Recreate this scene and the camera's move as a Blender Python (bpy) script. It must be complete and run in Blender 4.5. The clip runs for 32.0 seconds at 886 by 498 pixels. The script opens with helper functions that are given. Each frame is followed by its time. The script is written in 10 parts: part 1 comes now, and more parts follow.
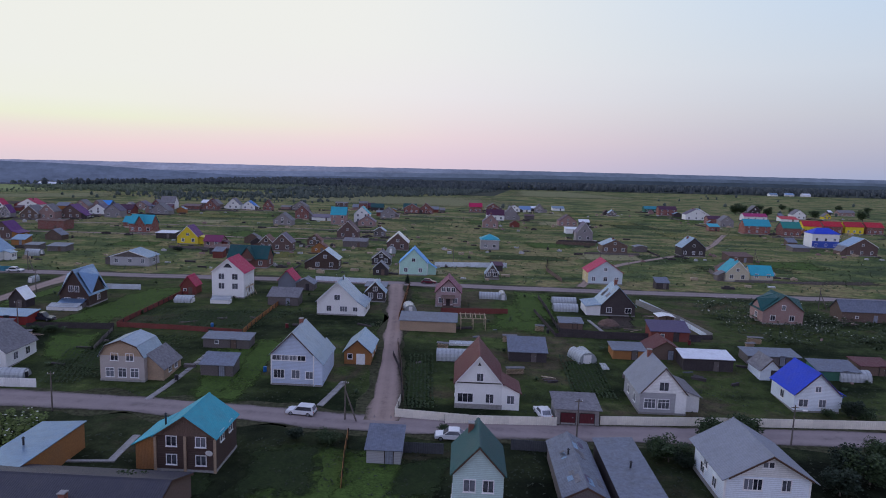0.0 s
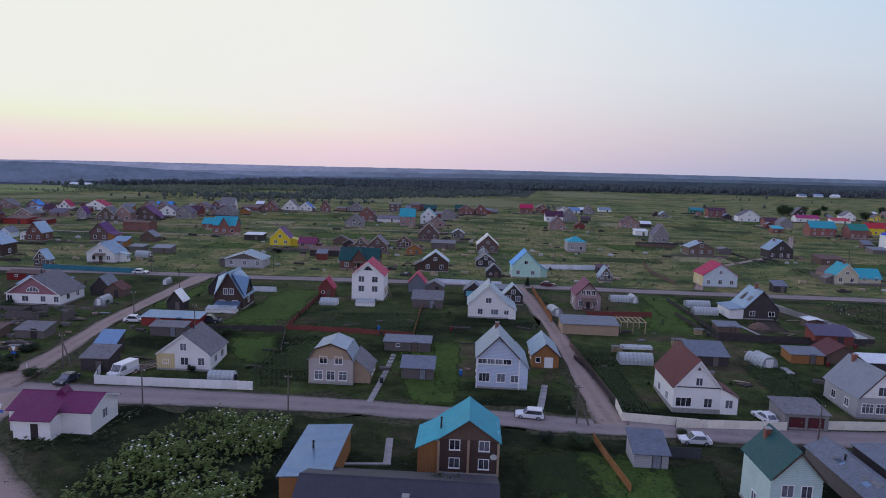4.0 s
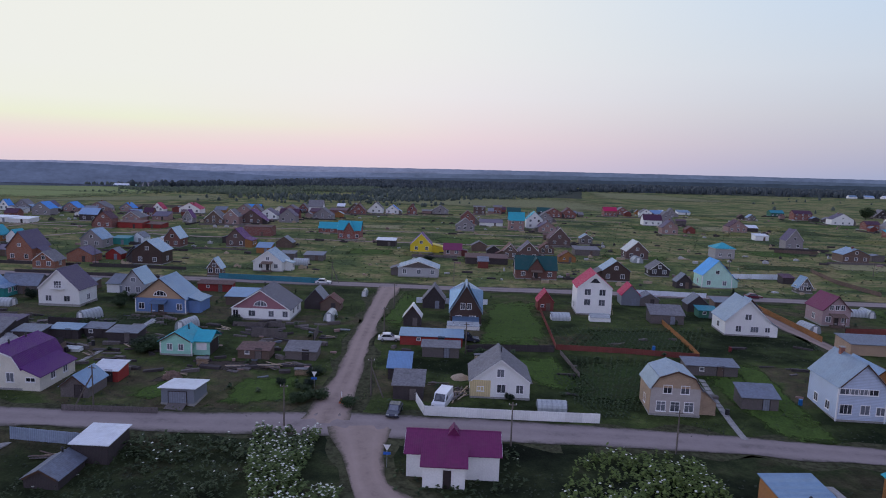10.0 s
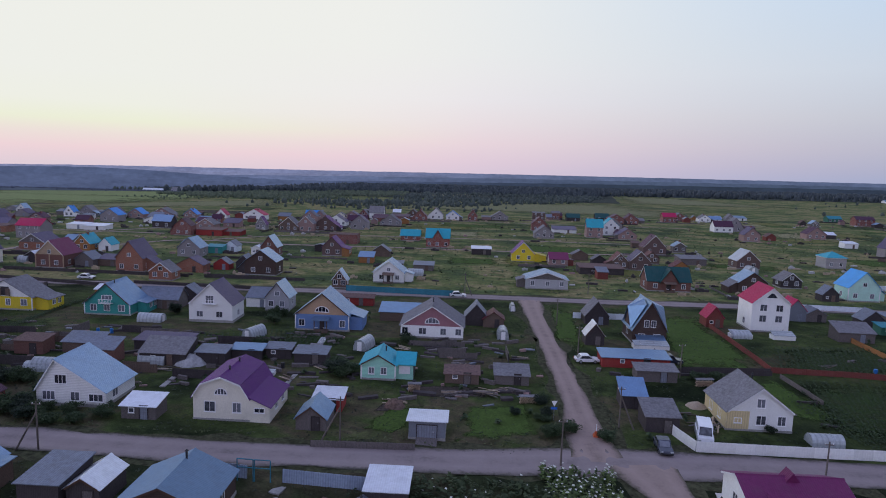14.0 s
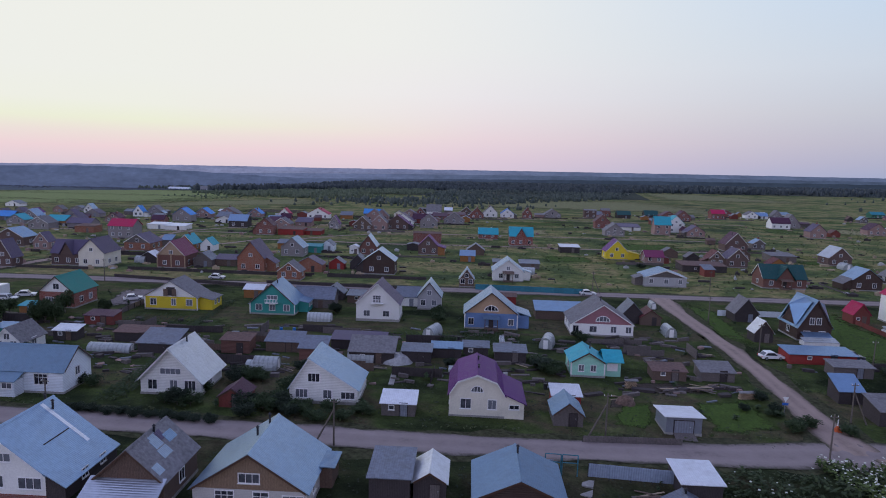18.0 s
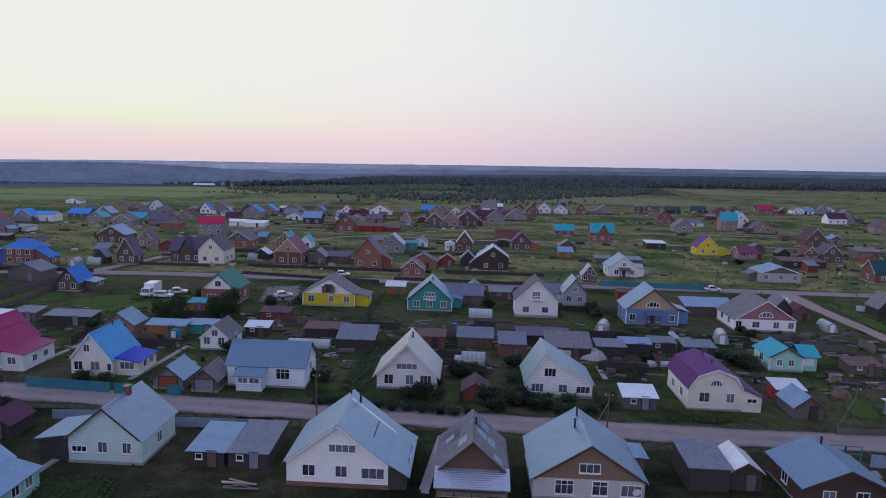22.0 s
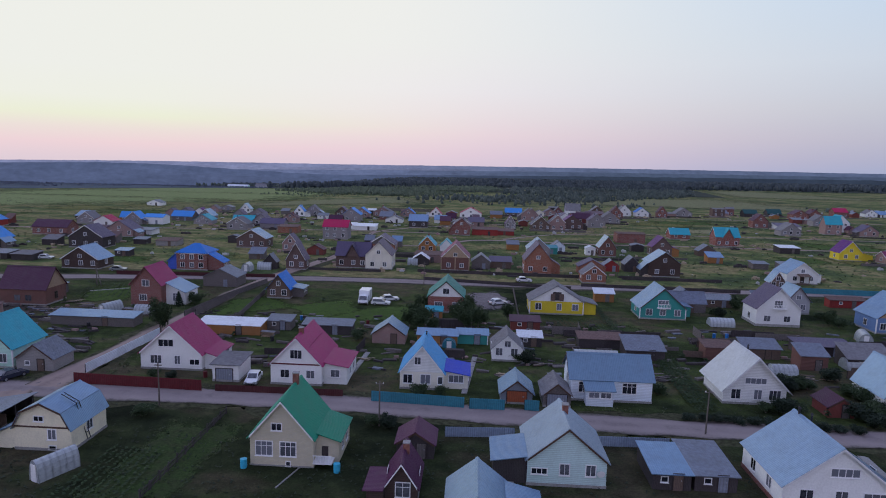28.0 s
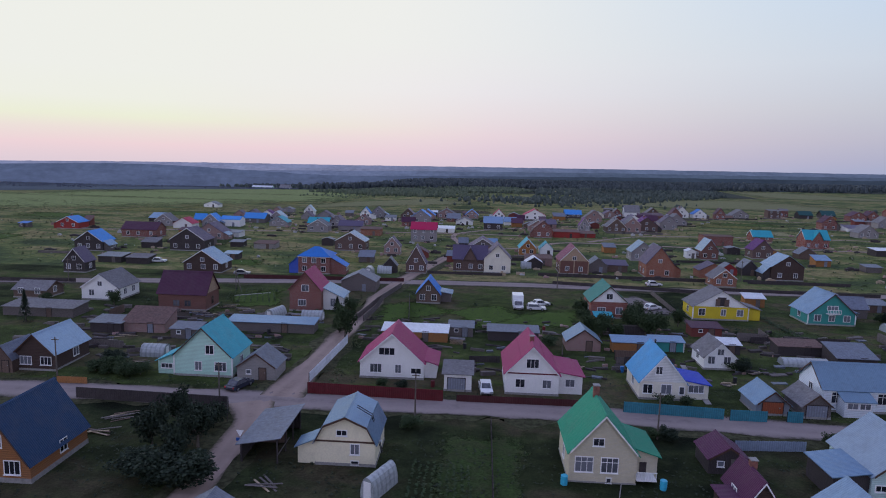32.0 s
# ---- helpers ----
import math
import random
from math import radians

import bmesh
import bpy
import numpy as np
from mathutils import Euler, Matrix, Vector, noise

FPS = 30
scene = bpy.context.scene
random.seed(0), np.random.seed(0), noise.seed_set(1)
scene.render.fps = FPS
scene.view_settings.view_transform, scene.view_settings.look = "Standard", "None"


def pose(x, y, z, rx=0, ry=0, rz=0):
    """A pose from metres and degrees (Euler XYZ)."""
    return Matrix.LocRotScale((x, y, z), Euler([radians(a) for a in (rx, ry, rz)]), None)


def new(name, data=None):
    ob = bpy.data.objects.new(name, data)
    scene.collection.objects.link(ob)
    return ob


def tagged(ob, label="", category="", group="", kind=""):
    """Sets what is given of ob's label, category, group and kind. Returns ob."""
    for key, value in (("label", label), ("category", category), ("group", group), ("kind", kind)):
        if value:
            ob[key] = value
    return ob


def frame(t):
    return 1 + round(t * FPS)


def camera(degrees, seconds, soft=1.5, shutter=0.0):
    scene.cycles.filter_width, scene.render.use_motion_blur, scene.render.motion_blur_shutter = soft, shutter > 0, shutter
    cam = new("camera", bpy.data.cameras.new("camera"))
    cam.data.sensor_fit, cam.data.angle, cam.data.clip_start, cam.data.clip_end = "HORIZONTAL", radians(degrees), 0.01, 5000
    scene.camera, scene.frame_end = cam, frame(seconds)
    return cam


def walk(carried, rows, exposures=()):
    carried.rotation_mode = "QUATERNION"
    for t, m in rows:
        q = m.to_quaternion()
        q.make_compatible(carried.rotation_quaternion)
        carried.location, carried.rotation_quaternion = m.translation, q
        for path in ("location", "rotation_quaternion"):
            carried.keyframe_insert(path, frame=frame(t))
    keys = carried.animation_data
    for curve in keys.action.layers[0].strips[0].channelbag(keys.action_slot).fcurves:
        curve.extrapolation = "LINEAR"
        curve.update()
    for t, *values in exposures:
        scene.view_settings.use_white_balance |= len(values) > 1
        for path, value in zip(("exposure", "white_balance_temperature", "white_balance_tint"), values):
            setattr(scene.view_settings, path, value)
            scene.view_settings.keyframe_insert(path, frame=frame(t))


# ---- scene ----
cam = camera(70.47, 32.0, soft=1.0)
ROWS = [
    (0.0, 0.000, 0.000, 34.000, 82.007, -1.981, 0.000),
    (0.5, -3.801, -0.533, 33.994, 81.974, -1.977, 0.093),
    (1.0, -7.654, -0.936, 33.967, 81.941, -1.944, 0.173),
    (1.5, -11.533, -1.178, 33.944, 81.918, -1.950, 0.257),
    (2.0, -15.411, -1.288, 33.902, 81.915, -1.928, 0.328),
    (2.5, -19.341, -1.242, 33.837, 81.962, -1.924, 0.411),
    (3.0, -23.297, -1.090, 33.756, 81.979, -1.938, 0.507),
    (3.5, -27.306, -0.930, 33.725, 82.006, -1.964, 0.584),
    (5.5, -43.712, -0.302, 33.590, 82.004, -1.979, 0.879),
    (6.0, -47.826, -0.060, 33.517, 81.991, -1.972, 0.971),
    (6.5, -51.965, 0.208, 33.441, 81.987, -1.956, 1.052),
    (7.0, -56.079, 0.563, 33.405, 81.914, -1.939, 1.142),
    (7.5, -60.246, 1.182, 33.358, 81.890, -1.911, 1.231),
    (8.0, -64.439, 2.070, 33.324, 81.877, -1.905, 1.313),
    (8.5, -68.605, 3.296, 33.245, 81.904, -1.879, 1.382),
    (9.0, -72.692, 4.738, 33.190, 81.920, -1.862, 1.462),
    (9.5, -76.780, 6.445, 33.125, 81.927, -1.906, 1.541),
    (10.0, -80.864, 8.380, 32.975, 81.993, -1.969, 1.622),
    (10.5, -85.030, 10.249, 32.911, 82.069, -2.041, 1.714),
    (11.0, -89.249, 11.989, 32.864, 82.166, -2.093, 1.794),
    (11.5, -93.494, 13.438, 32.803, 82.222, -2.094, 1.886),
    (12.0, -97.737, 14.537, 32.686, 82.248, -2.044, 1.971),
    (12.5, -101.982, 15.222, 32.627, 82.275, -2.036, 2.052),
    (13.0, -106.177, 15.548, 32.647, 82.271, -2.015, 2.141),
    (13.5, -110.265, 15.654, 32.595, 82.297, -2.008, 2.212),
    (14.0, -114.298, 15.569, 32.493, 82.334, -1.940, 2.274),
    (14.5, -118.257, 15.288, 32.501, 82.301, -1.902, 2.340),
    (16.5, -134.405, 13.246, 32.464, 82.193, -1.706, 2.405),
    (17.0, -138.391, 12.791, 32.496, 82.130, -1.702, 2.436),
    (17.5, -142.349, 12.333, 32.502, 82.088, -1.690, 2.454),
    (18.0, -146.305, 11.918, 32.423, 82.045, -1.646, 2.479),
    (18.5, -150.264, 11.463, 32.429, 81.982, -1.620, 2.516),
    (19.0, -154.275, 10.983, 32.436, 81.930, -1.596, 2.542),
    (19.5, -158.259, 10.446, 32.400, 81.877, -1.579, 2.580),
    (20.0, -162.218, 9.969, 32.409, 81.794, -1.564, 2.608),
    (20.5, -166.229, 9.412, 32.402, 81.731, -1.541, 2.625),
    (21.0, -170.187, 8.934, 32.385, 81.679, -1.506, 2.650),
    (21.5, -174.198, 8.539, 32.381, 81.646, -1.521, 2.672),
    (22.0, -178.129, 8.090, 32.361, 81.603, -1.487, 2.687),
    (22.5, -182.061, 7.802, 32.345, 81.570, -1.490, 2.717),
    (23.0, -185.731, 7.514, 32.338, 81.538, -1.488, 2.716),
    (23.5, -189.662, 7.488, 32.285, 81.505, -1.503, 2.738),
    (24.0, -193.618, 7.489, 32.228, 81.512, -1.515, 2.769),
    (24.5, -197.577, 7.499, 32.222, 81.519, -1.503, 2.766),
    (25.0, -201.559, 7.606, 32.149, 81.556, -1.546, 2.792),
    (25.5, -205.623, 7.752, 32.147, 81.523, -1.582, 2.796),
    (27.5, -221.949, 8.723, 31.978, 81.631, -1.589, 2.842),
    (28.0, -226.012, 8.791, 31.935, 81.677, -1.589, 2.881),
    (28.5, -230.072, 8.908, 31.858, 81.704, -1.581, 2.898),
    (29.0, -234.108, 9.004, 31.812, 81.701, -1.572, 2.926),
    (29.5, -238.195, 9.098, 31.737, 81.737, -1.561, 2.963),
    (30.0, -242.257, 9.171, 31.693, 81.753, -1.562, 2.991),
    (30.5, -246.371, 9.163, 31.633, 81.769, -1.601, 3.025),
    (31.0, -250.484, 9.313, 31.550, 81.765, -1.561, 3.048),
    (31.5, -254.624, 9.412, 31.473, 81.761, -1.581, 3.079),
    (32.0, -258.739, 9.624, 31.435, 81.737, -1.569, 3.115),
]
walk(cam, [(t, pose(x, y, z, rx, ry, rz)) for t, x, y, z, rx, ry, rz in ROWS])

# ---- world and light: clear dusk sky, the sun just under the horizon ahead to the left ----
world = bpy.data.worlds.new("dusk_sky")
scene.world = world
world.use_nodes = True
wn, wl = world.node_tree.nodes, world.node_tree.links
wn.clear()


def ramp(nodes, stops):
    r = nodes.new("ShaderNodeValToRGB")
    e = r.color_ramp.elements
    while len(e) < len(stops):
        e.new(0.5)
    for k, (pos, col) in enumerate(stops):
        e[k].position, e[k].color = pos, (*col, 1)
    return r


SKY = 1.0
w_co = wn.new("ShaderNodeTexCoord")
w_sep = wn.new("ShaderNodeSeparateXYZ")
wl.new(w_co.outputs["Generated"], w_sep.inputs[0])
w_el = wn.new("ShaderNodeMapRange")
w_el.inputs["From Min"].default_value, w_el.inputs["From Max"].default_value = -0.05, 0.95
wl.new(w_sep.outputs["Z"], w_el.inputs["Value"])
w_warm = ramp(wn, [(0.035, (0.730, 0.591, 0.701)), (0.055, (0.791, 0.624, 0.716)), (0.085, (0.855, 0.694, 0.738)), (0.115, (0.855, 0.761, 0.784)), (0.150, (0.855, 0.815, 0.839)), (0.220, (0.855, 0.855, 0.839)), (0.320, (0.855, 0.863, 0.839)), (0.450, (0.66, 0.75, 0.90)), (0.600, (0.465, 0.532, 0.815)), (1.000, (0.358, 0.424, 0.782))])
w_cool = ramp(wn, [(0.040, (0.287, 0.371, 0.578)), (0.062, (0.361, 0.402, 0.565)), (0.090, (0.434, 0.456, 0.578)), (0.130, (0.503, 0.539, 0.631)), (0.190, (0.552, 0.631, 0.753)), (0.290, (0.491, 0.644, 0.855)), (0.450, (0.452, 0.560, 0.835)), (0.600, (0.408, 0.485, 0.805)), (1.000, (0.358, 0.424, 0.782))])
w_back = ramp(wn, [(0.0, (.46, .45, .54)), (0.07, (.70, .65, .76)), (.16, (.735, .712, .925)), (0.3, (.600, .630, .935)), (1.0, (.358, .424, .782))])
w_gold = ramp(wn, [(0.035, (0.745, 0.617, 0.687)), (0.058, (0.855, 0.658, 0.694)), (0.078, (0.847, 0.745, 0.701)), (0.096, (0.839, 0.855, 0.687)), (0.120, (0.855, 0.863, 0.784)), (0.160, (0.855, 0.863, 0.815)), (0.320, (0.855, 0.863, 0.823)), (0.450, (0.66, 0.75, 0.90)), (0.600, (0.465, 0.532, 0.815)), (1.000, (0.358, 0.424, 0.782))])
for r in (w_warm, w_gold, w_cool, w_back):
    wl.new(w_el.outputs[0], r.inputs[0])
w_az = wn.new("ShaderNodeMapRange")
w_az.interpolation_type = "SMOOTHSTEP"
w_az.inputs["From Min"].default_value, w_az.inputs["From Max"].default_value = -0.2, 0.80
wl.new(w_sep.outputs["X"], w_az.inputs["Value"])
w_mix = wn.new("ShaderNodeMixRGB")
wl.new(w_az.outputs[0], w_mix.inputs[0])
w_low = wn.new("ShaderNodeMapRange")
w_low.inputs["From Min"].default_value, w_low.inputs["From Max"].default_value = .02, -.45
wl.new(w_sep.outputs["X"], w_low.inputs["Value"])
w_sun = wn.new("ShaderNodeMixRGB")
wl.new(w_low.outputs[0], w_sun.inputs[0])
wl.new(w_warm.outputs[0], w_sun.inputs[1])
wl.new(w_gold.outputs[0], w_sun.inputs[2])
wl.new(w_sun.outputs[0], w_mix.inputs[1])
wl.new(w_cool.outputs[0], w_mix.inputs[2])
w_beh = wn.new("ShaderNodeMapRange")
w_beh.interpolation_type = "SMOOTHSTEP"
w_beh.inputs["From Min"].default_value, w_beh.inputs["From Max"].default_value = 0.55, -0.5
wl.new(w_sep.outputs["Y"], w_beh.inputs["Value"])
w_all = wn.new("ShaderNodeMixRGB")
wl.new(w_beh.outputs[0], w_all.inputs[0])
wl.new(w_mix.outputs[0], w_all.inputs[1])
wl.new(w_back.outputs[0], w_all.inputs[2])
w_bg = wn.new("ShaderNodeBackground")
# the afterglow is strongest to the left, the sky to the right is darker
w_left = wn.new("ShaderNodeMapRange")
w_left.inputs["From Min"].default_value, w_left.inputs["From Max"].default_value = -.62, -1.0
w_left.inputs["To Min"].default_value, w_left.inputs["To Max"].default_value = SKY, SKY * 2.3
wl.new(w_sep.outputs["X"], w_left.inputs["Value"])
w_right = wn.new("ShaderNodeMapRange")
w_right.inputs["From Min"].default_value, w_right.inputs["From Max"].default_value = .62, 1.0
w_right.inputs["To Min"].default_value, w_right.inputs["To Max"].default_value = 1.0, .55
wl.new(w_sep.outputs["X"], w_right.inputs["Value"])
w_gain = wn.new("ShaderNodeMath")
w_gain.operation = "MULTIPLY"
wl.new(w_left.outputs[0], w_gain.inputs[0])
wl.new(w_right.outputs[0], w_gain.inputs[1])
wl.new(w_gain.outputs[0], w_bg.inputs["Strength"])
wl.new(w_all.outputs[0], w_bg.inputs["Color"])
w_out = wn.new("ShaderNodeOutputWorld")
wl.new(w_bg.outputs[0], w_out.inputs[0])

# ---- materials ----
MATS = {}


def node_mat(name):
    m = bpy.data.materials.new(name)
    m.use_nodes = True
    n, l = m.node_tree.nodes, m.node_tree.links
    return m, n, l, n["Principled BSDF"]


def noise_tex(n, l, co, scale, detail=3.0, rough=0.55, stretch=None):
    t = n.new("ShaderNodeTexNoise")
    t.inputs["Scale"].default_value, t.inputs["Detail"].default_value, t.inputs["Roughness"].default_value = scale, detail, rough
    if stretch:
        mp = n.new("ShaderNodeMapping")
        mp.inputs["Scale"].default_value = stretch
        l.new(co, mp.inputs[0])
        co = mp.outputs[0]
    l.new(co, t.inputs["Vector"])
    return t.outputs["Fac"]


def math_node(n, l, op, a, b=None):
    q = n.new("ShaderNodeMath")
    q.operation = op
    for k, v in enumerate((a, b)):
        if v is None:
            continue
        if isinstance(v, (int, float)):
            q.inputs[k].default_value = v
        else:
            l.new(v, q.inputs[k])
    return q.outputs[0]


def mix_col(n, l, fac, a, b, blend="MIX"):
    q = n.new("ShaderNodeMixRGB")
    q.blend_type = blend
    for k, v in enumerate((fac, a, b)):
        if isinstance(v, (int, float)):
            q.inputs[k].default_value = v
        elif isinstance(v, tuple):
            q.inputs[k].default_value = (*v, 1)
        else:
            l.new(v, q.inputs[k])
    return q.outputs[0]


def surface(name, col, dirt=(.12, .11, .10), amount=.35, rough=.8, metal=0.0, grain=3.0, stretch=None, lines=None, line_depth=.02, vary=.12, spec=.3, ribs=.28):
    """A painted, plank, brick or sheet surface: stains at two scales, and ribs or courses along one axis (lines: axis, per metre)."""
    m, n, l, b = node_mat(name)
    co = n.new("ShaderNodeTexCoord").outputs["Object"]
    big = noise_tex(n, l, co, .55, 4)
    fine = noise_tex(n, l, co, grain, 4, .6, stretch)
    info = n.new("ShaderNodeObjectInfo").outputs["Random"]
    f1 = n.new("ShaderNodeMapRange")
    f1.inputs["From Min"].default_value, f1.inputs["From Max"].default_value = .45, .8
    f1.inputs["To Max"].default_value = amount
    l.new(big, f1.inputs["Value"])
    c = mix_col(n, l, f1.outputs[0], col, tuple(.6 * x + .4 * y for x, y in zip(col, dirt)))
    f2 = n.new("ShaderNodeMapRange")
    f2.inputs["From Min"].default_value, f2.inputs["From Max"].default_value = .35, .75
    f2.inputs["To Min"].default_value, f2.inputs["To Max"].default_value = 1.0 + vary, 1.0 - vary * 1.6
    l.new(fine, f2.inputs["Value"])
    v = math_node(n, l, "MULTIPLY", f2.outputs[0], math_node(n, l, "ADD", math_node(n, l, "MULTIPLY", info, .16), .92))
    height = fine
    if lines:
        axis, per = lines
        wv = n.new("ShaderNodeTexWave")
        wv.wave_type, wv.bands_direction, wv.wave_profile = "BANDS", axis, "SIN"
        wv.inputs["Scale"].default_value, wv.inputs["Distortion"].default_value = per * .3142, 0.0
        l.new(co, wv.inputs["Vector"])
        gap = math_node(n, l, "POWER", wv.outputs["Fac"], .35)
        v = math_node(n, l, "MULTIPLY", v, math_node(n, l, "ADD", math_node(n, l, "MULTIPLY", gap, ribs), 1.0 - .8 * ribs))
        height = math_node(n, l, "ADD", math_node(n, l, "MULTIPLY", gap, 1.6), math_node(n, l, "MULTIPLY", fine, .35))
    vm = n.new("ShaderNodeVectorMath")
    vm.operation = "SCALE"
    l.new(c, vm.inputs[0])
    l.new(v, vm.inputs["Scale"])
    l.new(vm.outputs[0], b.inputs["Base Color"])
    bump = n.new("ShaderNodeBump")
    bump.inputs["Strength"].default_value, bump.inputs["Distance"].default_value = .5, line_depth
    l.new(height, bump.inputs["Height"])
    l.new(bump.outputs[0], b.inputs["Normal"])
    b.inputs["Roughness"].default_value, b.inputs["Metallic"].default_value = rough, metal
    b.inputs["Specular IOR Level"].default_value = spec
    MATS[name] = m
    return m


def brick_mat(name, col, col2, mortar, scale=1.0):
    m, n, l, b = node_mat(name)
    co = n.new("ShaderNodeTexCoord").outputs["Object"]
    sx = n.new("ShaderNodeSeparateXYZ")
    l.new(co, sx.inputs[0])
    cx = n.new("ShaderNodeCombineXYZ")
    l.new(math_node(n, l, "ADD", sx.outputs[0], sx.outputs[1]), cx.inputs[0])
    l.new(sx.outputs[2], cx.inputs[1])
    t = n.new("ShaderNodeTexBrick")
    t.inputs["Scale"].default_value = 1.0 / scale
    t.inputs["Brick Width"].default_value, t.inputs["Row Height"].default_value, t.inputs["Mortar Size"].default_value = .40, .16, .014
    t.inputs["Color1"].default_value, t.inputs["Color2"].default_value, t.inputs["Mortar"].default_value = (*col, 1), (*col2, 1), (*mortar, 1)
    l.new(cx.outputs[0], t.inputs["Vector"])
    big = noise_tex(n, l, co, .6, 4)
    l.new(mix_col(n, l, math_node(n, l, "MULTIPLY", big, .45), t.outputs["Color"], tuple(.5 * x for x in col)), b.inputs["Base Color"])
    b.inputs["Roughness"].default_value = .85
    bump = n.new("ShaderNodeBump")
    bump.inputs["Strength"].default_value, bump.inputs["Distance"].default_value = .4, .015
    bump.invert = True
    l.new(t.outputs["Fac"], bump.inputs["Height"])
    l.new(bump.outputs[0], b.inputs["Normal"])
    MATS[name] = m


def wall_paint(name, col, **k):
    surface(name, col, **{**dict(amount=.5, grain=5, vary=.06), **k})


# walls
wall_paint("white", (.80, .80, .78), amount=.3)
wall_paint("whitesiding", (.79, .79, .77), lines=("Z", 4.5), line_depth=.012)
wall_paint("whiteblue", (.74, .80, .86), lines=("Z", 4.5), line_depth=.012)
wall_paint("ltblue", (.52, .60, .74), lines=("Z", 4.5), line_depth=.012)
wall_paint("palecream", (.74, .68, .50))
wall_paint("cream", (.78, .74, .63))
wall_paint("creamyellow", (.66, .54, .30), lines=("X", 3))
brick_mat("creambrick", (.60, .54, .38), (.66, .60, .45), (.50, .47, .40), .8)
wall_paint("mint", (.34, .66, .54), lines=("Z", 5), line_depth=.01)
wall_paint("mintpale", (.46, .70, .60), lines=("Z", 5), line_depth=.01)
wall_paint("mintwhite", (.52, .67, .65), lines=("Z", 5), line_depth=.01)
wall_paint("teal", (.05, .30, .27), lines=("Z", 5), line_depth=.01)
wall_paint("blue", (.15, .25, .47), lines=("Z", 6), line_depth=.01)
wall_paint("bluewhite", (.06, .12, .52), lines=("Z", 5))
wall_paint("yellow", (.72, .56, .04), lines=("Z", 5), line_depth=.01)
wall_paint("pink", (.36, .17, .20), lines=("X", 6), line_depth=.01)
wall_paint("siding", (.42, .38, .36), lines=("Z", 6), line_depth=.012)
wall_paint("greysiding", (.40, .40, .42), lines=("Z", 5), line_depth=.012)
wall_paint("greymetal", (.20, .22, .26), lines=("X", 7), line_depth=.02, rough=.55)
surface("darklog", (.075, .048, .040), amount=.6, grain=8, stretch=(1, 1, 12), lines=("Z", 4.5), line_depth=.05, vary=.25)
surface("brownlog", (.145, .095, .085), amount=.6, grain=8, stretch=(1, 1, 12), lines=("Z", 4.5), line_depth=.05, vary=.25)
surface("redlog", (.18, .088, .072), amount=.6, grain=8, stretch=(1, 1, 12), lines=("Z", 4.5), line_depth=.05, vary=.25)
surface("darkwood", (.058, .048, .050), amount=.6, grain=6, stretch=(6, 6, .6), lines=("X", 6), line_depth=.02, vary=.3)
surface("brownwood", (.145, .100, .080), amount=.6, grain=6, stretch=(6, 6, .6), lines=("X", 6), line_depth=.02, vary=.3)
surface("brownplank", (.13, .085, .065), amount=.6, grain=6, stretch=(6, 6, .6), lines=("X", 7), line_depth=.02, vary=.35)
surface("goldplank", (.25, .17, .115), amount=.6, grain=6, stretch=(6, 6, .6), lines=("X", 7), line_depth=.02, vary=.3)
surface("greywood", (.15, .13, .125), amount=.7, grain=6, stretch=(6, 6, .6), lines=("X", 6), line_depth=.02, vary=.35)
surface("palewood", (.40, .29, .20), amount=.6, grain=6, stretch=(.6, .6, 6), lines=("Z", 6), line_depth=.015, vary=.2)
surface("orangepale", (.46, .31, .20), amount=.5, grain=6, stretch=(6, 6, .6), lines=("X", 6), line_depth=.015, vary=.2)
surface("orangewood", (.34, .155, .055), amount=.6, grain=6, stretch=(6, 6, .6), lines=("X", 6), line_depth=.02, vary=.25)
surface("redwood", (.20, .055, .045), amount=.6, grain=6, stretch=(6, 6, .6), lines=("X", 6), line_depth=.02, vary=.25)
surface("greenwood", (.05, .16, .11), amount=.6, grain=6, stretch=(6, 6, .6), lines=("X", 6), line_depth=.02, vary=.2)
wall_paint("red", (.30, .04, .035), lines=("X", 6))
wall_paint("redw", (.50, .58, .62))
brick_mat("whitebrick", (.62, .60, .58), (.56, .54, .53), (.48, .46, .45))
surface("orangelog", (.30, .13, .05), amount=.5, grain=8, stretch=(1, 1, 12), lines=("Z", 4.5), line_depth=.05, vary=.2)
brick_mat("redbrick", (.26, .085, .068), (.21, .07, .058), (.30, .26, .24))
brick_mat("redbrickw", (.30, .08, .06), (.25, .07, .05), (.36, .32, .30))
brick_mat("orangebrick", (.33, .115, .068), (.28, .10, .06), (.36, .28, .22))
brick_mat("brickpink", (.36, .22, .20), (.32, .19, .17), (.34, .30, .28))
brick_mat("pinkbrick", (.42, .29, .30), (.37, .25, .27), (.42, .38, .38))
brick_mat("greybrick", (.30, .27, .28), (.25, .23, .24), (.34, .32, .32), 1.4)
brick_mat("greyblockw", (.40, .38, .38), (.34, .33, .33), (.42, .40, .40), 1.8)
brick_mat("brickgrey", (.32, .30, .29), (.26, .25, .24), (.36, .34, .33), 1.4)


# roofs: ribbed metal sheet, painted or bare, and grey corrugated slate sheets
def roof_mat(name, col, **k):
    for end, axis in (("", "Y"), ("_s", "X")):
        sheet(name + end, col, axis, **k)


def sheet(name, col, axis, **k):
    per = k.pop("lines", ("X", 4.2))[1]
    surface(name, col, **{**dict(amount=.55, ribs=.10, lines=(axis, per), rough=.5, grain=2.5, line_depth=.03, vary=.07, spec=.2, dirt=(.10, .09, .085)), **k})


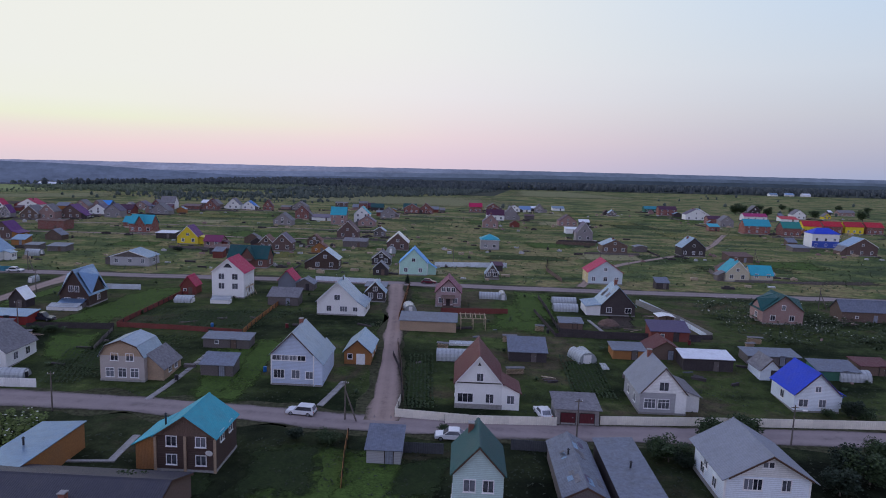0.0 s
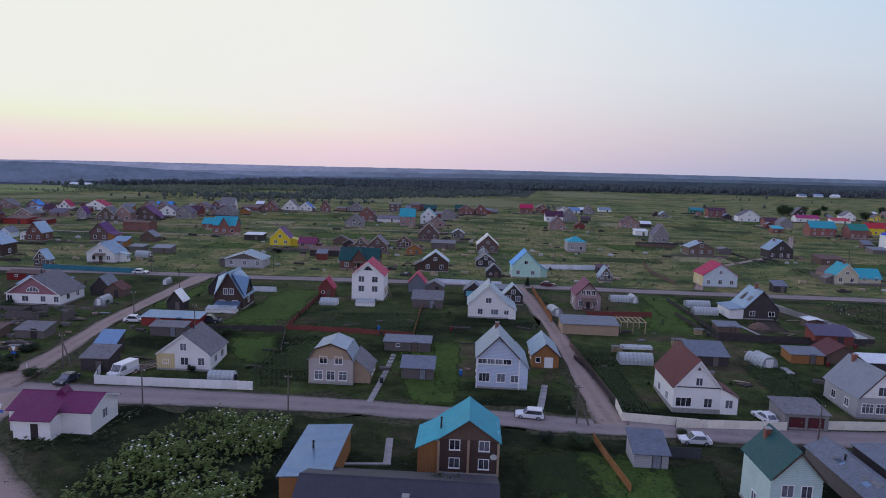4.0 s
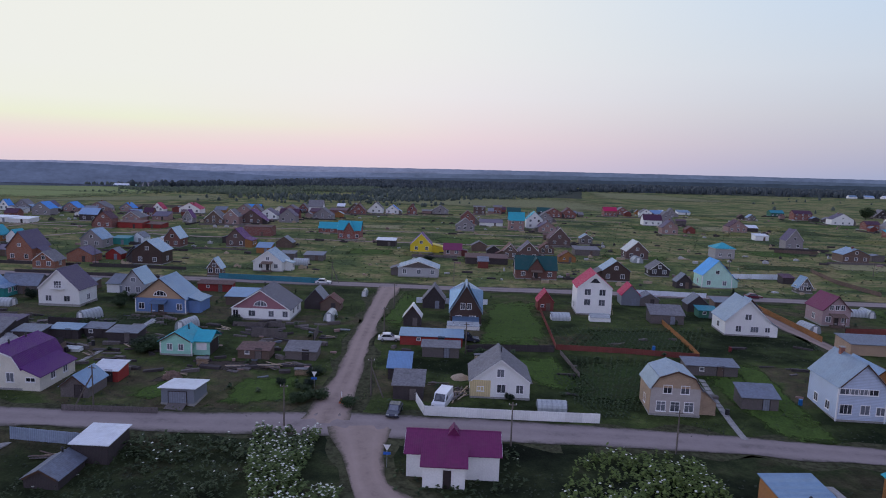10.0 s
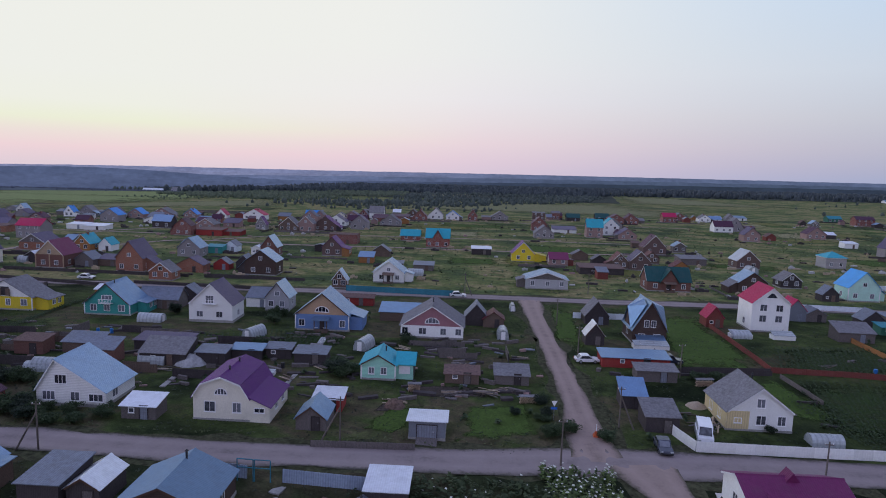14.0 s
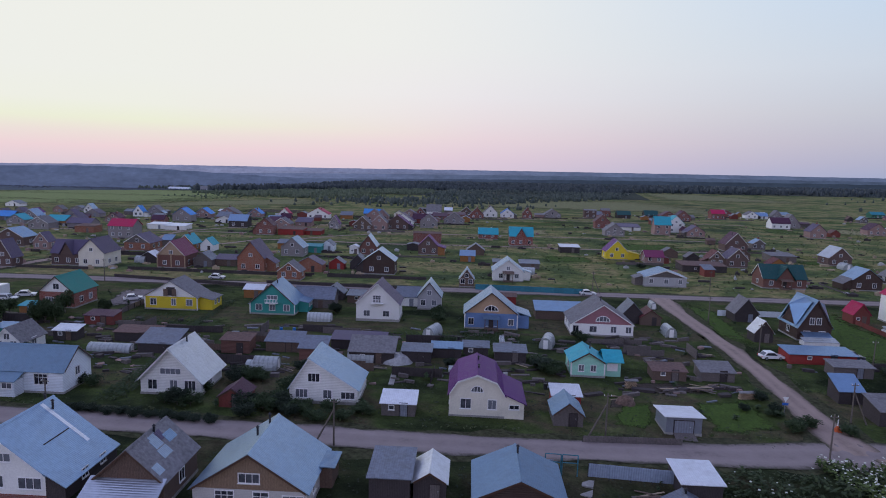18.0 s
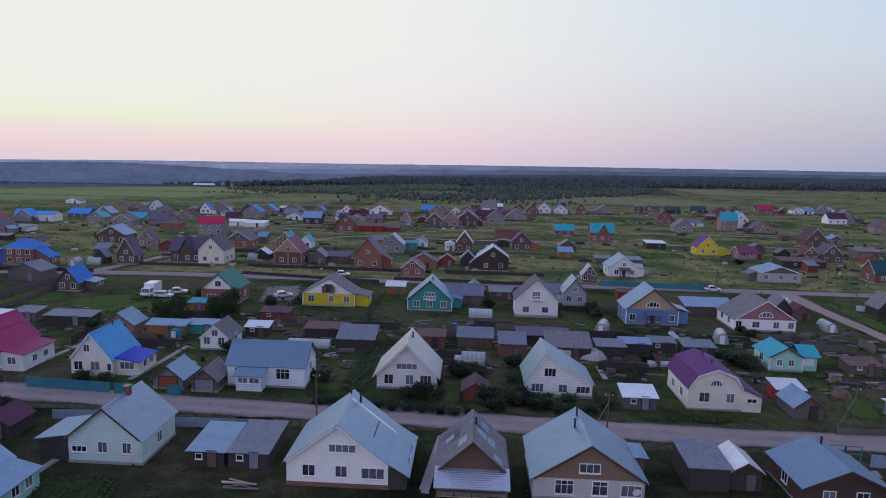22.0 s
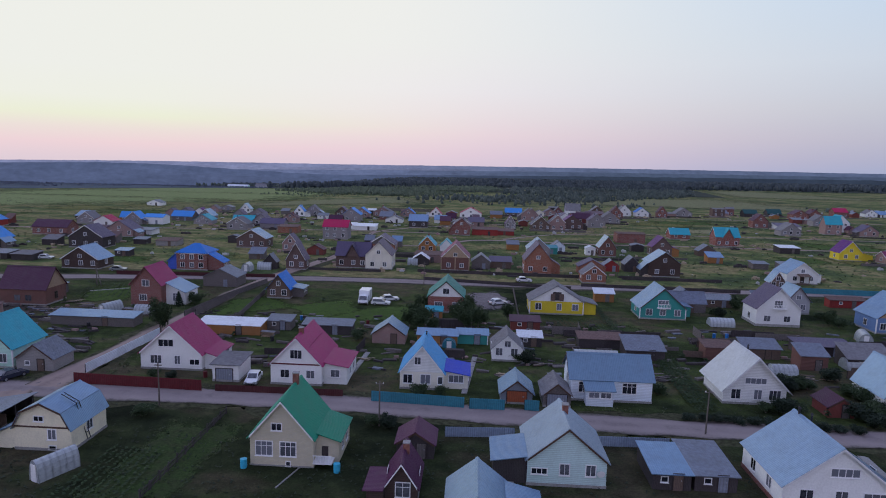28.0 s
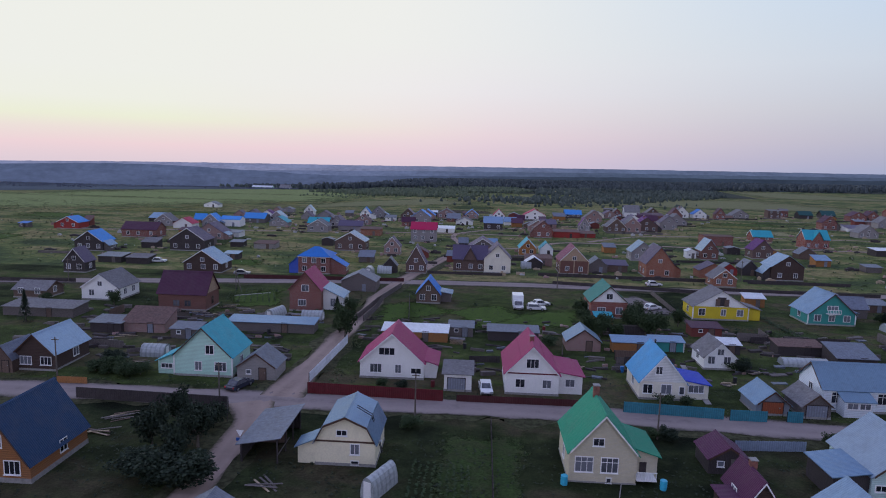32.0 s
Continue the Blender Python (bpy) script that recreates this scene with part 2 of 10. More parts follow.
for nm, cl in (("brown", (.105, .022, .028)), ("blue_roof", (.012, .05, .50)), ("blue2", (.02, .17, .55)), ("skyblue", (.09, .36, .72)), ("azure", (.07, .32, .60)), ("bluebright", (.05, .26, .66)), ("crimson", (.40, .010, .075)),
               ("crimsonroof", (.33, .026, .125)), ("red2", (.42, .012, .03)), ("maroon", (.085, .020, .064)), ("maroondark", (.070, .022, .050)), ("purple", (.100, .016, .145)), ("purple2", (.150, .022, .090)),
               ("turquoise", (.035, .34, .42)), ("plum", (.17, .030, .085)), ("teal_roof", (.02, .20, .25)), ("green", (.02, .20, .17)), ("green2", (.008, .24, .14)), ("greendark", (.015, .075, .075)), ("slatepurple", (.098, .078, .135)), ("green3", (.022, .085, .085)),
               ("darkslate", (.045, .045, .060)), ("grey", (.24, .26, .30)), ("bluegrey", (.15, .24, .33)), ("darkblue", (.008, .040, .105)), ("yellow_roof", (.6, .5, .05))):
    roof_mat(nm, cl)
roof_mat("silver", (.25, .36, .50), metal=.8, rough=.33, amount=.4, spec=.4)
roof_mat("palesilver", (.50, .53, .59), metal=.85, rough=.36, amount=.4, spec=.4)
roof_mat("shedgrey", (.165, .185, .23), metal=.3, rough=.5, amount=.9, vary=.16)
roof_mat("lightgrey", (.28, .36, .46), metal=.6, rough=.38, spec=.4)
roof_mat("bluesilver", (.18, .29, .44), metal=.7, rough=.35, amount=.6, spec=.4)
roof_mat("whitesilver", (.70, .73, .78), metal=.5, rough=.3)
roof_mat("whitesheet", (.66, .69, .74), rough=.4)
roof_mat("slate", (.195, .190, .200), rough=.85, amount=.9, vary=.22, lines=("X", 6.5), spec=.2)
roof_mat("rustyflat", (.15, .095, .085), rough=.85, amount=.9, vary=.22, spec=.2)
ROOF_OF = {"white": "whitesheet", "yellow": "yellow_roof", "blue": "blue_roof", "teal": "teal_roof"}

# small surfaces
surface("white_paint", (.78, .78, .78), amount=.2, vary=.05, rough=.5)
surface("maroonpaint", (.13, .02, .03), rough=.5)
surface("brownpaint", (.09, .05, .035), rough=.6)
surface("darkpaint", (.04, .03, .03), rough=.6)
surface("maroondoor", (.11, .022, .028), lines=("X", 5), rough=.6)
surface("orangedoor", (.30, .08, .035), lines=("X", 4), rough=.6)
surface("greydoor", (.22, .24, .29), lines=("X", 3), rough=.5)
surface("concrete", (.30, .29, .28), amount=.7, vary=.15)
surface("pole_wood", (.13, .11, .095), grain=6, stretch=(5, 5, .3), vary=.3)
surface("pole_concrete", (.34, .33, .31), vary=.15)
surface("dark_metal", (.035, .035, .04), rough=.5, metal=.3)
surface("steel", (.40, .42, .45), rough=.35, metal=.8)
surface("timber", (.42, .33, .23), grain=6, stretch=(.4, 4, 4), vary=.25)
surface("chimney_brick", (.24, .10, .075), lines=("Z", 12), vary=.2)
surface("poly_sheet", (.38, .41, .42), rough=.25, lines=("Y", 1.4), vary=.12)
surface("white_film", (.42, .42, .43), rough=.4, vary=.15)
surface("rubber", (.018, .018, .02), rough=.8)
surface("car_white", (.75, .76, .78), rough=.22, amount=.2, vary=.03, spec=.6)
surface("car_silver", (.40, .42, .45), rough=.25, metal=.5, vary=.03)
surface("car_dark", (.03, .035, .06), rough=.25, vary=.05, spec=.6)
surface("car_maroon", (.12, .015, .03), rough=.25, vary=.05, spec=.6)
surface("tealfence", (.04, .20, .26), lines=("X", 4), rough=.6)
surface("redfence", (.12, .015, .02), lines=("X", 4), rough=.6)
surface("maroonfence", (.07, .018, .02), lines=("X", 4), rough=.7)
surface("darkfence", (.07, .075, .085), lines=("X", 4), rough=.7)
surface("greyblue", (.27, .33, .43), lines=("X", 4), rough=.6)
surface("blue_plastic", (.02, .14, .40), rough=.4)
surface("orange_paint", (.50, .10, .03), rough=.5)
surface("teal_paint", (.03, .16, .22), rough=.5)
surface("cyan_plastic", (.05, .42, .60), rough=.4)
surface("lamp_red", (.4, .02, .02), rough=.3)
surface("sign_blue", (.03, .12, .45), rough=.4)
surface("verge", (.062, .062, .034), dirt=(.030, .040, .016), amount=1.6, grain=1.4, vary=.45, rough=.95, spec=.1)
surface("redsoil", (.15, .10, .08), amount=.8, grain=3, vary=.3, rough=.95, spec=.1)
# dark floor under the far trees, their shade put into its colour
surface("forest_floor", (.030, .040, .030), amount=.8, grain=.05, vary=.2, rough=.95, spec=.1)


def road_mat(name, col, grass, worn):
    """Packed gravel: pale wheel tracks, a duller crown, damp stains, and grass and mud eating into the edges."""
    m, n, l, b = node_mat(name)
    co = n.new("ShaderNodeTexCoord").outputs["Object"]
    at_ = n.new("ShaderNodeAttribute")
    at_.attribute_name = "across"
    side = math_node(n, l, "ABSOLUTE", at_.outputs["Fac"])
    fine, mid, big = noise_tex(n, l, co, 2.6, 5, .65), noise_tex(n, l, co, .55, 5, .65), noise_tex(n, l, co, .09, 4, .6)
    rut = n.new("ShaderNodeMapRange")
    rut.inputs["From Min"].default_value, rut.inputs["From Max"].default_value = .30, .0
    l.new(math_node(n, l, "ABSOLUTE", math_node(n, l, "SUBTRACT", side, .45)), rut.inputs["Value"])
    v = math_node(n, l, "ADD", math_node(n, l, "MULTIPLY", rut.outputs[0], worn), math_node(n, l, "ADD", math_node(n, l, "MULTIPLY", mid, .5), math_node(n, l, "ADD", math_node(n, l, "MULTIPLY", big, .5), math_node(n, l, "MULTIPLY", fine, .26))))
    tone = ramp(n, [(.42, tuple(.62 * c for c in col)), (.62, col), (.95, tuple(1.22 * c for c in col))])
    l.new(v, tone.inputs[0])
    edge = n.new("ShaderNodeMapRange")
    edge.inputs["From Min"].default_value, edge.inputs["From Max"].default_value = .92, 1.16
    l.new(math_node(n, l, "ADD", side, math_node(n, l, "SUBTRACT", math_node(n, l, "ADD", math_node(n, l, "MULTIPLY", mid, .55), math_node(n, l, "MULTIPLY", fine, .35)), .30)), edge.inputs["Value"])
    gr = mix_col(n, l, fine, grass, tuple(.4 * a + .35 * c for a, c in zip(grass, col)))
    l.new(mix_col(n, l, edge.outputs[0], tone.outputs[0], gr), b.inputs["Base Color"])
    bump = n.new("ShaderNodeBump")
    bump.inputs["Strength"].default_value, bump.inputs["Distance"].default_value = .6, .08
    l.new(math_node(n, l, "ADD", fine, mid), bump.inputs["Height"])
    l.new(bump.outputs[0], b.inputs["Normal"])
    b.inputs["Roughness"].default_value, b.inputs["Specular IOR Level"].default_value = .95, .1
    MATS[name] = m


road_mat("road_gravel", (.258, .214, .206), (.042, .046, .026), .16)
road_mat("track_gravel", (.305, .232, .200), (.042, .050, .024), .20)


def cover_mat(name, a, c, dirt, patchy=.5):
    """Grass, soil or crops whose edge thins out raggedly into the ground beneath."""
    m, n, l, b = node_mat(name)
    co = n.new("ShaderNodeTexCoord").outputs["Object"]
    fine, mid, big = noise_tex(n, l, co, 3.2, 5, .7), noise_tex(n, l, co, .6, 5, .65), noise_tex(n, l, co, .12, 4, .6)
    base_col = mix_col(n, l, big, a, c)
    f = n.new("ShaderNodeMapRange")
    f.inputs["From Min"].default_value, f.inputs["From Max"].default_value = .42, .68
    f.inputs["To Max"].default_value = patchy
    l.new(mid, f.inputs["Value"])
    base_col = mix_col(n, l, f.outputs[0], base_col, dirt)
    v = n.new("ShaderNodeMapRange")
    v.inputs["From Min"].default_value, v.inputs["From Max"].default_value = .3, .7
    v.inputs["To Min"].default_value, v.inputs["To Max"].default_value = .55, 1.5
    l.new(fine, v.inputs["Value"])
    vm = n.new("ShaderNodeVectorMath")
    vm.operation = "SCALE"
    l.new(base_col, vm.inputs[0])
    l.new(v.outputs[0], vm.inputs["Scale"])
    l.new(vm.outputs[0], b.inputs["Base Color"])
    b.inputs["Roughness"].default_value, b.inputs["Specular IOR Level"].default_value = .95, .08
    bump = n.new("ShaderNodeBump")
    bump.inputs["Strength"].default_value, bump.inputs["Distance"].default_value = .6, .15
    l.new(fine, bump.inputs["Height"])
    l.new(bump.outputs[0], b.inputs["Normal"])
    rim = n.new("ShaderNodeAttribute")
    rim.attribute_name = "rim"
    e = n.new("ShaderNodeMapRange")
    e.interpolation_type = "SMOOTHSTEP"
    e.inputs["From Min"].default_value, e.inputs["From Max"].default_value = .25, .62
    l.new(math_node(n, l, "ADD", rim.outputs["Fac"], math_node(n, l, "MULTIPLY", math_node(n, l, "SUBTRACT", math_node(n, l, "ADD", mid, big), .85), 1.1)), e.inputs["Value"])
    l.new(e.outputs[0], b.inputs["Alpha"])
    MATS[name] = m


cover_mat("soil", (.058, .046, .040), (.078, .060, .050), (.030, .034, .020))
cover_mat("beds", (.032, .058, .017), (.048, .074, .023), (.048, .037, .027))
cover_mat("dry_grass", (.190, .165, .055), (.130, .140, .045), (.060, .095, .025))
cover_mat("lush_grass", (.052, .096, .020), (.078, .118, .028), (.028, .046, .014))
# darker copy of lush_grass for near lawns, shade put into the colour
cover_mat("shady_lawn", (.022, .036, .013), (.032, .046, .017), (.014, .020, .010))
cover_mat("meadow", (.235, .230, .115), (.250, .215, .125), (.170, .180, .085))
cover_mat("hay_meadow", (.165, .225, .078), (.215, .225, .100), (.135, .195, .065))
cover_mat("olive_meadow", (.165, .175, .085), (.185, .170, .090), (.115, .145, .060))
cover_mat("yard_gravel", (.19, .168, .168), (.22, .19, .185), (.10, .09, .08))


def glass_mat():
    """Dark panes; a random paleness in the colour stands for reflected sky and curtains."""
    m, n, l, b = node_mat("window_glass")
    co = n.new("ShaderNodeTexCoord").outputs["Object"]
    f = noise_tex(n, l, co, 1.3, 2)
    info = n.new("ShaderNodeObjectInfo").outputs["Random"]
    pane_tone = n.new("ShaderNodeMapRange")
    pane_tone.inputs["From Min"].default_value, pane_tone.inputs["From Max"].default_value = .45, .95
    l.new(math_node(n, l, "MULTIPLY", math_node(n, l, "ADD", info, f), .72), pane_tone.inputs["Value"])
    l.new(mix_col(n, l, pane_tone.outputs[0], (.018, .020, .028), (.17, .18, .21)), b.inputs["Base Color"])
    b.inputs["Roughness"].default_value, b.inputs["Specular IOR Level"].default_value = .06, .7
    MATS["glass"] = m


glass_mat()


def ground_mat(name, stops, rough_low=.62, rough_high=1.42):
    m, n, l, b = node_mat(name)
    co = n.new("ShaderNodeTexCoord").outputs["Object"]
    vast = noise_tex(n, l, co, .006, 5, .6)
    big = noise_tex(n, l, co, .05, 5, .62)
    mid = noise_tex(n, l, co, .45, 5, .65)
    fine = noise_tex(n, l, co, 3.5, 5, .7)
    strip = noise_tex(n, l, co, .03, 4, .6, (.7, 2.2, 1))
    sp = n.new("ShaderNodeMapRange")
    sp.inputs["From Min"].default_value, sp.inputs["From Max"].default_value = .39, .61
    l.new(math_node(n, l, "ADD", math_node(n, l, "MULTIPLY", big, .4), math_node(n, l, "ADD", math_node(n, l, "MULTIPLY", vast, .2), math_node(n, l, "MULTIPLY", strip, .4))), sp.inputs["Value"])
    r1 = ramp(n, stops)
    l.new(sp.outputs[0], r1.inputs[0])
    r2 = ramp(n, [(.30, (rough_low, rough_low, .97 * rough_low)), (.5, (.97, .97, .97)), (.72, (rough_high, .985 * rough_high, .9 * rough_high))])
    l.new(math_node(n, l, "ADD", math_node(n, l, "MULTIPLY", mid, .55), math_node(n, l, "MULTIPLY", fine, .45)), r2.inputs[0])
    l.new(mix_col(n, l, 1.0, r1.outputs[0], r2.outputs[0], "MULTIPLY"), b.inputs["Base Color"])
    bump = n.new("ShaderNodeBump")
    bump.inputs["Strength"].default_value, bump.inputs["Distance"].default_value = .7, .3
    l.new(math_node(n, l, "ADD", mid, math_node(n, l, "MULTIPLY", fine, .5)), bump.inputs["Height"])
    l.new(bump.outputs[0], b.inputs["Normal"])
    b.inputs["Roughness"].default_value, b.inputs["Specular IOR Level"].default_value = .95, .05
    MATS[name] = m


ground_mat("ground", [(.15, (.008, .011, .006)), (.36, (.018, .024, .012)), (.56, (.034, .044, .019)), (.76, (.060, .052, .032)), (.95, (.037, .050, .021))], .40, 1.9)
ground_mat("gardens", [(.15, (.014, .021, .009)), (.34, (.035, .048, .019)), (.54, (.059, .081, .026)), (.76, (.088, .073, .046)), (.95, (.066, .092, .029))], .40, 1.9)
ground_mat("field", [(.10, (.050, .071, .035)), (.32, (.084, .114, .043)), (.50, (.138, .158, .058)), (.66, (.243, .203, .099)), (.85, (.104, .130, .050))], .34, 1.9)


def leaf_mat(name, a, c):
    m, n, l, b = node_mat(name)
    isl = n.new("ShaderNodeNewGeometry").outputs["Random Per Island"]
    l.new(mix_col(n, l, isl, a, c), b.inputs["Base Color"])
    b.inputs["Roughness"].default_value, b.inputs["Specular IOR Level"].default_value = .7, .2
    MATS[name] = m


leaf_mat("leaves", (.024, .040, .018), (.056, .086, .036))
leaf_mat("leaves_dark", (.014, .024, .016), (.032, .048, .028))
leaf_mat("weed_leaves", (.024, .039, .016), (.056, .078, .032))
leaf_mat("grass_blades", (.018, .026, .016), (.038, .050, .028))
leaf_mat("verge_blades", (.050, .068, .024), (.095, .110, .045))
leaf_mat("crop_leaves", (.020, .038, .014), (.042, .070, .024))
leaf_mat("umbels", (.42, .44, .36), (.62, .63, .54))
# far woods: the air's haze is mixed into the leaf colours as blue
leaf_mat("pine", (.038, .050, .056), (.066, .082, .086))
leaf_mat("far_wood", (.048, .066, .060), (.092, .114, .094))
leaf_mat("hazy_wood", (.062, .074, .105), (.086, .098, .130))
leaf_mat("hogweed", (.055, .088, .026), (.120, .165, .050))
leaf_mat("hogweed_pale", (.058, .092, .020), (.135, .180, .045))
leaf_mat("scrub", (.070, .095, .062), (.120, .145, .088))
leaf_mat("field_weeds", (.055, .080, .032), (.105, .125, .055))


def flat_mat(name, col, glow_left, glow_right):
    """Far distance; the haze of kilometres of evening air is put in as emission, brighter towards the afterglow."""
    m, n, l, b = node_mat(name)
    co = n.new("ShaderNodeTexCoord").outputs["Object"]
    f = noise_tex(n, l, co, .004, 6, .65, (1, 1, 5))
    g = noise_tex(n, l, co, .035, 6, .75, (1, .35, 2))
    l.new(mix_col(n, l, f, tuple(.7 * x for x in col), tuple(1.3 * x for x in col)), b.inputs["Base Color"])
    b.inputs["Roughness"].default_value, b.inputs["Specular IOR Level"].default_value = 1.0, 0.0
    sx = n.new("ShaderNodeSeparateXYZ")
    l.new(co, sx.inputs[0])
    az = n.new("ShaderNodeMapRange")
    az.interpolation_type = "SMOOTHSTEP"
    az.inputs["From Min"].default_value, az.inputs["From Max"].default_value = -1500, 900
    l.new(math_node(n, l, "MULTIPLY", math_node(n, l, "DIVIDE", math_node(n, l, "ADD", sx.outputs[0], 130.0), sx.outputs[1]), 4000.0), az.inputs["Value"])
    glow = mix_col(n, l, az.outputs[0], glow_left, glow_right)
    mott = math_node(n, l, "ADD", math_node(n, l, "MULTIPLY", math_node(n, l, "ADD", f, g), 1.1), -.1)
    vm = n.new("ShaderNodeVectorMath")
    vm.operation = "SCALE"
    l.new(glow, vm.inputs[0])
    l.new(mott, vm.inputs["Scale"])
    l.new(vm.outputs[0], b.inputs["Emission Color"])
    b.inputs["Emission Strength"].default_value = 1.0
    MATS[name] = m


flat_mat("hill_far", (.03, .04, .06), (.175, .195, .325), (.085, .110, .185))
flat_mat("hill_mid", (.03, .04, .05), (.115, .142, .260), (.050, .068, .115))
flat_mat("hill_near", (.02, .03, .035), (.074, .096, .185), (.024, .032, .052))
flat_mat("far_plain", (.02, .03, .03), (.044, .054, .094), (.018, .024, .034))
# far forest ground, its colour blued for haze
surface("canopy", (.040, .052, .056), dirt=(.03, .04, .04), amount=.8, grain=.02, vary=.2, rough=1.0, spec=0.0)


# ---- mesh helpers ----
class Shape:
    """Collects boxes and prisms and becomes one mesh."""

    def __init__(self):
        self.v, self.f = [], []

    def box(self, x0, x1, y0, y1, z0, z1):
        k = len(self.v)
        self.v += [(x, y, z) for z in (z0, z1) for x, y in ((x0, y0), (x1, y0), (x1, y1), (x0, y1))]
        self.f += [tuple(k + i for i in q) for q in ((3, 2, 1, 0), (4, 5, 6, 7), (0, 1, 5, 4), (1, 2, 6, 5), (2, 3, 7, 6), (3, 0, 4, 7))]
        return self

    def prism(self, ring, shift):
        """A ring of points, and the same shifted, closed on all sides."""
        k, n, s = len(self.v), len(ring), Vector(shift)
        self.v += [tuple(p) for p in ring] + [tuple(Vector(p) + s) for p in ring]
        self.f += [tuple(range(k + n - 1, k - 1, -1)), tuple(range(k + n, k + 2 * n))]
        self.f += [(k + i, k + (i + 1) % n, k + n + (i + 1) % n, k + n + i) for i in range(n)]
        return self

    def tube(self, a, b, r0, r1=None, n=8):
        a, b = Vector(a), Vector(b)
        r1 = r0 if r1 is None else r1
        w = (b - a).normalized()
        u = w.orthogonal().normalized()
        v, k = w.cross(u), len(self.v)
        for p, r in ((a, r0), (b, r1)):
            self.v += [tuple(p + r * (math.cos(t) * u + math.sin(t) * v)) for t in (2 * math.pi * i / n for i in range(n))]
        self.f += [(k + i, k + (i + 1) % n, k + n + (i + 1) % n, k + n + i) for i in range(n)]
        self.f += [tuple(range(k + n - 1, k - 1, -1)), tuple(range(k + n, k + 2 * n))]
        return self

    def quad(self, *pts):
        k = len(self.v)
        self.v += [tuple(p) for p in pts]
        self.f.append(tuple(range(k, k + len(pts))))
        return self

    def mesh(self, name, mat, smooth=False, m=None):
        me = bpy.data.meshes.new(name)
        v = self.v if m is None else [tuple(m @ Vector(p)) for p in self.v]
        f = self.f if m is None or m.determinant() > 0 else [q[::-1] for q in self.f]
        me.from_pydata(v, [], f)
        me.materials.append(MATS[mat] if isinstance(mat, str) else mat)
        if smooth:
            me.shade_smooth()
        me.update()
        return me


def part(name, shape, mat, parent, label="", m=None, smooth=False):
    ob = new(name, shape.mesh(name, mat, smooth, m) if isinstance(shape, Shape) else shape)
    ob.parent = parent
    if label:
        ob["label"] = label
    return ob


def base(name, m, label, category, group="", kind=""):
    ob = new(name)
    ob.matrix_world = m
    ob.empty_display_size = .5
    return tagged(ob, label, category, group, kind)


def thing(name, shape, mat, m, label, category, group="", kind="", smooth=False):
    ob = new(name, shape.mesh(name, mat, smooth) if isinstance(shape, Shape) else shape)
    ob.matrix_world = m
    return tagged(ob, label, category, group, kind)


def ease(a):
    a = max(0.0, min(1.0, a))
    return a * a * (3 - 2 * a)


def gz(x, y):
    """The lie of the land: a slight dip along the near street, a hollow beside it, falling away far beyond the village."""
    r = max(0.0, y - 330)
    dip = 1.7 * ease((78 - y) / 8) * ease(1 - abs(x + 124) / 22)
    fall = .03 * max(0.0, y - 700) * ease((-x - 380) / 120)
    return -dip - fall - (.6 + 1.5 * ease((x + 160) / 100)) * ease((125 - y) / 35) - .0135 * r - .011 * max(0.0, y - 1150) + .012 * x * min(1.0, r / 700)


def at(x, y, rot=0.0, dz=0.0):
    return pose(x, y, gz(x, y) + dz, 0, 0, rot)


# ---- ground, roads ----
def ground():
    xs = sorted({*range(-700, 400, 10), *range(-4600, -700, 260), *range(400, 4600, 260), 4600})
    ys = sorted({*range(-40, 420, 7), *range(84, 132, 2), *range(-400, -40, 60), *range(420, 1400, 40), *range(1400, 4700, 220)})
    s = Shape()
    s.v = [(x, y, gz(x, y)) for y in ys for x in xs]
    n = len(xs)
    s.f = [(j * n + i, j * n + i + 1, (j + 1) * n + i + 1, (j + 1) * n + i) for j in range(len(ys) - 1) for i in range(n - 1)]
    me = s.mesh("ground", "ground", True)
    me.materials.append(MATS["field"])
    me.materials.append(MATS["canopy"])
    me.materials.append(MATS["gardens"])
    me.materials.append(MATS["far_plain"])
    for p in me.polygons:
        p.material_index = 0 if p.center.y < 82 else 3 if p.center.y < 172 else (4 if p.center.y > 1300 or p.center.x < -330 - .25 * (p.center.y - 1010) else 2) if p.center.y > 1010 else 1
    tagged(new("ground", me), "rough green grass and plots of a village plain", "ground", kind="structure")


ground()


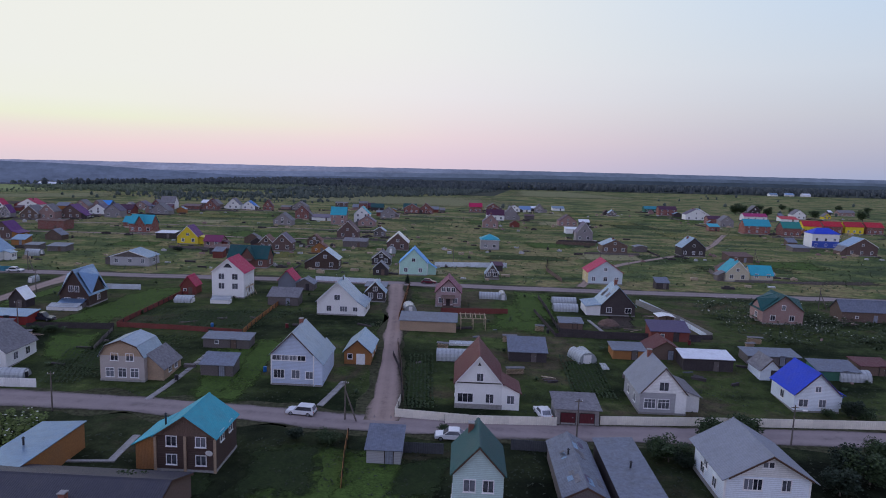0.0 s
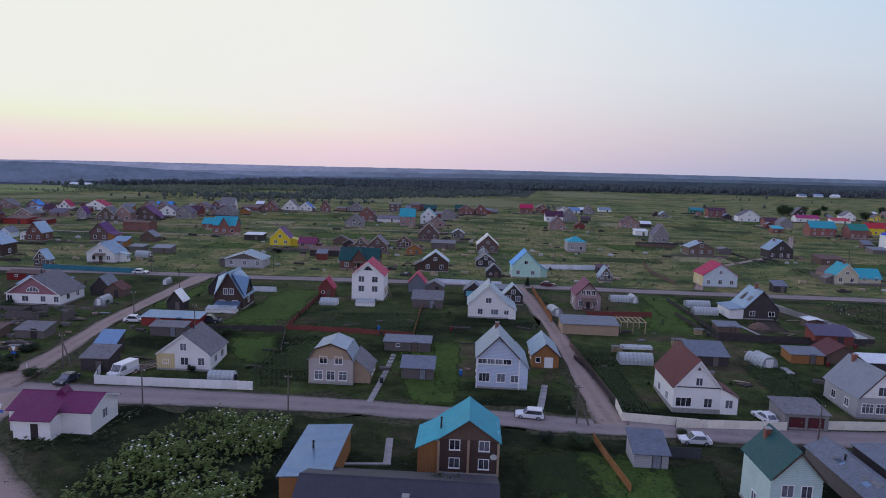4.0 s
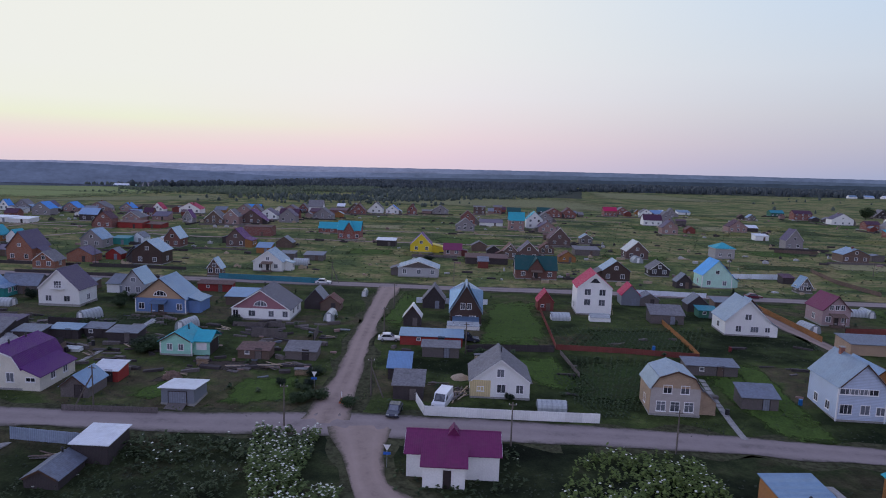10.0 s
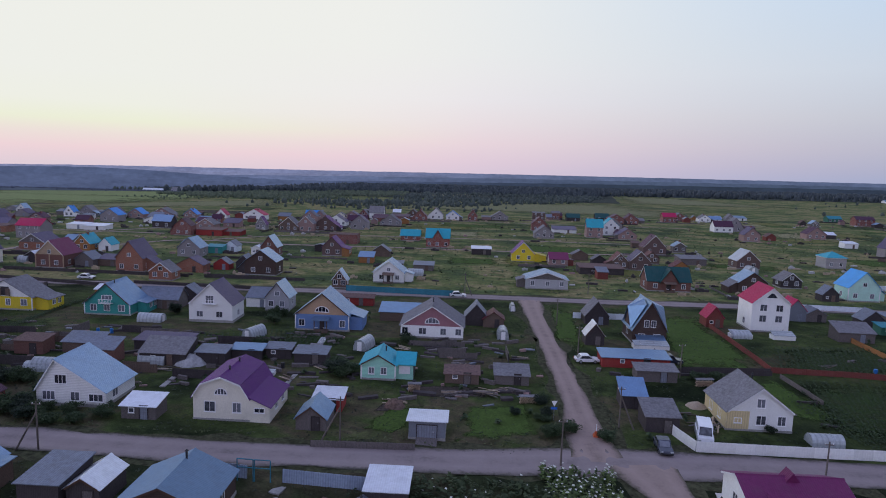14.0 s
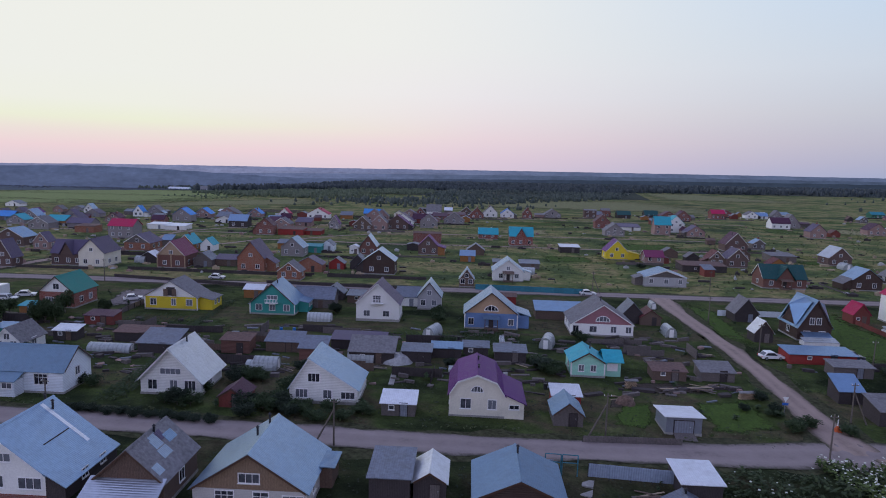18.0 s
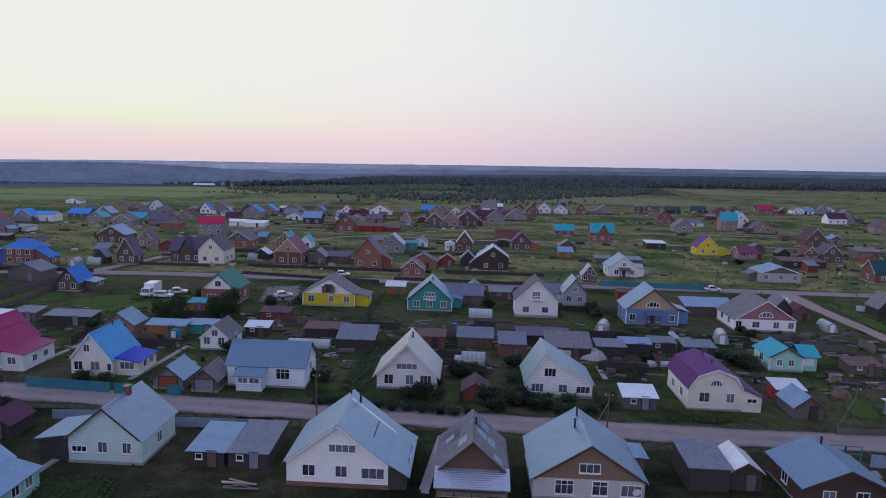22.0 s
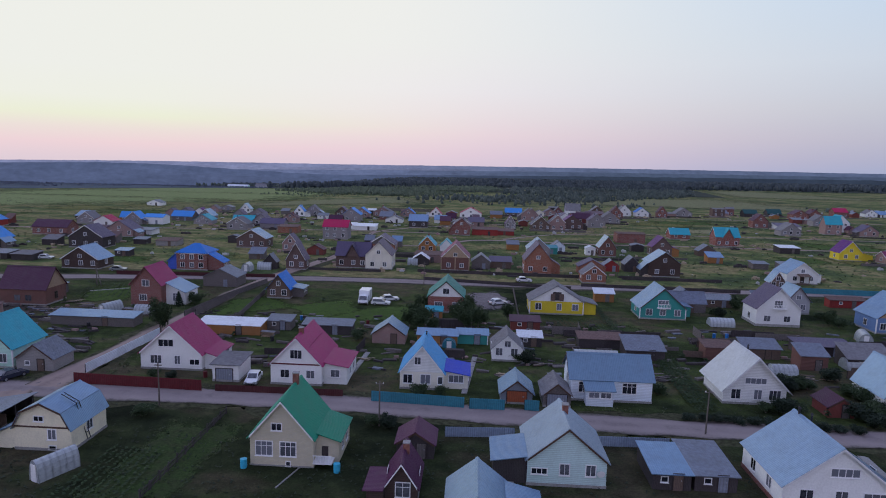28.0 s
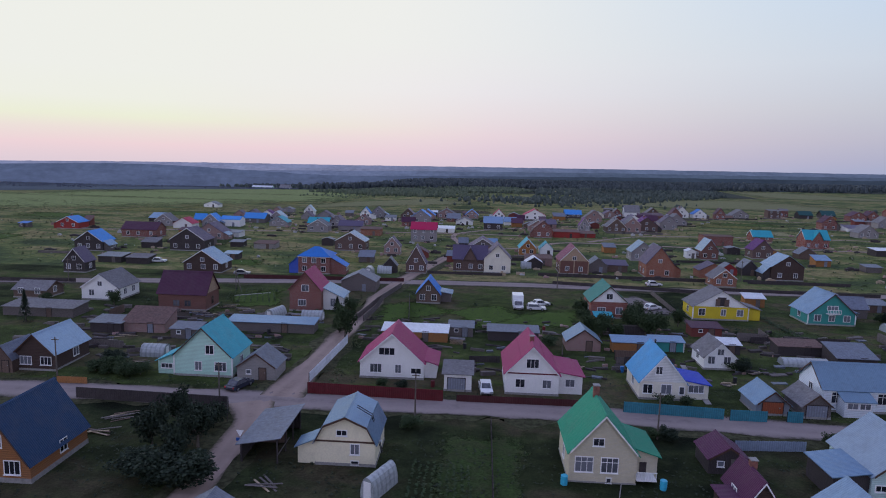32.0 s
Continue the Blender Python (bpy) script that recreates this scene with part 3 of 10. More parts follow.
def ribbon(name, pts, widths, mat, label, category, lift=.03, step=2.0, ragged=.7, seed=1, kind="structure"):
    """A strip that follows the ground along a smoothed line of points; 'across' runs from -1 to 1 over its width."""
    s, run, acr = Shape(), [], []
    P = [(*p, w) for p, w in zip(pts, widths)]
    for a, b, c, d in zip([P[0]] + P[:-2], P[:-1], P[1:], P[2:] + [P[-1]]):
        n = max(1, int(math.dist(b[:2], c[:2]) / step))
        for k in range(n):
            t = k / n
            run.append(tuple(.5 * (2 * q + (r - p) * t + (2 * p - 5 * q + 4 * r - o) * t * t + (3 * q - p - 3 * r + o) * t ** 3) for p, q, r, o in zip(a, b, c, d)))
    run.append(P[-1])
    for k, (x, y, w) in enumerate(run):
        p, q = run[max(0, k - 1)], run[min(len(run) - 1, k + 1)]
        d = Vector((q[0] - p[0], q[1] - p[1])).normalized()
        for i in range(9):
            a = i / 4 - 1
            u = a * .5 * (w + (ragged * 2.4 * noise.noise((k * .35, i * 7.0, seed * 3.1)) if i in (0, 8) else 0))
            X, Y = x + d.y * u, y - d.x * u
            s.v.append((X, Y, gz(X, Y) + lift + ((.05 - .03 * abs(a)) - (.025 if i in (2, 6) else 0) if name == "road" else -.02)))
            acr.append(a)
    s.f = [(k * 9 + i, k * 9 + i + 1, k * 9 + i + 10, k * 9 + i + 9) for k in range(len(run) - 1) for i in range(8)]
    me = s.mesh(name, mat, True)
    me.attributes.new("across", "FLOAT", "POINT").data.foreach_set("value", acr)
    return tagged(new(name, me), label, category, kind=kind)


ribbon("road", [(-420, 86), (-290, 87), (-250, 87.2), (-213, 84.8), (-175, 83.3), (-145, 82.2), (-115, 83.8), (-95, 86.2), (-62, 87.0), (-30, 84.8), (-10, 82.2), (25, 81.2), (62, 82), (170, 80)], [5.4, 5.6, 5.4, 5.2, 5.4, 5.4, 5.8, 7.4, 6.2, 5.6, 5.6, 5.4, 5.6, 5.6], "road_gravel", "pale grey gravel village street", "road", .05, seed=2)
ribbon("verge", [(-420, 86), (-290, 87), (-250, 87.2), (-213, 84.8), (-175, 83.3), (-145, 82.2), (-115, 83.8), (-95, 86.2), (-62, 87.0), (-30, 84.8), (-10, 82.2), (25, 81.2), (62, 82), (170, 80)], [7.9, 8.1, 7.9, 7.7, 7.9, 7.9, 8.3, 9.9, 8.7, 8.1, 8.1, 7.9, 8.1, 8.1], "verge", "worn earth and dry grass verge of the pale grey gravel village street", "verge", .028, ragged=2.2, seed=22)
ribbon("road", [(-480, 132), (-370, 149.5), (-277, 165), (-203, 167.3), (-128, 169.5), (-87, 169.5), (-34, 171), (35, 169), (122, 168), (260, 164)], [5.6] * 10, "road_gravel", "far pale gravel village street", "road", .05, seed=3)
ribbon("verge", [(-480, 132), (-370, 149.5), (-277, 165), (-203, 167.3), (-128, 169.5), (-87, 169.5), (-34, 171), (35, 169), (122, 168), (260, 164)], [8.1, 8.1, 8.1, 8.1, 8.1, 8.1, 8.1, 8.1, 8.1, 8.1], "verge", "worn earth and dry grass verge of the far pale gravel village street", "verge", .028, ragged=2.2, seed=23)
ribbon("road", [(-7.2, 83), (-8.2, 106), (-9.4, 134), (-11.6, 170)], [4.6, 3.6, 3.6, 4.0], "track_gravel", "rutted gravel side lane between the plots", "road", .06, seed=4)
ribbon("verge", [(-7.2, 83), (-8.2, 106), (-9.4, 134), (-11.6, 170)], [7.1, 6.1, 6.1, 6.5], "verge", "worn earth and dry grass verge of the rutted gravel side lane", "verge", .034, ragged=2.2, seed=24)
ribbon("road", [(-97.6, 86), (-97.4, 105), (-97.8, 123), (-98.2, 155), (-97.8, 168)], [6.5, 3.9, 3.8, 4.6, 6.0], "track_gravel", "gravel side lane joining the two streets", "road", .06, seed=5)
ribbon("verge", [(-97.6, 86), (-97.4, 105), (-97.8, 123), (-98.2, 155), (-97.8, 168)], [9.0, 6.4, 6.3, 7.1, 8.5], "verge", "worn earth and dry grass verge of the gravel side lane", "verge", .034, ragged=2.2, seed=25)
ribbon("road", [(-284, 88), (-282.2, 108), (-280.2, 134), (-277.7, 163), (-262, 230)], [6.0, 3.8, 3.6, 3.8, 3.4], "track_gravel", "gravel side lane between fenced plots", "road", .06, seed=6)
ribbon("verge", [(-284, 88), (-282.2, 108), (-280.2, 134), (-277.7, 163), (-262, 230)], [8.5, 6.3, 6.1, 6.3, 5.9], "verge", "worn earth and dry grass verge of the gravel side lane", "verge", .034, ragged=2.2, seed=26)
ribbon("road", [(-92.5, 86), (-91, 77.4), (-89.3, 71), (-86, 66.0), (-79, 58), (-68, 48), (-58, 36), (-46, 10), (-40, -60)], [9, 4.8, 4.6, 6.5, 10, 10, 6, 4, 3.6], "track_gravel", "widening gravel track beside the weeds", "road", .07, seed=7)
ribbon("verge", [(-92.5, 86), (-91, 77.4), (-89.3, 71), (-86, 66.0), (-79, 58), (-68, 48), (-58, 36), (-46, 10), (-40, -60)], [11.5, 7.3, 7.1, 9.0, 12.5, 12.5, 8.5, 6.5, 6.1], "verge", "worn earth and dry grass verge of the widening gravel track", "verge", .034, ragged=2.2, seed=27)
ribbon("road", [(-287, 86), (-285, 80.7), (-284.6, 74), (-284.8, 63), (-286, 42)], [6.5, 4.0, 3.6, 3.4, 3.4], "track_gravel", "gravel track leading off the street", "road", .07, seed=8)
ribbon("verge", [(-287, 86), (-285, 80.7), (-284.6, 74), (-284.8, 63), (-286, 42)], [9.0, 6.5, 6.1, 5.9, 5.9], "verge", "worn earth and dry grass verge of the gravel track", "verge", .034, ragged=2.2, seed=28)
for k, (line, w) in enumerate((([(-262, 230), (-240, 234), (-226, 252), (-206, 254.5), (-181, 252), (-148, 255), (-111, 256), (-72, 257), (-30, 262)], 2.6), ([(-264, 240), (-266, 271), (-240, 300), (-205, 318)], 2.4), ([(-214, 258), (-188, 282), (-150, 291), (-100, 294), (-20, 296)], 2.2), ([(-420, 245), (-335, 262), (-285, 270), (-240, 272)], 2.4), ([(-170, 364), (-125, 390), (-60, 392), (20, 396)], 2.4), ([(40, 174), (62, 215), (110, 262), (150, 330)], 2.6))):
    ribbon("road", line, [w] * len(line), "track_gravel", "pale earth track across the far plots", "road", .09, seed=60 + k)


# ---- windows, houses ----
def lattice(xs, zs, solid, y0, y1):
    """A plate with openings: grid cells that are solid, joined into one mesh."""
    s, ids = Shape(), {}

    def vid(i, k, y):
        if (i, k, y) not in ids:
            ids[i, k, y] = len(s.v)
            s.v.append((xs[i], y, zs[k]))
        return ids[i, k, y]

    for i in range(len(xs) - 1):
        for k in range(len(zs) - 1):
            if not solid(i, k):
                continue
            s.f.append((vid(i, k, y0), vid(i + 1, k, y0), vid(i + 1, k + 1, y0), vid(i, k + 1, y0)))
            for di, dk, e in ((-1, 0, ((i, k + 1), (i, k))), (1, 0, ((i + 1, k), (i + 1, k + 1))), (0, -1, ((i, k), (i + 1, k))), (0, 1, ((i + 1, k + 1), (i, k + 1)))):
                a, b = i + di, k + dk
                if not (0 <= a < len(xs) - 1 and 0 <= b < len(zs) - 1 and solid(a, b)):
                    s.f.append((vid(*e[1], y0), vid(*e[0], y0), vid(*e[0], y1), vid(*e[1], y1)))
    return s


def window_shape(w, h, bars):
    c = .09
    xs, zs = [-w / 2 - c, -w / 2], [-c, 0]
    for k in range(1, bars):
        x = -w / 2 + w * k / bars
        xs += [x - .028, x + .028]
    xs += [w / 2, w / 2 + c]
    if h > 1.32:
        zs += [h * .68, h * .68 + .05]
    zs += [h, h + c]
    fr = lattice(xs, zs, lambda i, k: i % 2 == 0 or k % 2 == 0, -.06, 0)
    return fr, Shape().box(-w / 2, w / 2, -.025, 0, 0, h), Shape().box(-w / 2 - .14, w / 2 + .14, -.13, -.06, -c - .05, -c + .02)


WIN = {}


def window(parent, m, w, h, dark=False):
    near = parent.location.y < 112
    key = (round(w, 1), round(h, 1), dark)
    if key not in WIN:
        fr, gl, sl = window_shape(w, h, 1 if w < .75 else 2 if w < 1.45 else 3 if w < 2.3 else 4)
        pm = "brownwood" if dark else "white_paint"
        WIN[key] = fr.mesh("window", pm), gl.mesh("pane", "glass"), sl.mesh("sill", pm)
    ob = part("window", WIN[key][0], None, parent)
    ob.matrix_local = m
    part("pane", WIN[key][1], None, ob)
    if near:
        part("sill", WIN[key][2], None, ob)
    return ob


WORDS = {"white": "white plastered", "whitesiding": "white sided", "whiteblue": "pale blue-white", "ltblue": "light blue", "cream": "cream", "palecream": "pale cream", "creambrick": "cream brick", "mint": "mint green", "mintpale": "pale mint",
         "mintwhite": "pale mint", "teal": "teal timber", "blue": "blue timber", "bluewhite": "blue and white", "yellow": "bright yellow", "siding": "grey timber", "greysiding": "grey sided", "greymetal": "grey metal",
         "darklog": "dark log", "brownlog": "brown log", "redlog": "reddish log", "darkwood": "dark plank", "brownwood": "brown plank", "greywood": "weathered grey plank", "orangewood": "orange plank",
         "redwood": "red plank", "greenwood": "green plank", "red": "red painted", "redw": "white and red", "redbrick": "red brick", "redbrickw": "red brick", "orangebrick": "orange brick", "brickpink": "pinkish brick",
         "pinkbrick": "pink brick", "greybrick": "grey block", "greyblockw": "grey block", "brickgrey": "grey block", "whitebrick": "white brick", "orangelog": "orange log"}
ROOFW = {"azure": "azure metal", "skyblue": "sky-blue metal", "palesilver": "pale silver metal", "plum": "plum-red metal", "blue": "bright blue metal", "blue2": "blue metal", "bluebright": "bright blue metal", "bluegrey": "blue-grey metal", "bluesilver": "blue-silver metal", "brown": "dark brown metal", "crimson": "crimson metal",
         "crimsonroof": "crimson metal", "green": "green metal", "green2": "green metal", "greendark": "dark green metal", "grey": "grey metal", "lightgrey": "pale grey sheet", "maroon": "maroon metal",
         "maroondark": "dark maroon metal", "purple": "purple metal", "purple2": "purple metal", "red2": "red metal", "rustyflat": "low rusty", "silver": "silver metal", "slate": "grey slate sheet",
         "slatepurple": "purple-grey sheet", "darkslate": "dark slate-grey", "teal": "teal metal", "turquoise": "turquoise metal", "white": "white sheet", "yellow": "yellow sheet", "darkblue": "dark blue metal", "green3": "dark green metal", "whitesilver": "bright silver sheet"}


def slab(p, q, t, v0, v1):
    """A roof slope between profile points p and q (across, up), from v0 to v1 along the ridge."""
    d = Vector((q[0] - p[0], q[1] - p[1])).normalized()
    n = Vector((-d.y, d.x)) if d.x > 0 else Vector((d.y, -d.x))
    ring = [(p[0], v0, p[1]), (q[0], v0, q[1]), (q[0] + n.x * t, v0, q[1] + n.y * t), (p[0] + n.x * t, v0, p[1] + n.y * t)]
    return Shape().prism(ring, (0, v1 - v0, 0))


def house(x, y, rot, w, d, he, hr, ori, wall, roof, name="house", shape="gable", front=None, left=(), right=(), gable=None, plinth=.3, plinthmat="concrete", over=.35, chim=(), annex=(), annexwin=(),
          flat=0, rise=.5, doors=(), door=None, band=None, corner=None, trim=False, vent=False, tri=False, archwin=False, archv=None, porch=False, balcony=False, cross=False, annexfront=None, scaffold=False,
          steps=False, dish=False, logends=False, wing=None, annexwing=False, bay=None, baywin=False, ladder=False, loggia=False, dark=False, snow=False, verandah=False, barrels=False, porchwide=False,
          roofstrip=False, sidewall=None, sidepatch=False, sidewood=None, ramp=False, apex=0.0, fgable=0.0, ridgecap=False, roofpatch=None, frontpatch=None, label=""):
    """A house, shed or garage. Its front faces -y; origin at the middle of the front wall's foot."""
    rnd = random.Random(int(abs(x) * 13 + abs(y) * 7))
    far = y > 185
    lab = label or ("%s %s with a %s roof" % (WORDS[wall], {"house": "village house", "shed": "shed", "garage": "garage"}[name], ROOFW[roof]))
    top = base(name, at(x, y, rot), lab, name, "village houses" if name == "house" else "sheds and garages")
    rm = ROOF_OF.get(roof, roof)
    if name == "shed" and (roof in ("silver", "lightgrey") or roof == "slate" and rnd.random() < .6) or name == "shed" and roof == "bluesilver" and rnd.random() < .5:
        rm = "shedgrey"
    rs = rm if ori == "g" else rm + "_s"
    if far:
        over = .3
    if name == "shed":
        over, plinth = .25, 0
    if far and name == "house" and not label and shape == "gable" and ori == "g":
        if not annex and rnd.random() < .45:
            annex = [("l" if rnd.random() < .6 else "r", rnd.uniform(1.3, 2.4), .6, d * rnd.uniform(.6, .95), rnd.uniform(1.6, 1.9), rnd.choice([wall, "greywood", "darkwood"]), rnd.choice([roof, "bluesilver", "slate"]))]
        if not chim and rnd.random() < .4:
            chim = [(rnd.uniform(-.25, .25), rnd.uniform(.3, .7), .7, rnd.choice(["brick", "pipe"]))]
    W, L = (w, d) if ori == "g" else (d, w)
    m = Matrix() if ori == "g" else Matrix(((0, 1, 0, -w / 2), (1, 0, 0, d / 2), (0, 0, 1, 0), (0, 0, 0, 1)))
    if flat:
        prof = [(-W / 2, flat), (W / 2, flat + rise)]
    elif shape == "gambrel":
        prof = [(-W / 2, he), (-W * .36, he + (hr - he) * .62), (0, hr), (W * .36, he + (hr - he) * .62), (W / 2, he)]
    elif name == "shed" and ori == "s" and hr < 4:
        prof = [(-W / 2, he), (W / 2, max(hr, he + .4))]
    else:
        prof = [(-W / 2, he), (apex * W / 2, hr), (W / 2, he)]
    mono = len(prof) == 2
    # walls
    if shape == "hip":
        part("wall", Shape().box(-W / 2, W / 2, 0, L, -.4, he), wall, top, m=m)
        e, rl = over, max(.3, L - W)
        o = [(-W / 2 - e, -e), (W / 2 + e, -e), (W / 2 + e, L + e), (-W / 2 - e, L + e)]
        r0, r1 = (0, (L - rl) / 2, hr), (0, (L + rl) / 2, hr)
        for ring in ([(*o[0], he), (*o[1], he), r0], [(*o[1], he), (*o[2], he), r1, r0], [(*o[2], he), (*o[3], he), r1], [(*o[3], he), (*o[0], he), r0, r1]):
            part("roof_slope", Shape().prism(ring, (0, 0, .1)), rs, top, m=m)
        if frontpatch:
            part("lower_panel", Shape().box(-w / 2 - .02, w / 2 + .02, -.05, 0, -.3, he * .5), frontpatch[2], top, "blue lower storey")
        part("soffit", Shape().box(-W / 2 - e + .02, W / 2 + e - .02, -e + .02, L + e - .02, he - .12, he - .01), "white_paint", top, m=m)
    else:
        ring = [(-W / 2, 0, -.4), (W / 2, 0, -.4)] + [(u, 0, z) for u, z in prof[::-1]]
        part("wall", Shape().prism(ring, (0, L, 0)), wall, top, m=m)
        if sidewall:
            part("side_wall", Shape().box(-w / 2 - .05, -w / 2, .02, d - .02, plinth, he - .02), sidewall, top, "plank cladding")
        if frontpatch:
            part("front_panel", Shape().box((frontpatch[0] - .5) * w, (frontpatch[1] - .5) * w, -.05, 0, plinth, he), frontpatch[2], top, "cream plank panel")
        if sidepatch:
            part("corner_panel", Shape().box(w * .27, w / 2 + .02, -.05, 0, plinth, he), "white", top, "white panel")
        if gable and not mono:
            rg = [(u * .985, -.05, max(z - .03, he)) for u, z in prof[::-1]] if shape != "gambrel" else [(u * .985, -.05, z - .05) for u, z in prof[::-1]]
            ga = part("gable", Shape().prism(rg, (0, .05, 0)), gable, top, m=m)
            if ori == "s":
                rg2 = [(u, L, z) for u, _, z in rg]
                part("gable", Shape().prism(rg2, (0, .05, 0)), gable, top, m=m)
        # roof slopes
        for k, (p, q) in enumerate(zip(prof, prof[1:])):
            p, q = Vector(p), Vector(q)
            dr = (q - p).normalized()
            if k == 0:
                p = p - dr * over
            if k == len(prof) - 2:
                q = q + dr * over
            part("roof_slope", slab(p, q, .09, -over, L + over), rs, top, m=m)
        if not mono:
            hz = prof[len(prof) // 2]
            if not far:
                part("ridge_cap", Shape().prism([(hz[0] - .22, -over - .02, hz[1] + .0), (hz[0], -over - .02, hz[1] + .16), (hz[0] + .22, -over - .02, hz[1] + .0)], (0, L + 2 * over + .04, 0)), rm, top, m=m)
            # barge boards on the front gable
            if y < 135 or trim or name == "house" and y < 300 and rnd.random() < .6:
                for p, q in zip(prof, prof[1:]):
                    p, q = Vector(p), Vector(q)
                    dr = (q - p).normalized() * over
                    if p is prof[0]:
                        p = p - dr
                    for v in (-over - .03, L + over) if y < 135 else (-over - .03,):
                        ring = [(p.x, v, p.y + .06), (q.x, v, q.y + .06), (q.x, v, q.y - .16), (p.x, v, p.y - .16)]
                        part("barge_board", Shape().prism(ring, (0, .03, 0)), "white_paint" if trim or y > 150 or wall in ("white", "whitesiding", "cream", "creambrick") else "brownpaint", top, m=m)
    if plinth:
        s = Shape()
        s.box(-w / 2 - .06, w / 2 + .06, -.06, 0, -.4, plinth).box(-w / 2 - .06, w / 2 + .06, d, d + .06, -.4, plinth)
        s.box(-w / 2 - .06, -w / 2, 0, d, -.4, plinth).box(w / 2, w / 2 + .06, 0, d, -.4, plinth)
        part("plinth", s, plinthmat, top)
    if band:
        part("band", Shape().box(-w / 2 - .01, w / 2 + .01, -.055, -.005, he - .12, he + .06), band, top, "dark painted band")
    if corner or (not far and wall in ("ltblue", "blue", "teal", "mint", "mintpale", "yellow")):
        for sx in (-1, 1):
            part("corner_board", Shape().box(sx * w / 2 - .1, sx * w / 2 + .1, -.06, .1, 0, he), "white_paint", top)
    if logends:
        for sx in (-.995, 0.0, .995):
            part("log_corner", Shape().box(sx * w / 2 - .14, sx * w / 2 + .14, -.16, 0, 0, he), "palewood", top, "pale log ends")
    # openings
    if front is None:
        if name == "house":
            n = 2 if w < 9 else 3
            front = [((k + .5 + rnd.uniform(-.08, .08)) / n, 1.0, 1.0, 1.15) for k in range(n)]
            if ori == "g" and hr - he > 2.0:
                front.append((.5, he + .35, .9, .95))
            if he > 4.6:
                front += [((k + .5) / n, 3.5, 1.0, 1.15) for k in range(n)]
        else:
            front = [(.3, .9, .6, .5)] if rnd.random() < .3 else []
            if w > 2.6:
                doors = doors or [(.66, .95, 1.75, rnd.choice(["brownwood", "darkwood", "greywood", "greydoor"]))]
    for u, v, ww, h in front:
        window(top, pose((u - .5) * w, -.05 if gable and v > he * .9 else 0, v), ww, h, dark)
    for u, v, ww, h in right:
        window(top, pose(w / 2, u * d, v, 0, 0, 90), ww, h, dark)
    for u, v, ww, h in left:
        window(top, pose(-w / 2, (1 - u) * d, v, 0, 0, -90), ww, h, dark)
    if not right and name == "house" and y < 240:
        for u in ((.3, .7) if d > 7.5 else (.5,)):
            window(top, pose(w / 2, u * d, 1.0, 0, 0, 90), 1.0, 1.15)
            window(top, pose(-w / 2, (1 - u) * d, 1.0, 0, 0, -90), 1.0, 1.15)
    for u, dw, dh, dm in doors:
        s = Shape().box((u - .5) * w - dw / 2, (u - .5) * w + dw / 2, -.05, 0, 0, dh)
        dd = part("door", s, dm, top)
        if y < 135:
            part("door_frame", Shape().box((u - .5) * w - dw / 2 - .1, (u - .5) * w - dw / 2, -.07, 0, 0, dh + .1).box((u - .5) * w + dw / 2, (u - .5) * w + dw / 2 + .1, -.07, 0, 0, dh + .1).box((u - .5) * w - dw / 2, (u - .5) * w + dw / 2, -.07, 0, dh, dh + .1), "darkpaint", top)
        if y < 112:
            part("handle", Shape().box((u - .5) * w + dw * .3, (u - .5) * w + dw * .36, -.09, -.05, 1.0, 1.14), "steel", dd)
    if door:
        u, dw, dh, dm = door
        part("door", Shape().box((u - .5) * w - dw / 2, (u - .5) * w + dw / 2, -.05, 0, 0, dh), dm, top)
    if vent:
        part("attic_vent", Shape().prism([(-.28, -.08, hr - 1.5), (.28, -.08, hr - 1.5), (0, -.08, hr - .95)], (0, .05, 0)), "darkpaint", top)
    if tri:
        part("attic_window", Shape().prism([(-1.1, -.06, hr - 2.1), (1.1, -.06, hr - 2.1), (.25, -.06, hr - 1.15), (-.25, -.06, hr - 1.15)], (0, .05, 0)), "glass", top, "dark triangular attic window")
    if archwin:
        v = archv or he + .55
        ring = [(1.25 * math.cos(t), -.08, v + .95 * math.sin(t)) for t in (math.pi * k / 10 for k in range(11))]
        if archv:
            ring = [(.6 * a, b, v + .75 * (c - v)) for a, b, c in ring]
        aw = part("arched_window", Shape().prism(ring, (0, .06, 0)), "glass", top)
        s = Shape()
        for (a, _, c), (a2, _, c2) in zip(ring, ring[1:]):
            s.prism([(a * 1.12, -.10, v + (c - v) * 1.12), (a2 * 1.12, -.10, v + (c2 - v) * 1.12), (a2, -.10, c2), (a, -.10, c)], (0, .05, 0))
        mx = ring[0][0]
        for k in (-.55, 0, .55):
            s.box(k * mx - .04, k * mx + .04, -.10, -.06, v, v + (.80 if k else .95) * (.7 if archv else 1))
        s.box(-mx * 1.12, mx * 1.12, -.11, -.06, v - .12, v)
        part("frame", s, "white_paint", aw)
    for u, v, h, kind in chim:
        cx, cy = (u * w / 2, v * d) if ori == "g" else ((v - .5) * w, d / 2 + u * d / 2)
        zz = hr - abs(u) * (hr - he) - .3
        if kind == "pipe":
            c = part("chimney", Shape().tube((cx, cy, zz), (cx, cy, zz + h + .3), .11, n=10), "dark_metal", top, "dark metal flue")
            part("cap", Shape().tube((cx, cy, zz + h + .38), (cx, cy, zz + h + .55), .2, .04, 10).tube((cx, cy, zz + h + .25), (cx, cy, zz + h + .4), .05, n=6), "dark_metal", c)
        else:
            c = part("chimney", Shape().box(cx - .3, cx + .3, cy - .3, cy + .3, zz, zz + h + .5), "chimney_brick", top, "brick chimney")
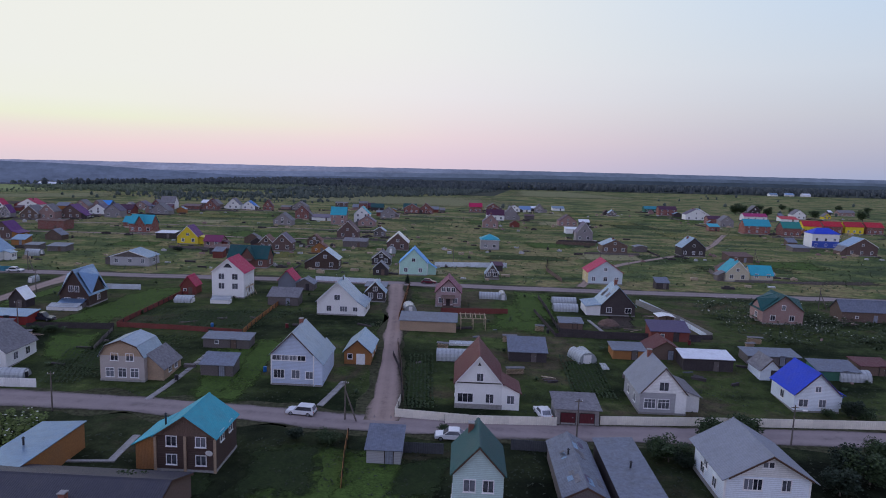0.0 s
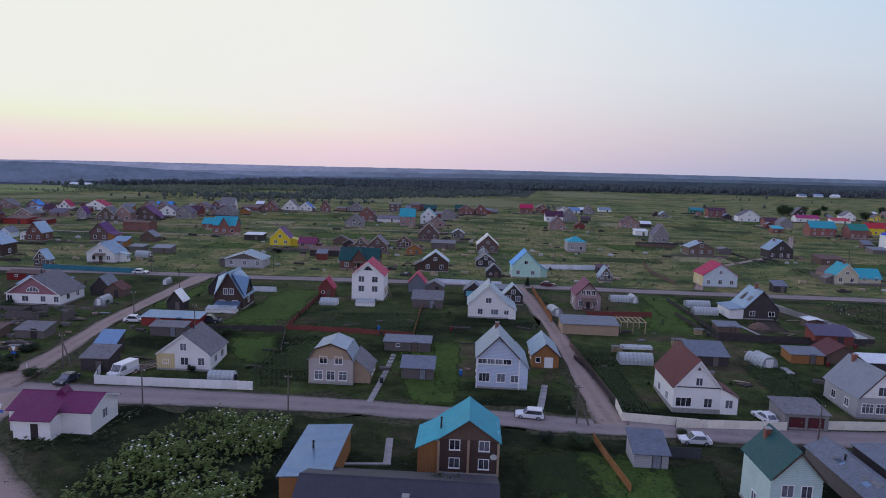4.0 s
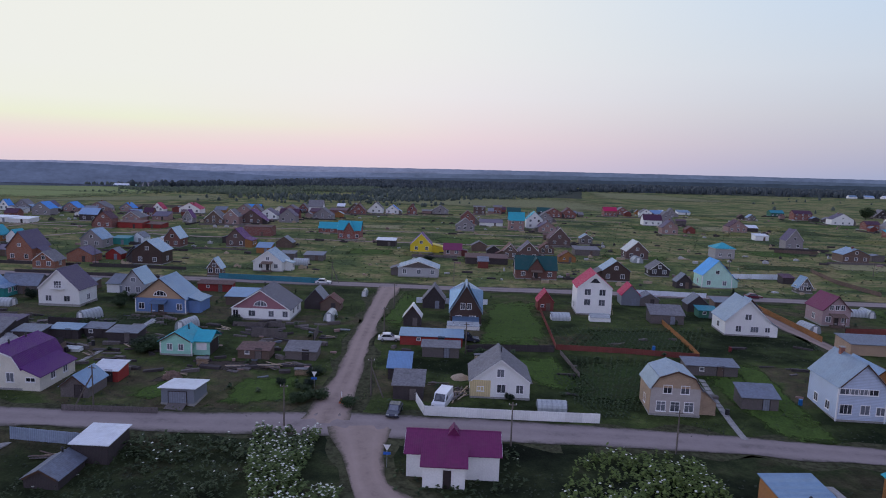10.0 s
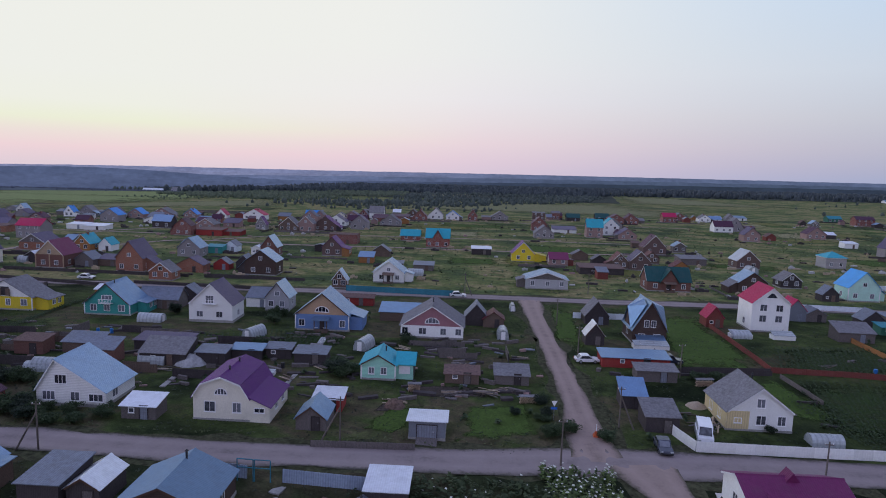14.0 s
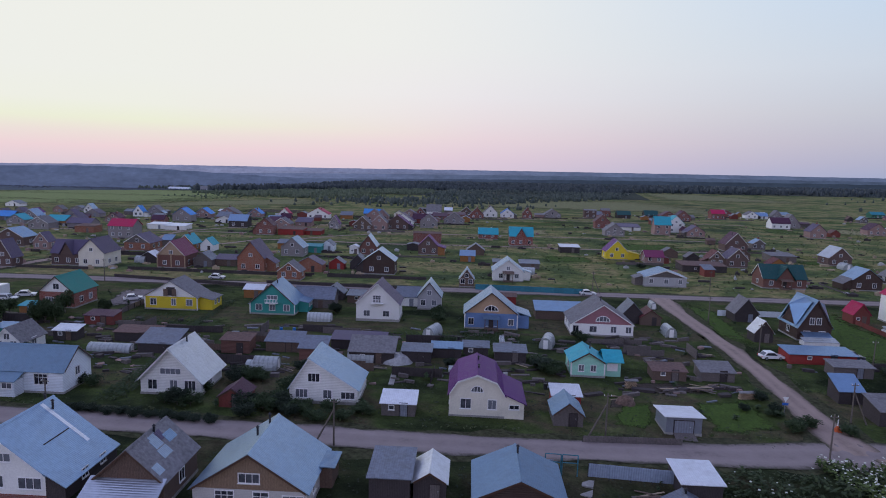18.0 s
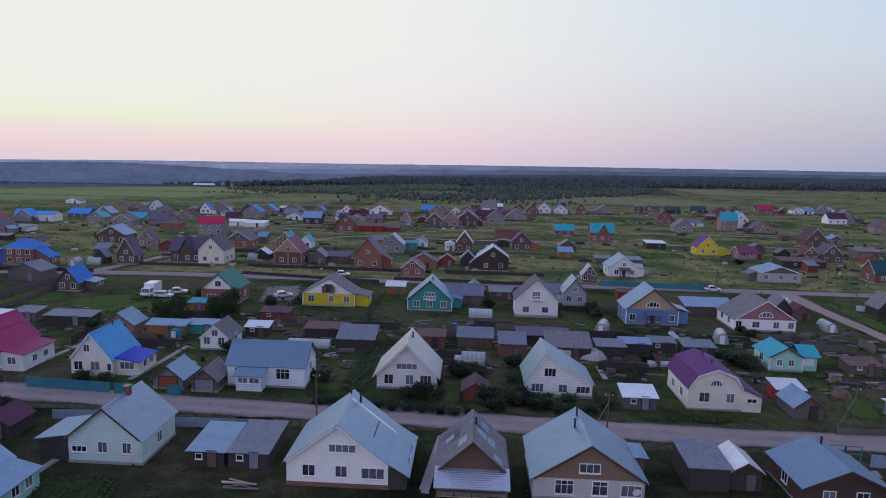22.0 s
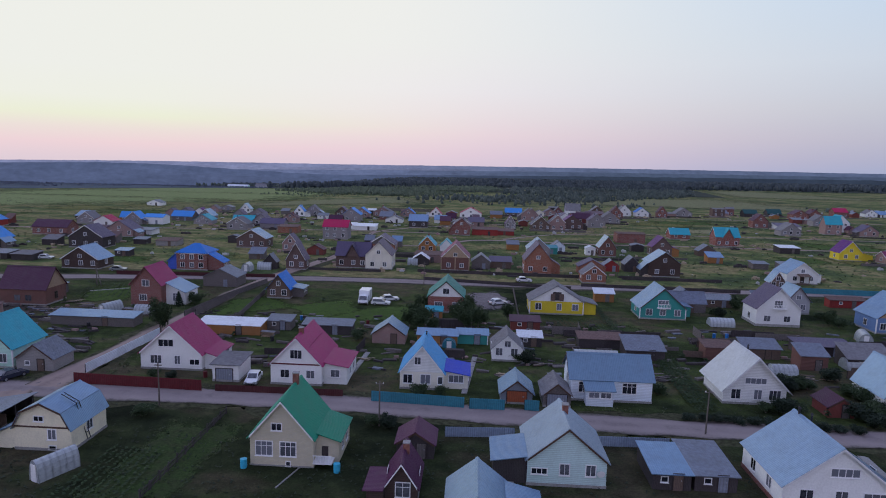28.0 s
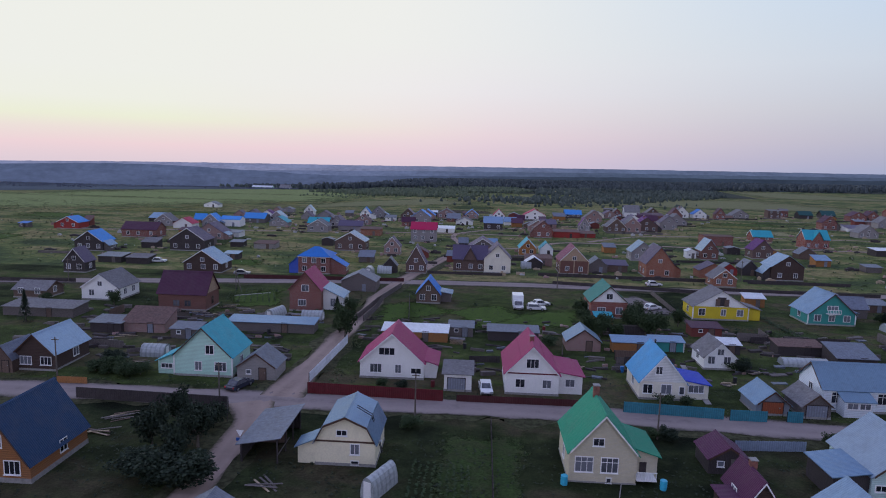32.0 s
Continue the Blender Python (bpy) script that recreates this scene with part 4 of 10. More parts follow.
            part("cap", Shape().box(cx - .36, cx + .36, cy - .36, cy + .36, zz + h + .5, zz + h + .6), "concrete", c)
    # lean-tos
    for side, aw, y0, y1, ho, am, ar in annex:
        sg = 1 if side == "r" else -1
        x0, x1 = sg * w / 2, sg * (w / 2 + aw)
        hi = he - .05
        ring = [(x0, y0, -.4), (x1, y0, -.4), (x1, y0, ho), (x0, y0, hi)]
        an = part("lean_to", Shape().prism(ring if sg > 0 else ring[::-1], (0, y1 - y0, 0)), am, top, "side lean-to")
        dr = Vector((aw * sg, ho - hi)).normalized()
        a, b = Vector((x0, hi + .12)), Vector((x1, ho + .12)) + dr * .35
        rr = [(a.x, y0 - .35, a.y), (b.x, y0 - .35, b.y), (b.x, y0 - .35, b.y + .09), (a.x, y0 - .35, a.y + .09)]
        part("lean_to_roof", Shape().prism(rr if sg > 0 else rr[::-1], (0, y1 - y0 + .6, 0)), ROOF_OF.get(ar, ar), an)
        for s2, u, v, ww, h in annexwin:
            if s2 == side:
                window(top, pose(x0 + (x1 - x0) * u, y0, v), ww, h)
        if side == "r" and aw > 1.5:
            for u in (.35, .7):
                window(top, pose(x1, y0 + (y1 - y0) * u, .95, 0, 0, 90), .9, .9)
    if wing:
        ww, wd, wm, wr = wing
        x0, x1, y0 = w / 2, w / 2 + ww, .8
        wg = part("wing", Shape().box(x0, x1, y0, y0 + wd, -.4, he - .1), wm, top)
        ring = [(x0 - .1, y0 - .4, he - .15), (x0 - .1, y0 + wd * .55, hr - .3), (x0 - .1, y0 + wd + .3, he - .1), (x0 - .1, y0 + wd + .3, he), (x0 - .1, y0 + wd * .55, hr - .2), (x0 - .1, y0 - .4, he - .05)]
        part("wing_roof", Shape().prism(ring, (ww + .5, 0, 0)), ROOF_OF.get(wr, wr), wg)
        part("trellis", Shape().box(x0 + .5, x0 + 2.2, y0 - .05, y0, .9, 2.1), "white_paint", wg)
        # dark panel stands for the shade inside the wing's open end
        part("wing_end", Shape().box(x1, x1 + .05, y0 + .2, y0 + wd - .2, 0, he - .2), "darkpaint", wg, "dark panel for the shaded open end")
    if annexwing:
        wg = part("wing", Shape().box(w / 2, w / 2 + 2.4, 1.5, d - .5, -.4, he - .6), wall, top)
        part("wing_roof", Shape().prism([(w / 2, 1.1, he + .1), (w / 2 + 2.8, 1.1, he - .75), (w / 2 + 2.8, 1.1, he - .65), (w / 2, 1.1, he + .2)], (0, d - 1.4, 0)), rm, wg)
    if bay:
        bw, bd, off = bay
        cx = off * w
        bh = he - (.35 if ridgecap else 1.0)
        by = part("bay", Shape().box(cx - bw / 2, cx + bw / 2, -bd, 0, -.4, bh), wall, top)
        ring = [(cx - bw / 2 - .3, -bd - .35, bh - .05), (cx - bw / 2 - .3, .3, bh + (1.25 if ridgecap else .85)), (cx - bw / 2 - .3, .3, bh + (1.35 if ridgecap else .95)), (cx - bw / 2 - .3, -bd - .35, bh + .05)]
        part("bay_roof", Shape().prism(ring, (bw + .6, 0, 0)), rs, by)
        if ridgecap:
            part("door", Shape().box(cx - .1, cx + .8, -bd - .05, -bd, 0, 2.1), "darkpaint", top)
        if baywin:
            for k in (-.22, .22):
                window(top, pose(cx + k * bw, -bd, 1.2), 1.3, .7)
    if cross:
        # side gables that turn the roof into a cross
        for sg in (-1, 1):
            ring = [(sg * w * .12, d * .08, hr - .5), (sg * (w / 2 + .3), d * .08, he - .1), (sg * (w / 2 + .3), d * .5, hr * .80), (sg * w * .06, d * .5, hr - .1)]
            part("dormer_roof", Shape().prism(ring if sg > 0 else ring[::-1], (0, 0, .1)), rm, top)
            ring = [(sg * w * .12, d * .92, hr - .5), (sg * (w / 2 + .3), d * .92, he - .1), (sg * (w / 2 + .3), d * .5, hr * .80), (sg * w * .06, d * .5, hr - .1)]
            part("dormer_roof", Shape().prism(ring[::-1] if sg > 0 else ring, (0, 0, .1)), rm, top)
            part("dormer_wall", Shape().prism([(sg * w / 2, d * .1, he - .2), (sg * w / 2, d * .9, he - .2), (sg * w / 2, d * .5, hr * .78)], (-sg * .1, 0, 0)), wall, top)
    if fgable:
        # a steep gable that stands in the front slope of a side-on roof
        hw, top_z, dy = fgable * w / 2, hr - .15, d * .48
        part("front_gable", Shape().prism([(-hw, -.3, he - .3), (hw, -.3, he - .3), (0, -.3, top_z - .2)], (0, dy, 0)), wall, top)
        for sg in (-1, 1):
            a, b = Vector((sg * (hw + .3), he - .55)), Vector((0, top_z))
            ring = [(a.x, -.75, a.y), (b.x, -.75, b.y), (b.x, -.75, b.y + .14), (a.x, -.75, a.y + .14)]
            part("gable_roof", Shape().prism(ring if sg < 0 else ring[::-1], (0, dy + .6, 0)), rm, top)
    if ridgecap:
        part("ridge_dormer", Shape().prism([(-.7, d / 2 - .8, hr - .2), (.7, d / 2 - .8, hr - .2), (0, d / 2 - .8, hr + .75)], (0, 1.6, 0)), rm, top)
    if annexfront:
        am, ah, ad = annexfront
        fp = part("front_lean_to", Shape().box(-w * .4, w * .4, -ad, -.03, -.4, ah - .5), "greywood", top)
        part("lean_to_roof", Shape().prism([(-w * .42, -ad - .3, ah - .55), (-w * .42, 0, ah + .1), (-w * .42, 0, ah + .18), (-w * .42, -ad - .3, ah - .47)], (w * .84, 0, 0)), am, fp)
    if porch:
        pr = part("porch", Shape().box(-1.3, 1.3, -1.5, -.06, -.2, .35), "brownwood", top)
        part("porch_roof", Shape().prism([(-1.6, -1.9, 2.35), (1.6, -1.9, 2.35), (1.6, 0, 2.8), (-1.6, 0, 2.8)], (0, 0, .1)), rm if wall == "blue" else "brownwood", pr)
        for sx in (-1.2, 1.2):
            part("post", Shape().box(sx - .08, sx + .08, -1.45, -1.29, .35, 2.45), "brownwood", pr)
        part("rail", Shape().box(-1.2, -.5, -1.42, -1.36, .9, 1.0).box(.5, 1.2, -1.42, -1.36, .9, 1.0), "white_paint", pr)
        part("door", Shape().box(-.45, .45, -.12, -.06, .35, 2.3), "darkwood", top)
    if balcony:
        bz = he + .15
        bl = part("balcony", Shape().box(-1.3, 1.3, -.9, -.06, bz - .1, bz), "white_paint", top)
        s = Shape().box(-1.3, 1.3, -.9, -.85, bz + .75, bz + .85)
        part("railing", s, "white_paint", bl)
        for k in range(9):
            part("baluster", Shape().box(-1.28 + k * .31, -1.2 + k * .31, -.89, -.86, bz, bz + .75), "white_paint", bl)
    if loggia:
        # dark panel stands for the shade in the open loft, no recess built
        lg = part("loggia", Shape().box(-.9, .9, -.06, -.01, he + .2, he + 2.0), "darkwood", top, "dark panel for the shaded open loft")
        for sx in (-.9, .9):
            part("loft_door", Shape().box(sx - .45, sx + .45, -.5, -.44, he + .2, he + 1.7), "brownwood", top)
    if scaffold:
        s = Shape()
        for k in range(4):
            s.tube((w / 2 + .6 + k * .25, 1 + k * 1.4, 0), (w / 2 + .1, 1 + k * 1.4, 3.0), .05, n=5)
        s.box(w / 2 + .05, w / 2 + .5, .8, 6, 2.4, 2.46)
        part("scaffold", s, "timber", top, "raw timber scaffold")
    if steps:
        for k in range(3):
            part("step", Shape().box(w / 2 + .2, w / 2 + 1.4, .6 - .35 * k, .95 - .35 * k, -.3, .75 - .25 * k), "concrete", top)
    if dish:
        ds = part("satellite_dish", Shape().tube((w * .42, -.45, he * .6), (w * .42, -.38, he * .6 + .02), .42, .2, 16).tube((w * .42, -.38, he * .6), (w * .42, 0, he * .6), .03, n=6), "white_paint", top, "round white satellite dish")
    if ladder:
        s = Shape()
        a, b = Vector((w / 2 + .35, d * .35, .5)), Vector((w * .12, d * .35, hr + .15))
        for oy in (0, .5):
            s.tube(a + Vector((0, oy, .0)), Vector((w * .38, d * .35 + oy, he + (hr - he) * .62 + .25)), .05, n=5)
            s.tube(Vector((w * .38, d * .35 + oy, he + (hr - he) * .62 + .25)), b + Vector((0, oy, 0)), .05, n=5)
        for k in range(12):
            p = (a.lerp(Vector((w * .38, d * .35, he + (hr - he) * .62 + .25)), k / 6) if k < 6 else Vector((w * .38, d * .35, he + (hr - he) * .62 + .25)).lerp(b, (k - 6) / 6))
            s.tube(p, p + Vector((0, .5, 0)), .03, n=5)
        part("roof_ladder", s, "dark_metal", top)
    if snow or roofstrip:
        fx = .64 if roofstrip else .45
        zz = hr - fx * (hr - he) + .13
        for sg in (1,) if roofstrip else (-1, 1):
            u = sg * fx * w / 2
            part("snow_guard", Shape().box(u - .03, u + .03, d * (.30 if roofstrip else .10), d * (.74 if roofstrip else .92), zz - .05, zz + .07), "darkpaint" if roofstrip else rm, top)
        if roofstrip:
            part("flashing", slab((0, hr), (w / 2, he), .11, d * .76, d * .76 + .5), "whitesilver", top, "pale strip of new sheet")
    if roofpatch:
        # odd sheets nailed over the old roof
        for k in range(12):
            sg, u, v = rnd.choice((-1, 1)), rnd.uniform(.02, .75), rnd.uniform(0, .8)
            lo = lambda t: Vector((sg * t * w / 2, hr - t * (hr - he)))
            a, b = (lo(u), lo(u + .24)) if sg > 0 else (lo(u + .24), lo(u))
            part("roof_sheet", slab(a, b, .115, v * d, v * d + rnd.uniform(.9, 1.8)), rnd.choice(roofpatch), top)
    if verandah:
        part("verandah_floor", Shape().box(w / 2, w / 2 + 2.0, -.4, 1.15, .6, .72), "white_paint", top)
        s = Shape().box(w / 2, w / 2 + 2.0, -.4, -.35, 1.5, 1.58)
        rl = part("railing", s, "white_paint", top)
        for k in range(8):
            part("baluster", Shape().box(w / 2 + .05 + k * .26, w / 2 + .11 + k * .26, -.39, -.36, .72, 1.5), "white_paint", rl)
        part("door", Shape().box(w / 2 + .6, w / 2 + 1.3, -.02 + 1.15, 1.2, 0, 1.9), "darkpaint", top)
    if porchwide:
        part("porch_roof", Shape().prism([(-w / 2 - .3, -2.2, he - .9), (w / 2 + .3, -2.2, he - .9), (w / 2 + .3, .1, he + .15), (-w / 2 - .3, .1, he + .15)], (0, 0, .1)), "palesilver", top)
        for k in range(5):
            part("post", Shape().box(-w / 2 + k * w / 4 - .07, -w / 2 + k * w / 4 + .07, -2.0, -1.86, -.3, he - .8), "brownwood", top)
        part("railing", Shape().box(-w / 2, w / 2, -1.97, -1.9, .9, 1.0).box(-w / 2, w / 2, -1.97, -1.9, .5, .58).box(-w / 2, w / 2, -1.97, -1.9, .1, .2), "timber", top)
    if ramp:
        part("ramp", Shape().prism([(-1.3, -2.2, -.2), (1.3, -2.2, -.2), (1.3, 0, .25), (-1.3, 0, .25)], (0, 0, .08)), "greywood", top)
    if barrels:
        for sx in (-w / 2 - .5, w / 2 + 2.6):
            b = Shape().tube((0, 0, 0), (0, 0, .95), .35, .35, 14).tube((0, 0, .3), (0, 0, .34), .37, n=14).tube((0, 0, .62), (0, 0, .66), .37, n=14)
            tx = top.matrix_world @ Vector((sx, -.6, 0))
            thing("barrel", b, "cyan_plastic", pose(tx.x, tx.y, gz(tx.x, tx.y)), "bright blue plastic water barrel beside the house", "barrel", "water barrels")
    return top


# ---- houses along the two streets ----
house(6.4, 88.6, -2, 6.9, 9.6, 4.0, 8.1, "g", "white", "brown", name="house", front=[(.22,1.0,2.2,1.3),(.74,1.0,1.1,1.3),(.52,4.3,.9,1.1)], left=[], gable="white", band="darkpaint", plinth=.7, annex=[("r",2.6,0,5,2.6,"white","brown")], annexwin=[("r",.5,1.0,1.0,1.2)], vent=True, label="white plastered house with a dark red-brown metal roof")
house(33.7, 88.7, -2, 6.8, 8.8, 3.3, 7.2, "g", "greysiding", "grey", front=[(.22,.95,1.6,1.35),(.52,.95,1.6,1.35),(.5,3.7,1.3,1.25)], gable="whitesiding", sidepatch=True, chim=[(-.1,.8,.8,"brick")], annex=[("r",2.5,1.5,9,2.3,"white","slate")], label="grey sided house with a white gable and sheet roof")
house(58.2, 91.4, -2, 6.8, 7.2, 2.9, 6.2, "g", "whiteblue", "blue", front=[(.2,.9,1.3,1.1),(.62,.9,1.0,1.1),(.5,3.3,.8,.8)], left=[], annex=[("r",1.6,2,6,2.2,"whiteblue","blue")], label="pale blue house with a bright blue metal roof")
house(20.1, 83.9, -2, 6.0, 4.8, 1.9, 2.2, "s", "brickgrey", "slate", name="garage", shape="shed", front=[], doors=[(.28,2.0,1.7,"maroondoor"),(.72,2.0,1.7,"maroondoor")], flat=2.3, label="block garage with two maroon doors beside the street")
house(2.3, 144.3, -2, 5.9, 7.2, 3.6, 6.6, "g", "pinkbrick", "plum", front=[(.22,1.0,1.0,1.1),(.78,1.0,1.0,1.1),(.3,3.7,.8,1.0),(.5,3.7,.8,1.0),(.7,3.7,.8,1.0)], porch=True, label="pink brick house with a crimson metal roof")
house(-1.9, 122.5, -2, 11.3, 5.4, 2.0, 3.0, "s", "palewood", "lightgrey", name="shed", shape="shed", flat=2.1, front=[], sidewood="greysiding", label="long pale plank shed with a light grey roof")
house(41.3, 140.8, -2, 7.9, 7.2, 2.5, 6.7, "g", "darkwood", "silver", roofpatch=("slate","lightgrey","rustyflat"), front=[(.25,.9,1.1,1.0),(.8,.9,1.3,1.0)], shape="gable", annex=[("l",3.2,0,7,2.0,"white","bluesilver")], chim=[(0,.5,1.0,"brick")], label="dark timber house with a worn silver roof")
house(-78.7, 132.9, 0, 6.4, 7.4, 2.7, 8.0, "g", "darklog", "bluesilver", front=[(.27,.8,1.1,1.1),(.72,.8,1.1,1.1),(.40,3.3,.8,1.2),(.60,3.3,.8,1.2)], cross=True, over=.35, annexfront=("bluesilver",1.6,1.6), label="dark log chalet with a steep blue-grey metal roof")
house(-50.0, 146.2, -2, 7.7, 7.2, 6.2, 9.4, "g", "white", "crimson", front=[(.3,2.2,1.3,1.3),(.72,2.2,1.3,1.3),(.3,4.5,1.3,1.3),(.72,4.5,1.3,1.3)], tri=True, scaffold=True, label="tall white block house with a crimson roof")
house(-21.9, 133.1, -2, 8.8, 7.2, 3.1, 7.3, "g", "white", "lightgrey", front=[(.3,.9,1.0,1.1),(.66,.9,1.5,1.1),(.5,3.4,1.2,1.1),(.95,1.0,.9,.9)], chim=[(0.1,.6,.8,"pipe")], annex=[("r",1.6,0,8,2.0,"white","lightgrey")], label="wide white house with a light grey sheet roof")
house(-49.1, 94.7, -2, 7.0, 5.6, 4.2, 6.7, "g", "siding", "lightgrey", front=[(.22,.75,1.2,1.35),(.5,.75,1.2,1.35),(.78,.75,1.2,1.35),(.33,3.4,1.1,1.1),(.68,3.4,1.1,1.1)], shape="gambrel", gable="palewood", left=[], sidewall="palewood", annex=[("r",2.6,1,7,1.9,"palewood","slate")], label="unpainted timber house with a grey gambrel roof")
house(-22.6, 95.3, -2, 6.7, 8.0, 5.2, 8.6, "g", "ltblue", "lightgrey", front=[(.18,1.2,1.6,1.3),(.58,1.2,1.2,1.3),(.9,1.2,1.1,1.1),(.13,4.1,1.4,.75),(.32,4.1,1.4,.75),(.51,4.1,1.4,.75),(.7,4.1,1.4,.75)], corner="white", chim=[(-.05,.75,.7,"brick")], annex=[("r",1.4,0,9,3.6,"ltblue","lightgrey")], steps=True, label="light blue sided two-storey house with a pale grey roof")
house(-13.6, 104.6, -2, 4.6, 8.0, 2.3, 4.3, "g", "orangewood", "silver", front=[(.22,1.0,.7,.8)], door=(.62,1.5,1.9,"white"), plinth=0, label="small plank house with a worn silver roof")
house(-28.1, 67.3, -2, 6.9, 6.6, 4.3, 6.7, "g", "darklog", "turquoise", front=[(.27,.9,1.05,1.15),(.76,.9,1.05,1.15),(.27,3.1,1.05,1.15),(.76,3.1,1.05,1.15)], gable="brownplank", chim=[(-.95,.35,1.3,"pipe")], right=[(.3,3.1,1.0,1.2),(.7,3.1,1.0,1.2)], dish=True, annex=[("l",2.4,0.2,6,3.0,"orangewood","turquoise")], annexwin=[], logends=True, label="dark log two-storey house with a turquoise metal roof")
house(-38.0, 109.7, -2, 8.4, 3.1, 1.7, 2.0, "s", "greywood", "silver", name="shed")
house(-35.5, 97.9, -2, 5.3, 3.1, 1.9, 2.9, "s", "greywood", "silver", name="shed")
house(-141.2, 132.3, 0, 10.3, 7.2, 3.2, 7.3, "g", "blue", "bluesilver", front=[(.12,.9,1.0,1.2),(.88,.9,1.0,1.2)], gable="orangepale", archwin=True, porch=True, annexwing=True, label="blue timber house with a carved pale wooden gable")
house(-119.9, 130.3, 0, 11.8, 8.8, 2.4, 6.2, "g", "white", "slate", front=[(.07,.8,1.0,1.1),(.35,.8,1.3,1.1),(.68,.8,1.0,1.1),(.92,.8,1.0,1.1)], gable="pink", archwin=True, chim=[(0,.35,.8,"pipe")], label="white house with a pink gable and slate roof")
house(-126.8, 107.6, 0, 5.2, 5.6, 2.5, 4.0, "g", "mint", "turquoise", front=[(.3,1.0,.75,.95),(.66,1.0,.75,.95)], plinth=.3, wing=(2.7,4.0,"mint","turquoise"), chim=[(.3,.6,.7,"pipe")], label="small mint green house with a turquoise roof")
house(-106.3, 108.5, 0, 5.2, 3.4, 1.5, 2.2, "s", "greywood", "slate", name="shed")
house(-118.1, 88.9, 0, 4.5, 4.4, 2.4, 2.7, "s", "greymetal", "white", name="garage", shape="shed", flat=2.4, front=[], doors=[(.5,2.4,1.9,"greydoor")], rise=-.4, ramp=True, label="grey metal garage with a white sloping roof")
house(-132.6, 89.3, 0, 3.8, 4.7, 1.6, 3.1, "g", "greywood", "bluesilver", name="shed")
house(-131.9, 95.5, 0, 3.9, 3.1, 1.7, 2.2, "s", "red", "white", name="shed")
house(-144.4, 90.6, 0, 7.2, 8.8, 3.2, 5.8, "g", "cream", "purple", shape="gambrel", front=[(.3,1.2,1.3,1.2),(.78,1.2,1.0,1.2)], archwin=True, archv=3.5, plinth=.25, annex=[("r",2.6,0,8,2.0,"cream","purple")], annexwin=[("r",.5,1.3,1.2,.5)], chim=[(.05,.3,.5,"pipe"),(.05,.7,.5,"pipe")], label="cream house with a purple gambrel metal roof")
house(-80.5, 73.8, 0, 10.3, 6.4, 2.9, 4.2, "s", "white", "purple2", front=[], ridgecap=True, over=.3, plinth=0, bay=(4.6,2.2,-.09), label="low white plastered building with a purple tiled metal roof")
house(-73.8, 97.8, 0, 8.8, 7.6, 2.8, 6.1, "g", "white", "slate", front=[(.52,1.0,1.2,1.2),(.83,1.0,1.0,1.2),(.5,3.4,1.0,1.1),(.17,1.2,.9,.6)], frontpatch=(0,.34,"creamyellow"), sidewall="creamyellow", chim=[(.05,.5,.8,"pipe")], label="small white house with a grey sheet roof")
house(-89.3, 102.6, 0, 3.5, 3.1, 2.0, 3.5, "s", "darkwood", "bluesilver", name="shed")
house(-87.3, 95.7, 0, 4.4, 3.9, 2.2, 3.2, "s", "darkwood", "slate", name="shed")
house(-85.0, 118.1, 0, 11.3, 3.9, 1.7, 2.0, "s", "red", "bluesilver", name="shed")
house(-83.1, 112.6, 0, 6.4, 2.7, 1.8, 2.2, "s", "greywood", "slate", name="shed")
house(-60.4, 148.4, 0, 3.6, 3.9, 2.1, 4.4, "g", "redwood", "crimson", name="shed")
house(-186.2, 137.1, 0, 9.3, 7.2, 2.4, 6.5, "g", "teal", "bluesilver", front=[(.2,.9,1.2,1.2),(.5,.9,1.1,1.2),(.82,.9,1.2,1.2),(.5,3.2,2.0,.8)], balcony=True, chim=[(.1,.3,.6,"pipe")], annex=[("r",2.0,3,8,2.0,"teal","bluesilver")], label="teal timber house with a silver roof and white balcony")
house(-164.0, 134.9, 0, 8.7, 6.4, 3.7, 7.8, "g", "white", "slatepurple", front=[(.25,1.1,1.2,1.1),(.7,1.1,1.2,1.1),(.48,3.9,1.5,1.4)], plinth=.5, balcony=True, label="white house with a steep grey-purple slate roof")
house(-154.3, 146.6, 0, 5.1, 5.6, 3.0, 6.1, "g", "greysiding", "silver")
house(-207.9, 137.9, 0, 11.1, 6.4, 2.8, 6.1, "g", "yellow", "slate", front=[(.16,1.0,1.2,1.3),(.55,1.0,.9,1.3),(.85,1.0,1.2,1.3)], loggia=True, annex=[("r",2.8,1,6,2.1,"yellow","slate")], gable="white", label="bright yellow house with a grey roof and open loft")
house(-231.0, 135.8, 0, 7.4, 8.0, 3.4, 6.6, "g", "redbrickw", "green", front=[(.3,1.0,1.6,1.2),(.78,1.0,1.3,1.2),(.5,4.0,1.2,1.1)], gable="white", label="red brick house with a white gable and green roof")
house(-268.4, 142.8, 0, 5.1, 5.6, 2.2, 5.3, "g", "brownwood", "blue2", front=[(.25,.8,1.0,1.1),(.75,.8,1.0,1.1),(.5,2.9,.8,.9)], annex=[("r",2.4,2,6,1.8,"greywood","bluesilver")], label="brown plank house with a bright blue roof")
house(-292.4, 131.6, 0, 6.4, 7.2, 4.5, 8.1, "g", "redbrick", "crimsonroof", front=[(.4,1.2,1.5,1.2),(.5,4.2,1.4,1.2)], annex=[("r",4.0,2,8,2.6,"white","bluesilver")], annexwin=[("r",.5,.8,1.0,1.6)], label="red brick house with a maroon roof and white porch")
house(-316.4, 128.6, 0, 9.6, 6.4, 3.4, 7.3, "s", "redlog", "maroondark", front=[(.38,.9,1.2,1.1),(.62,.9,1.2,1.1)], right=[(.5,.9,.8,1.4)], dark=True, gable="palewood", label="unfinished reddish log house with a dark maroon roof")
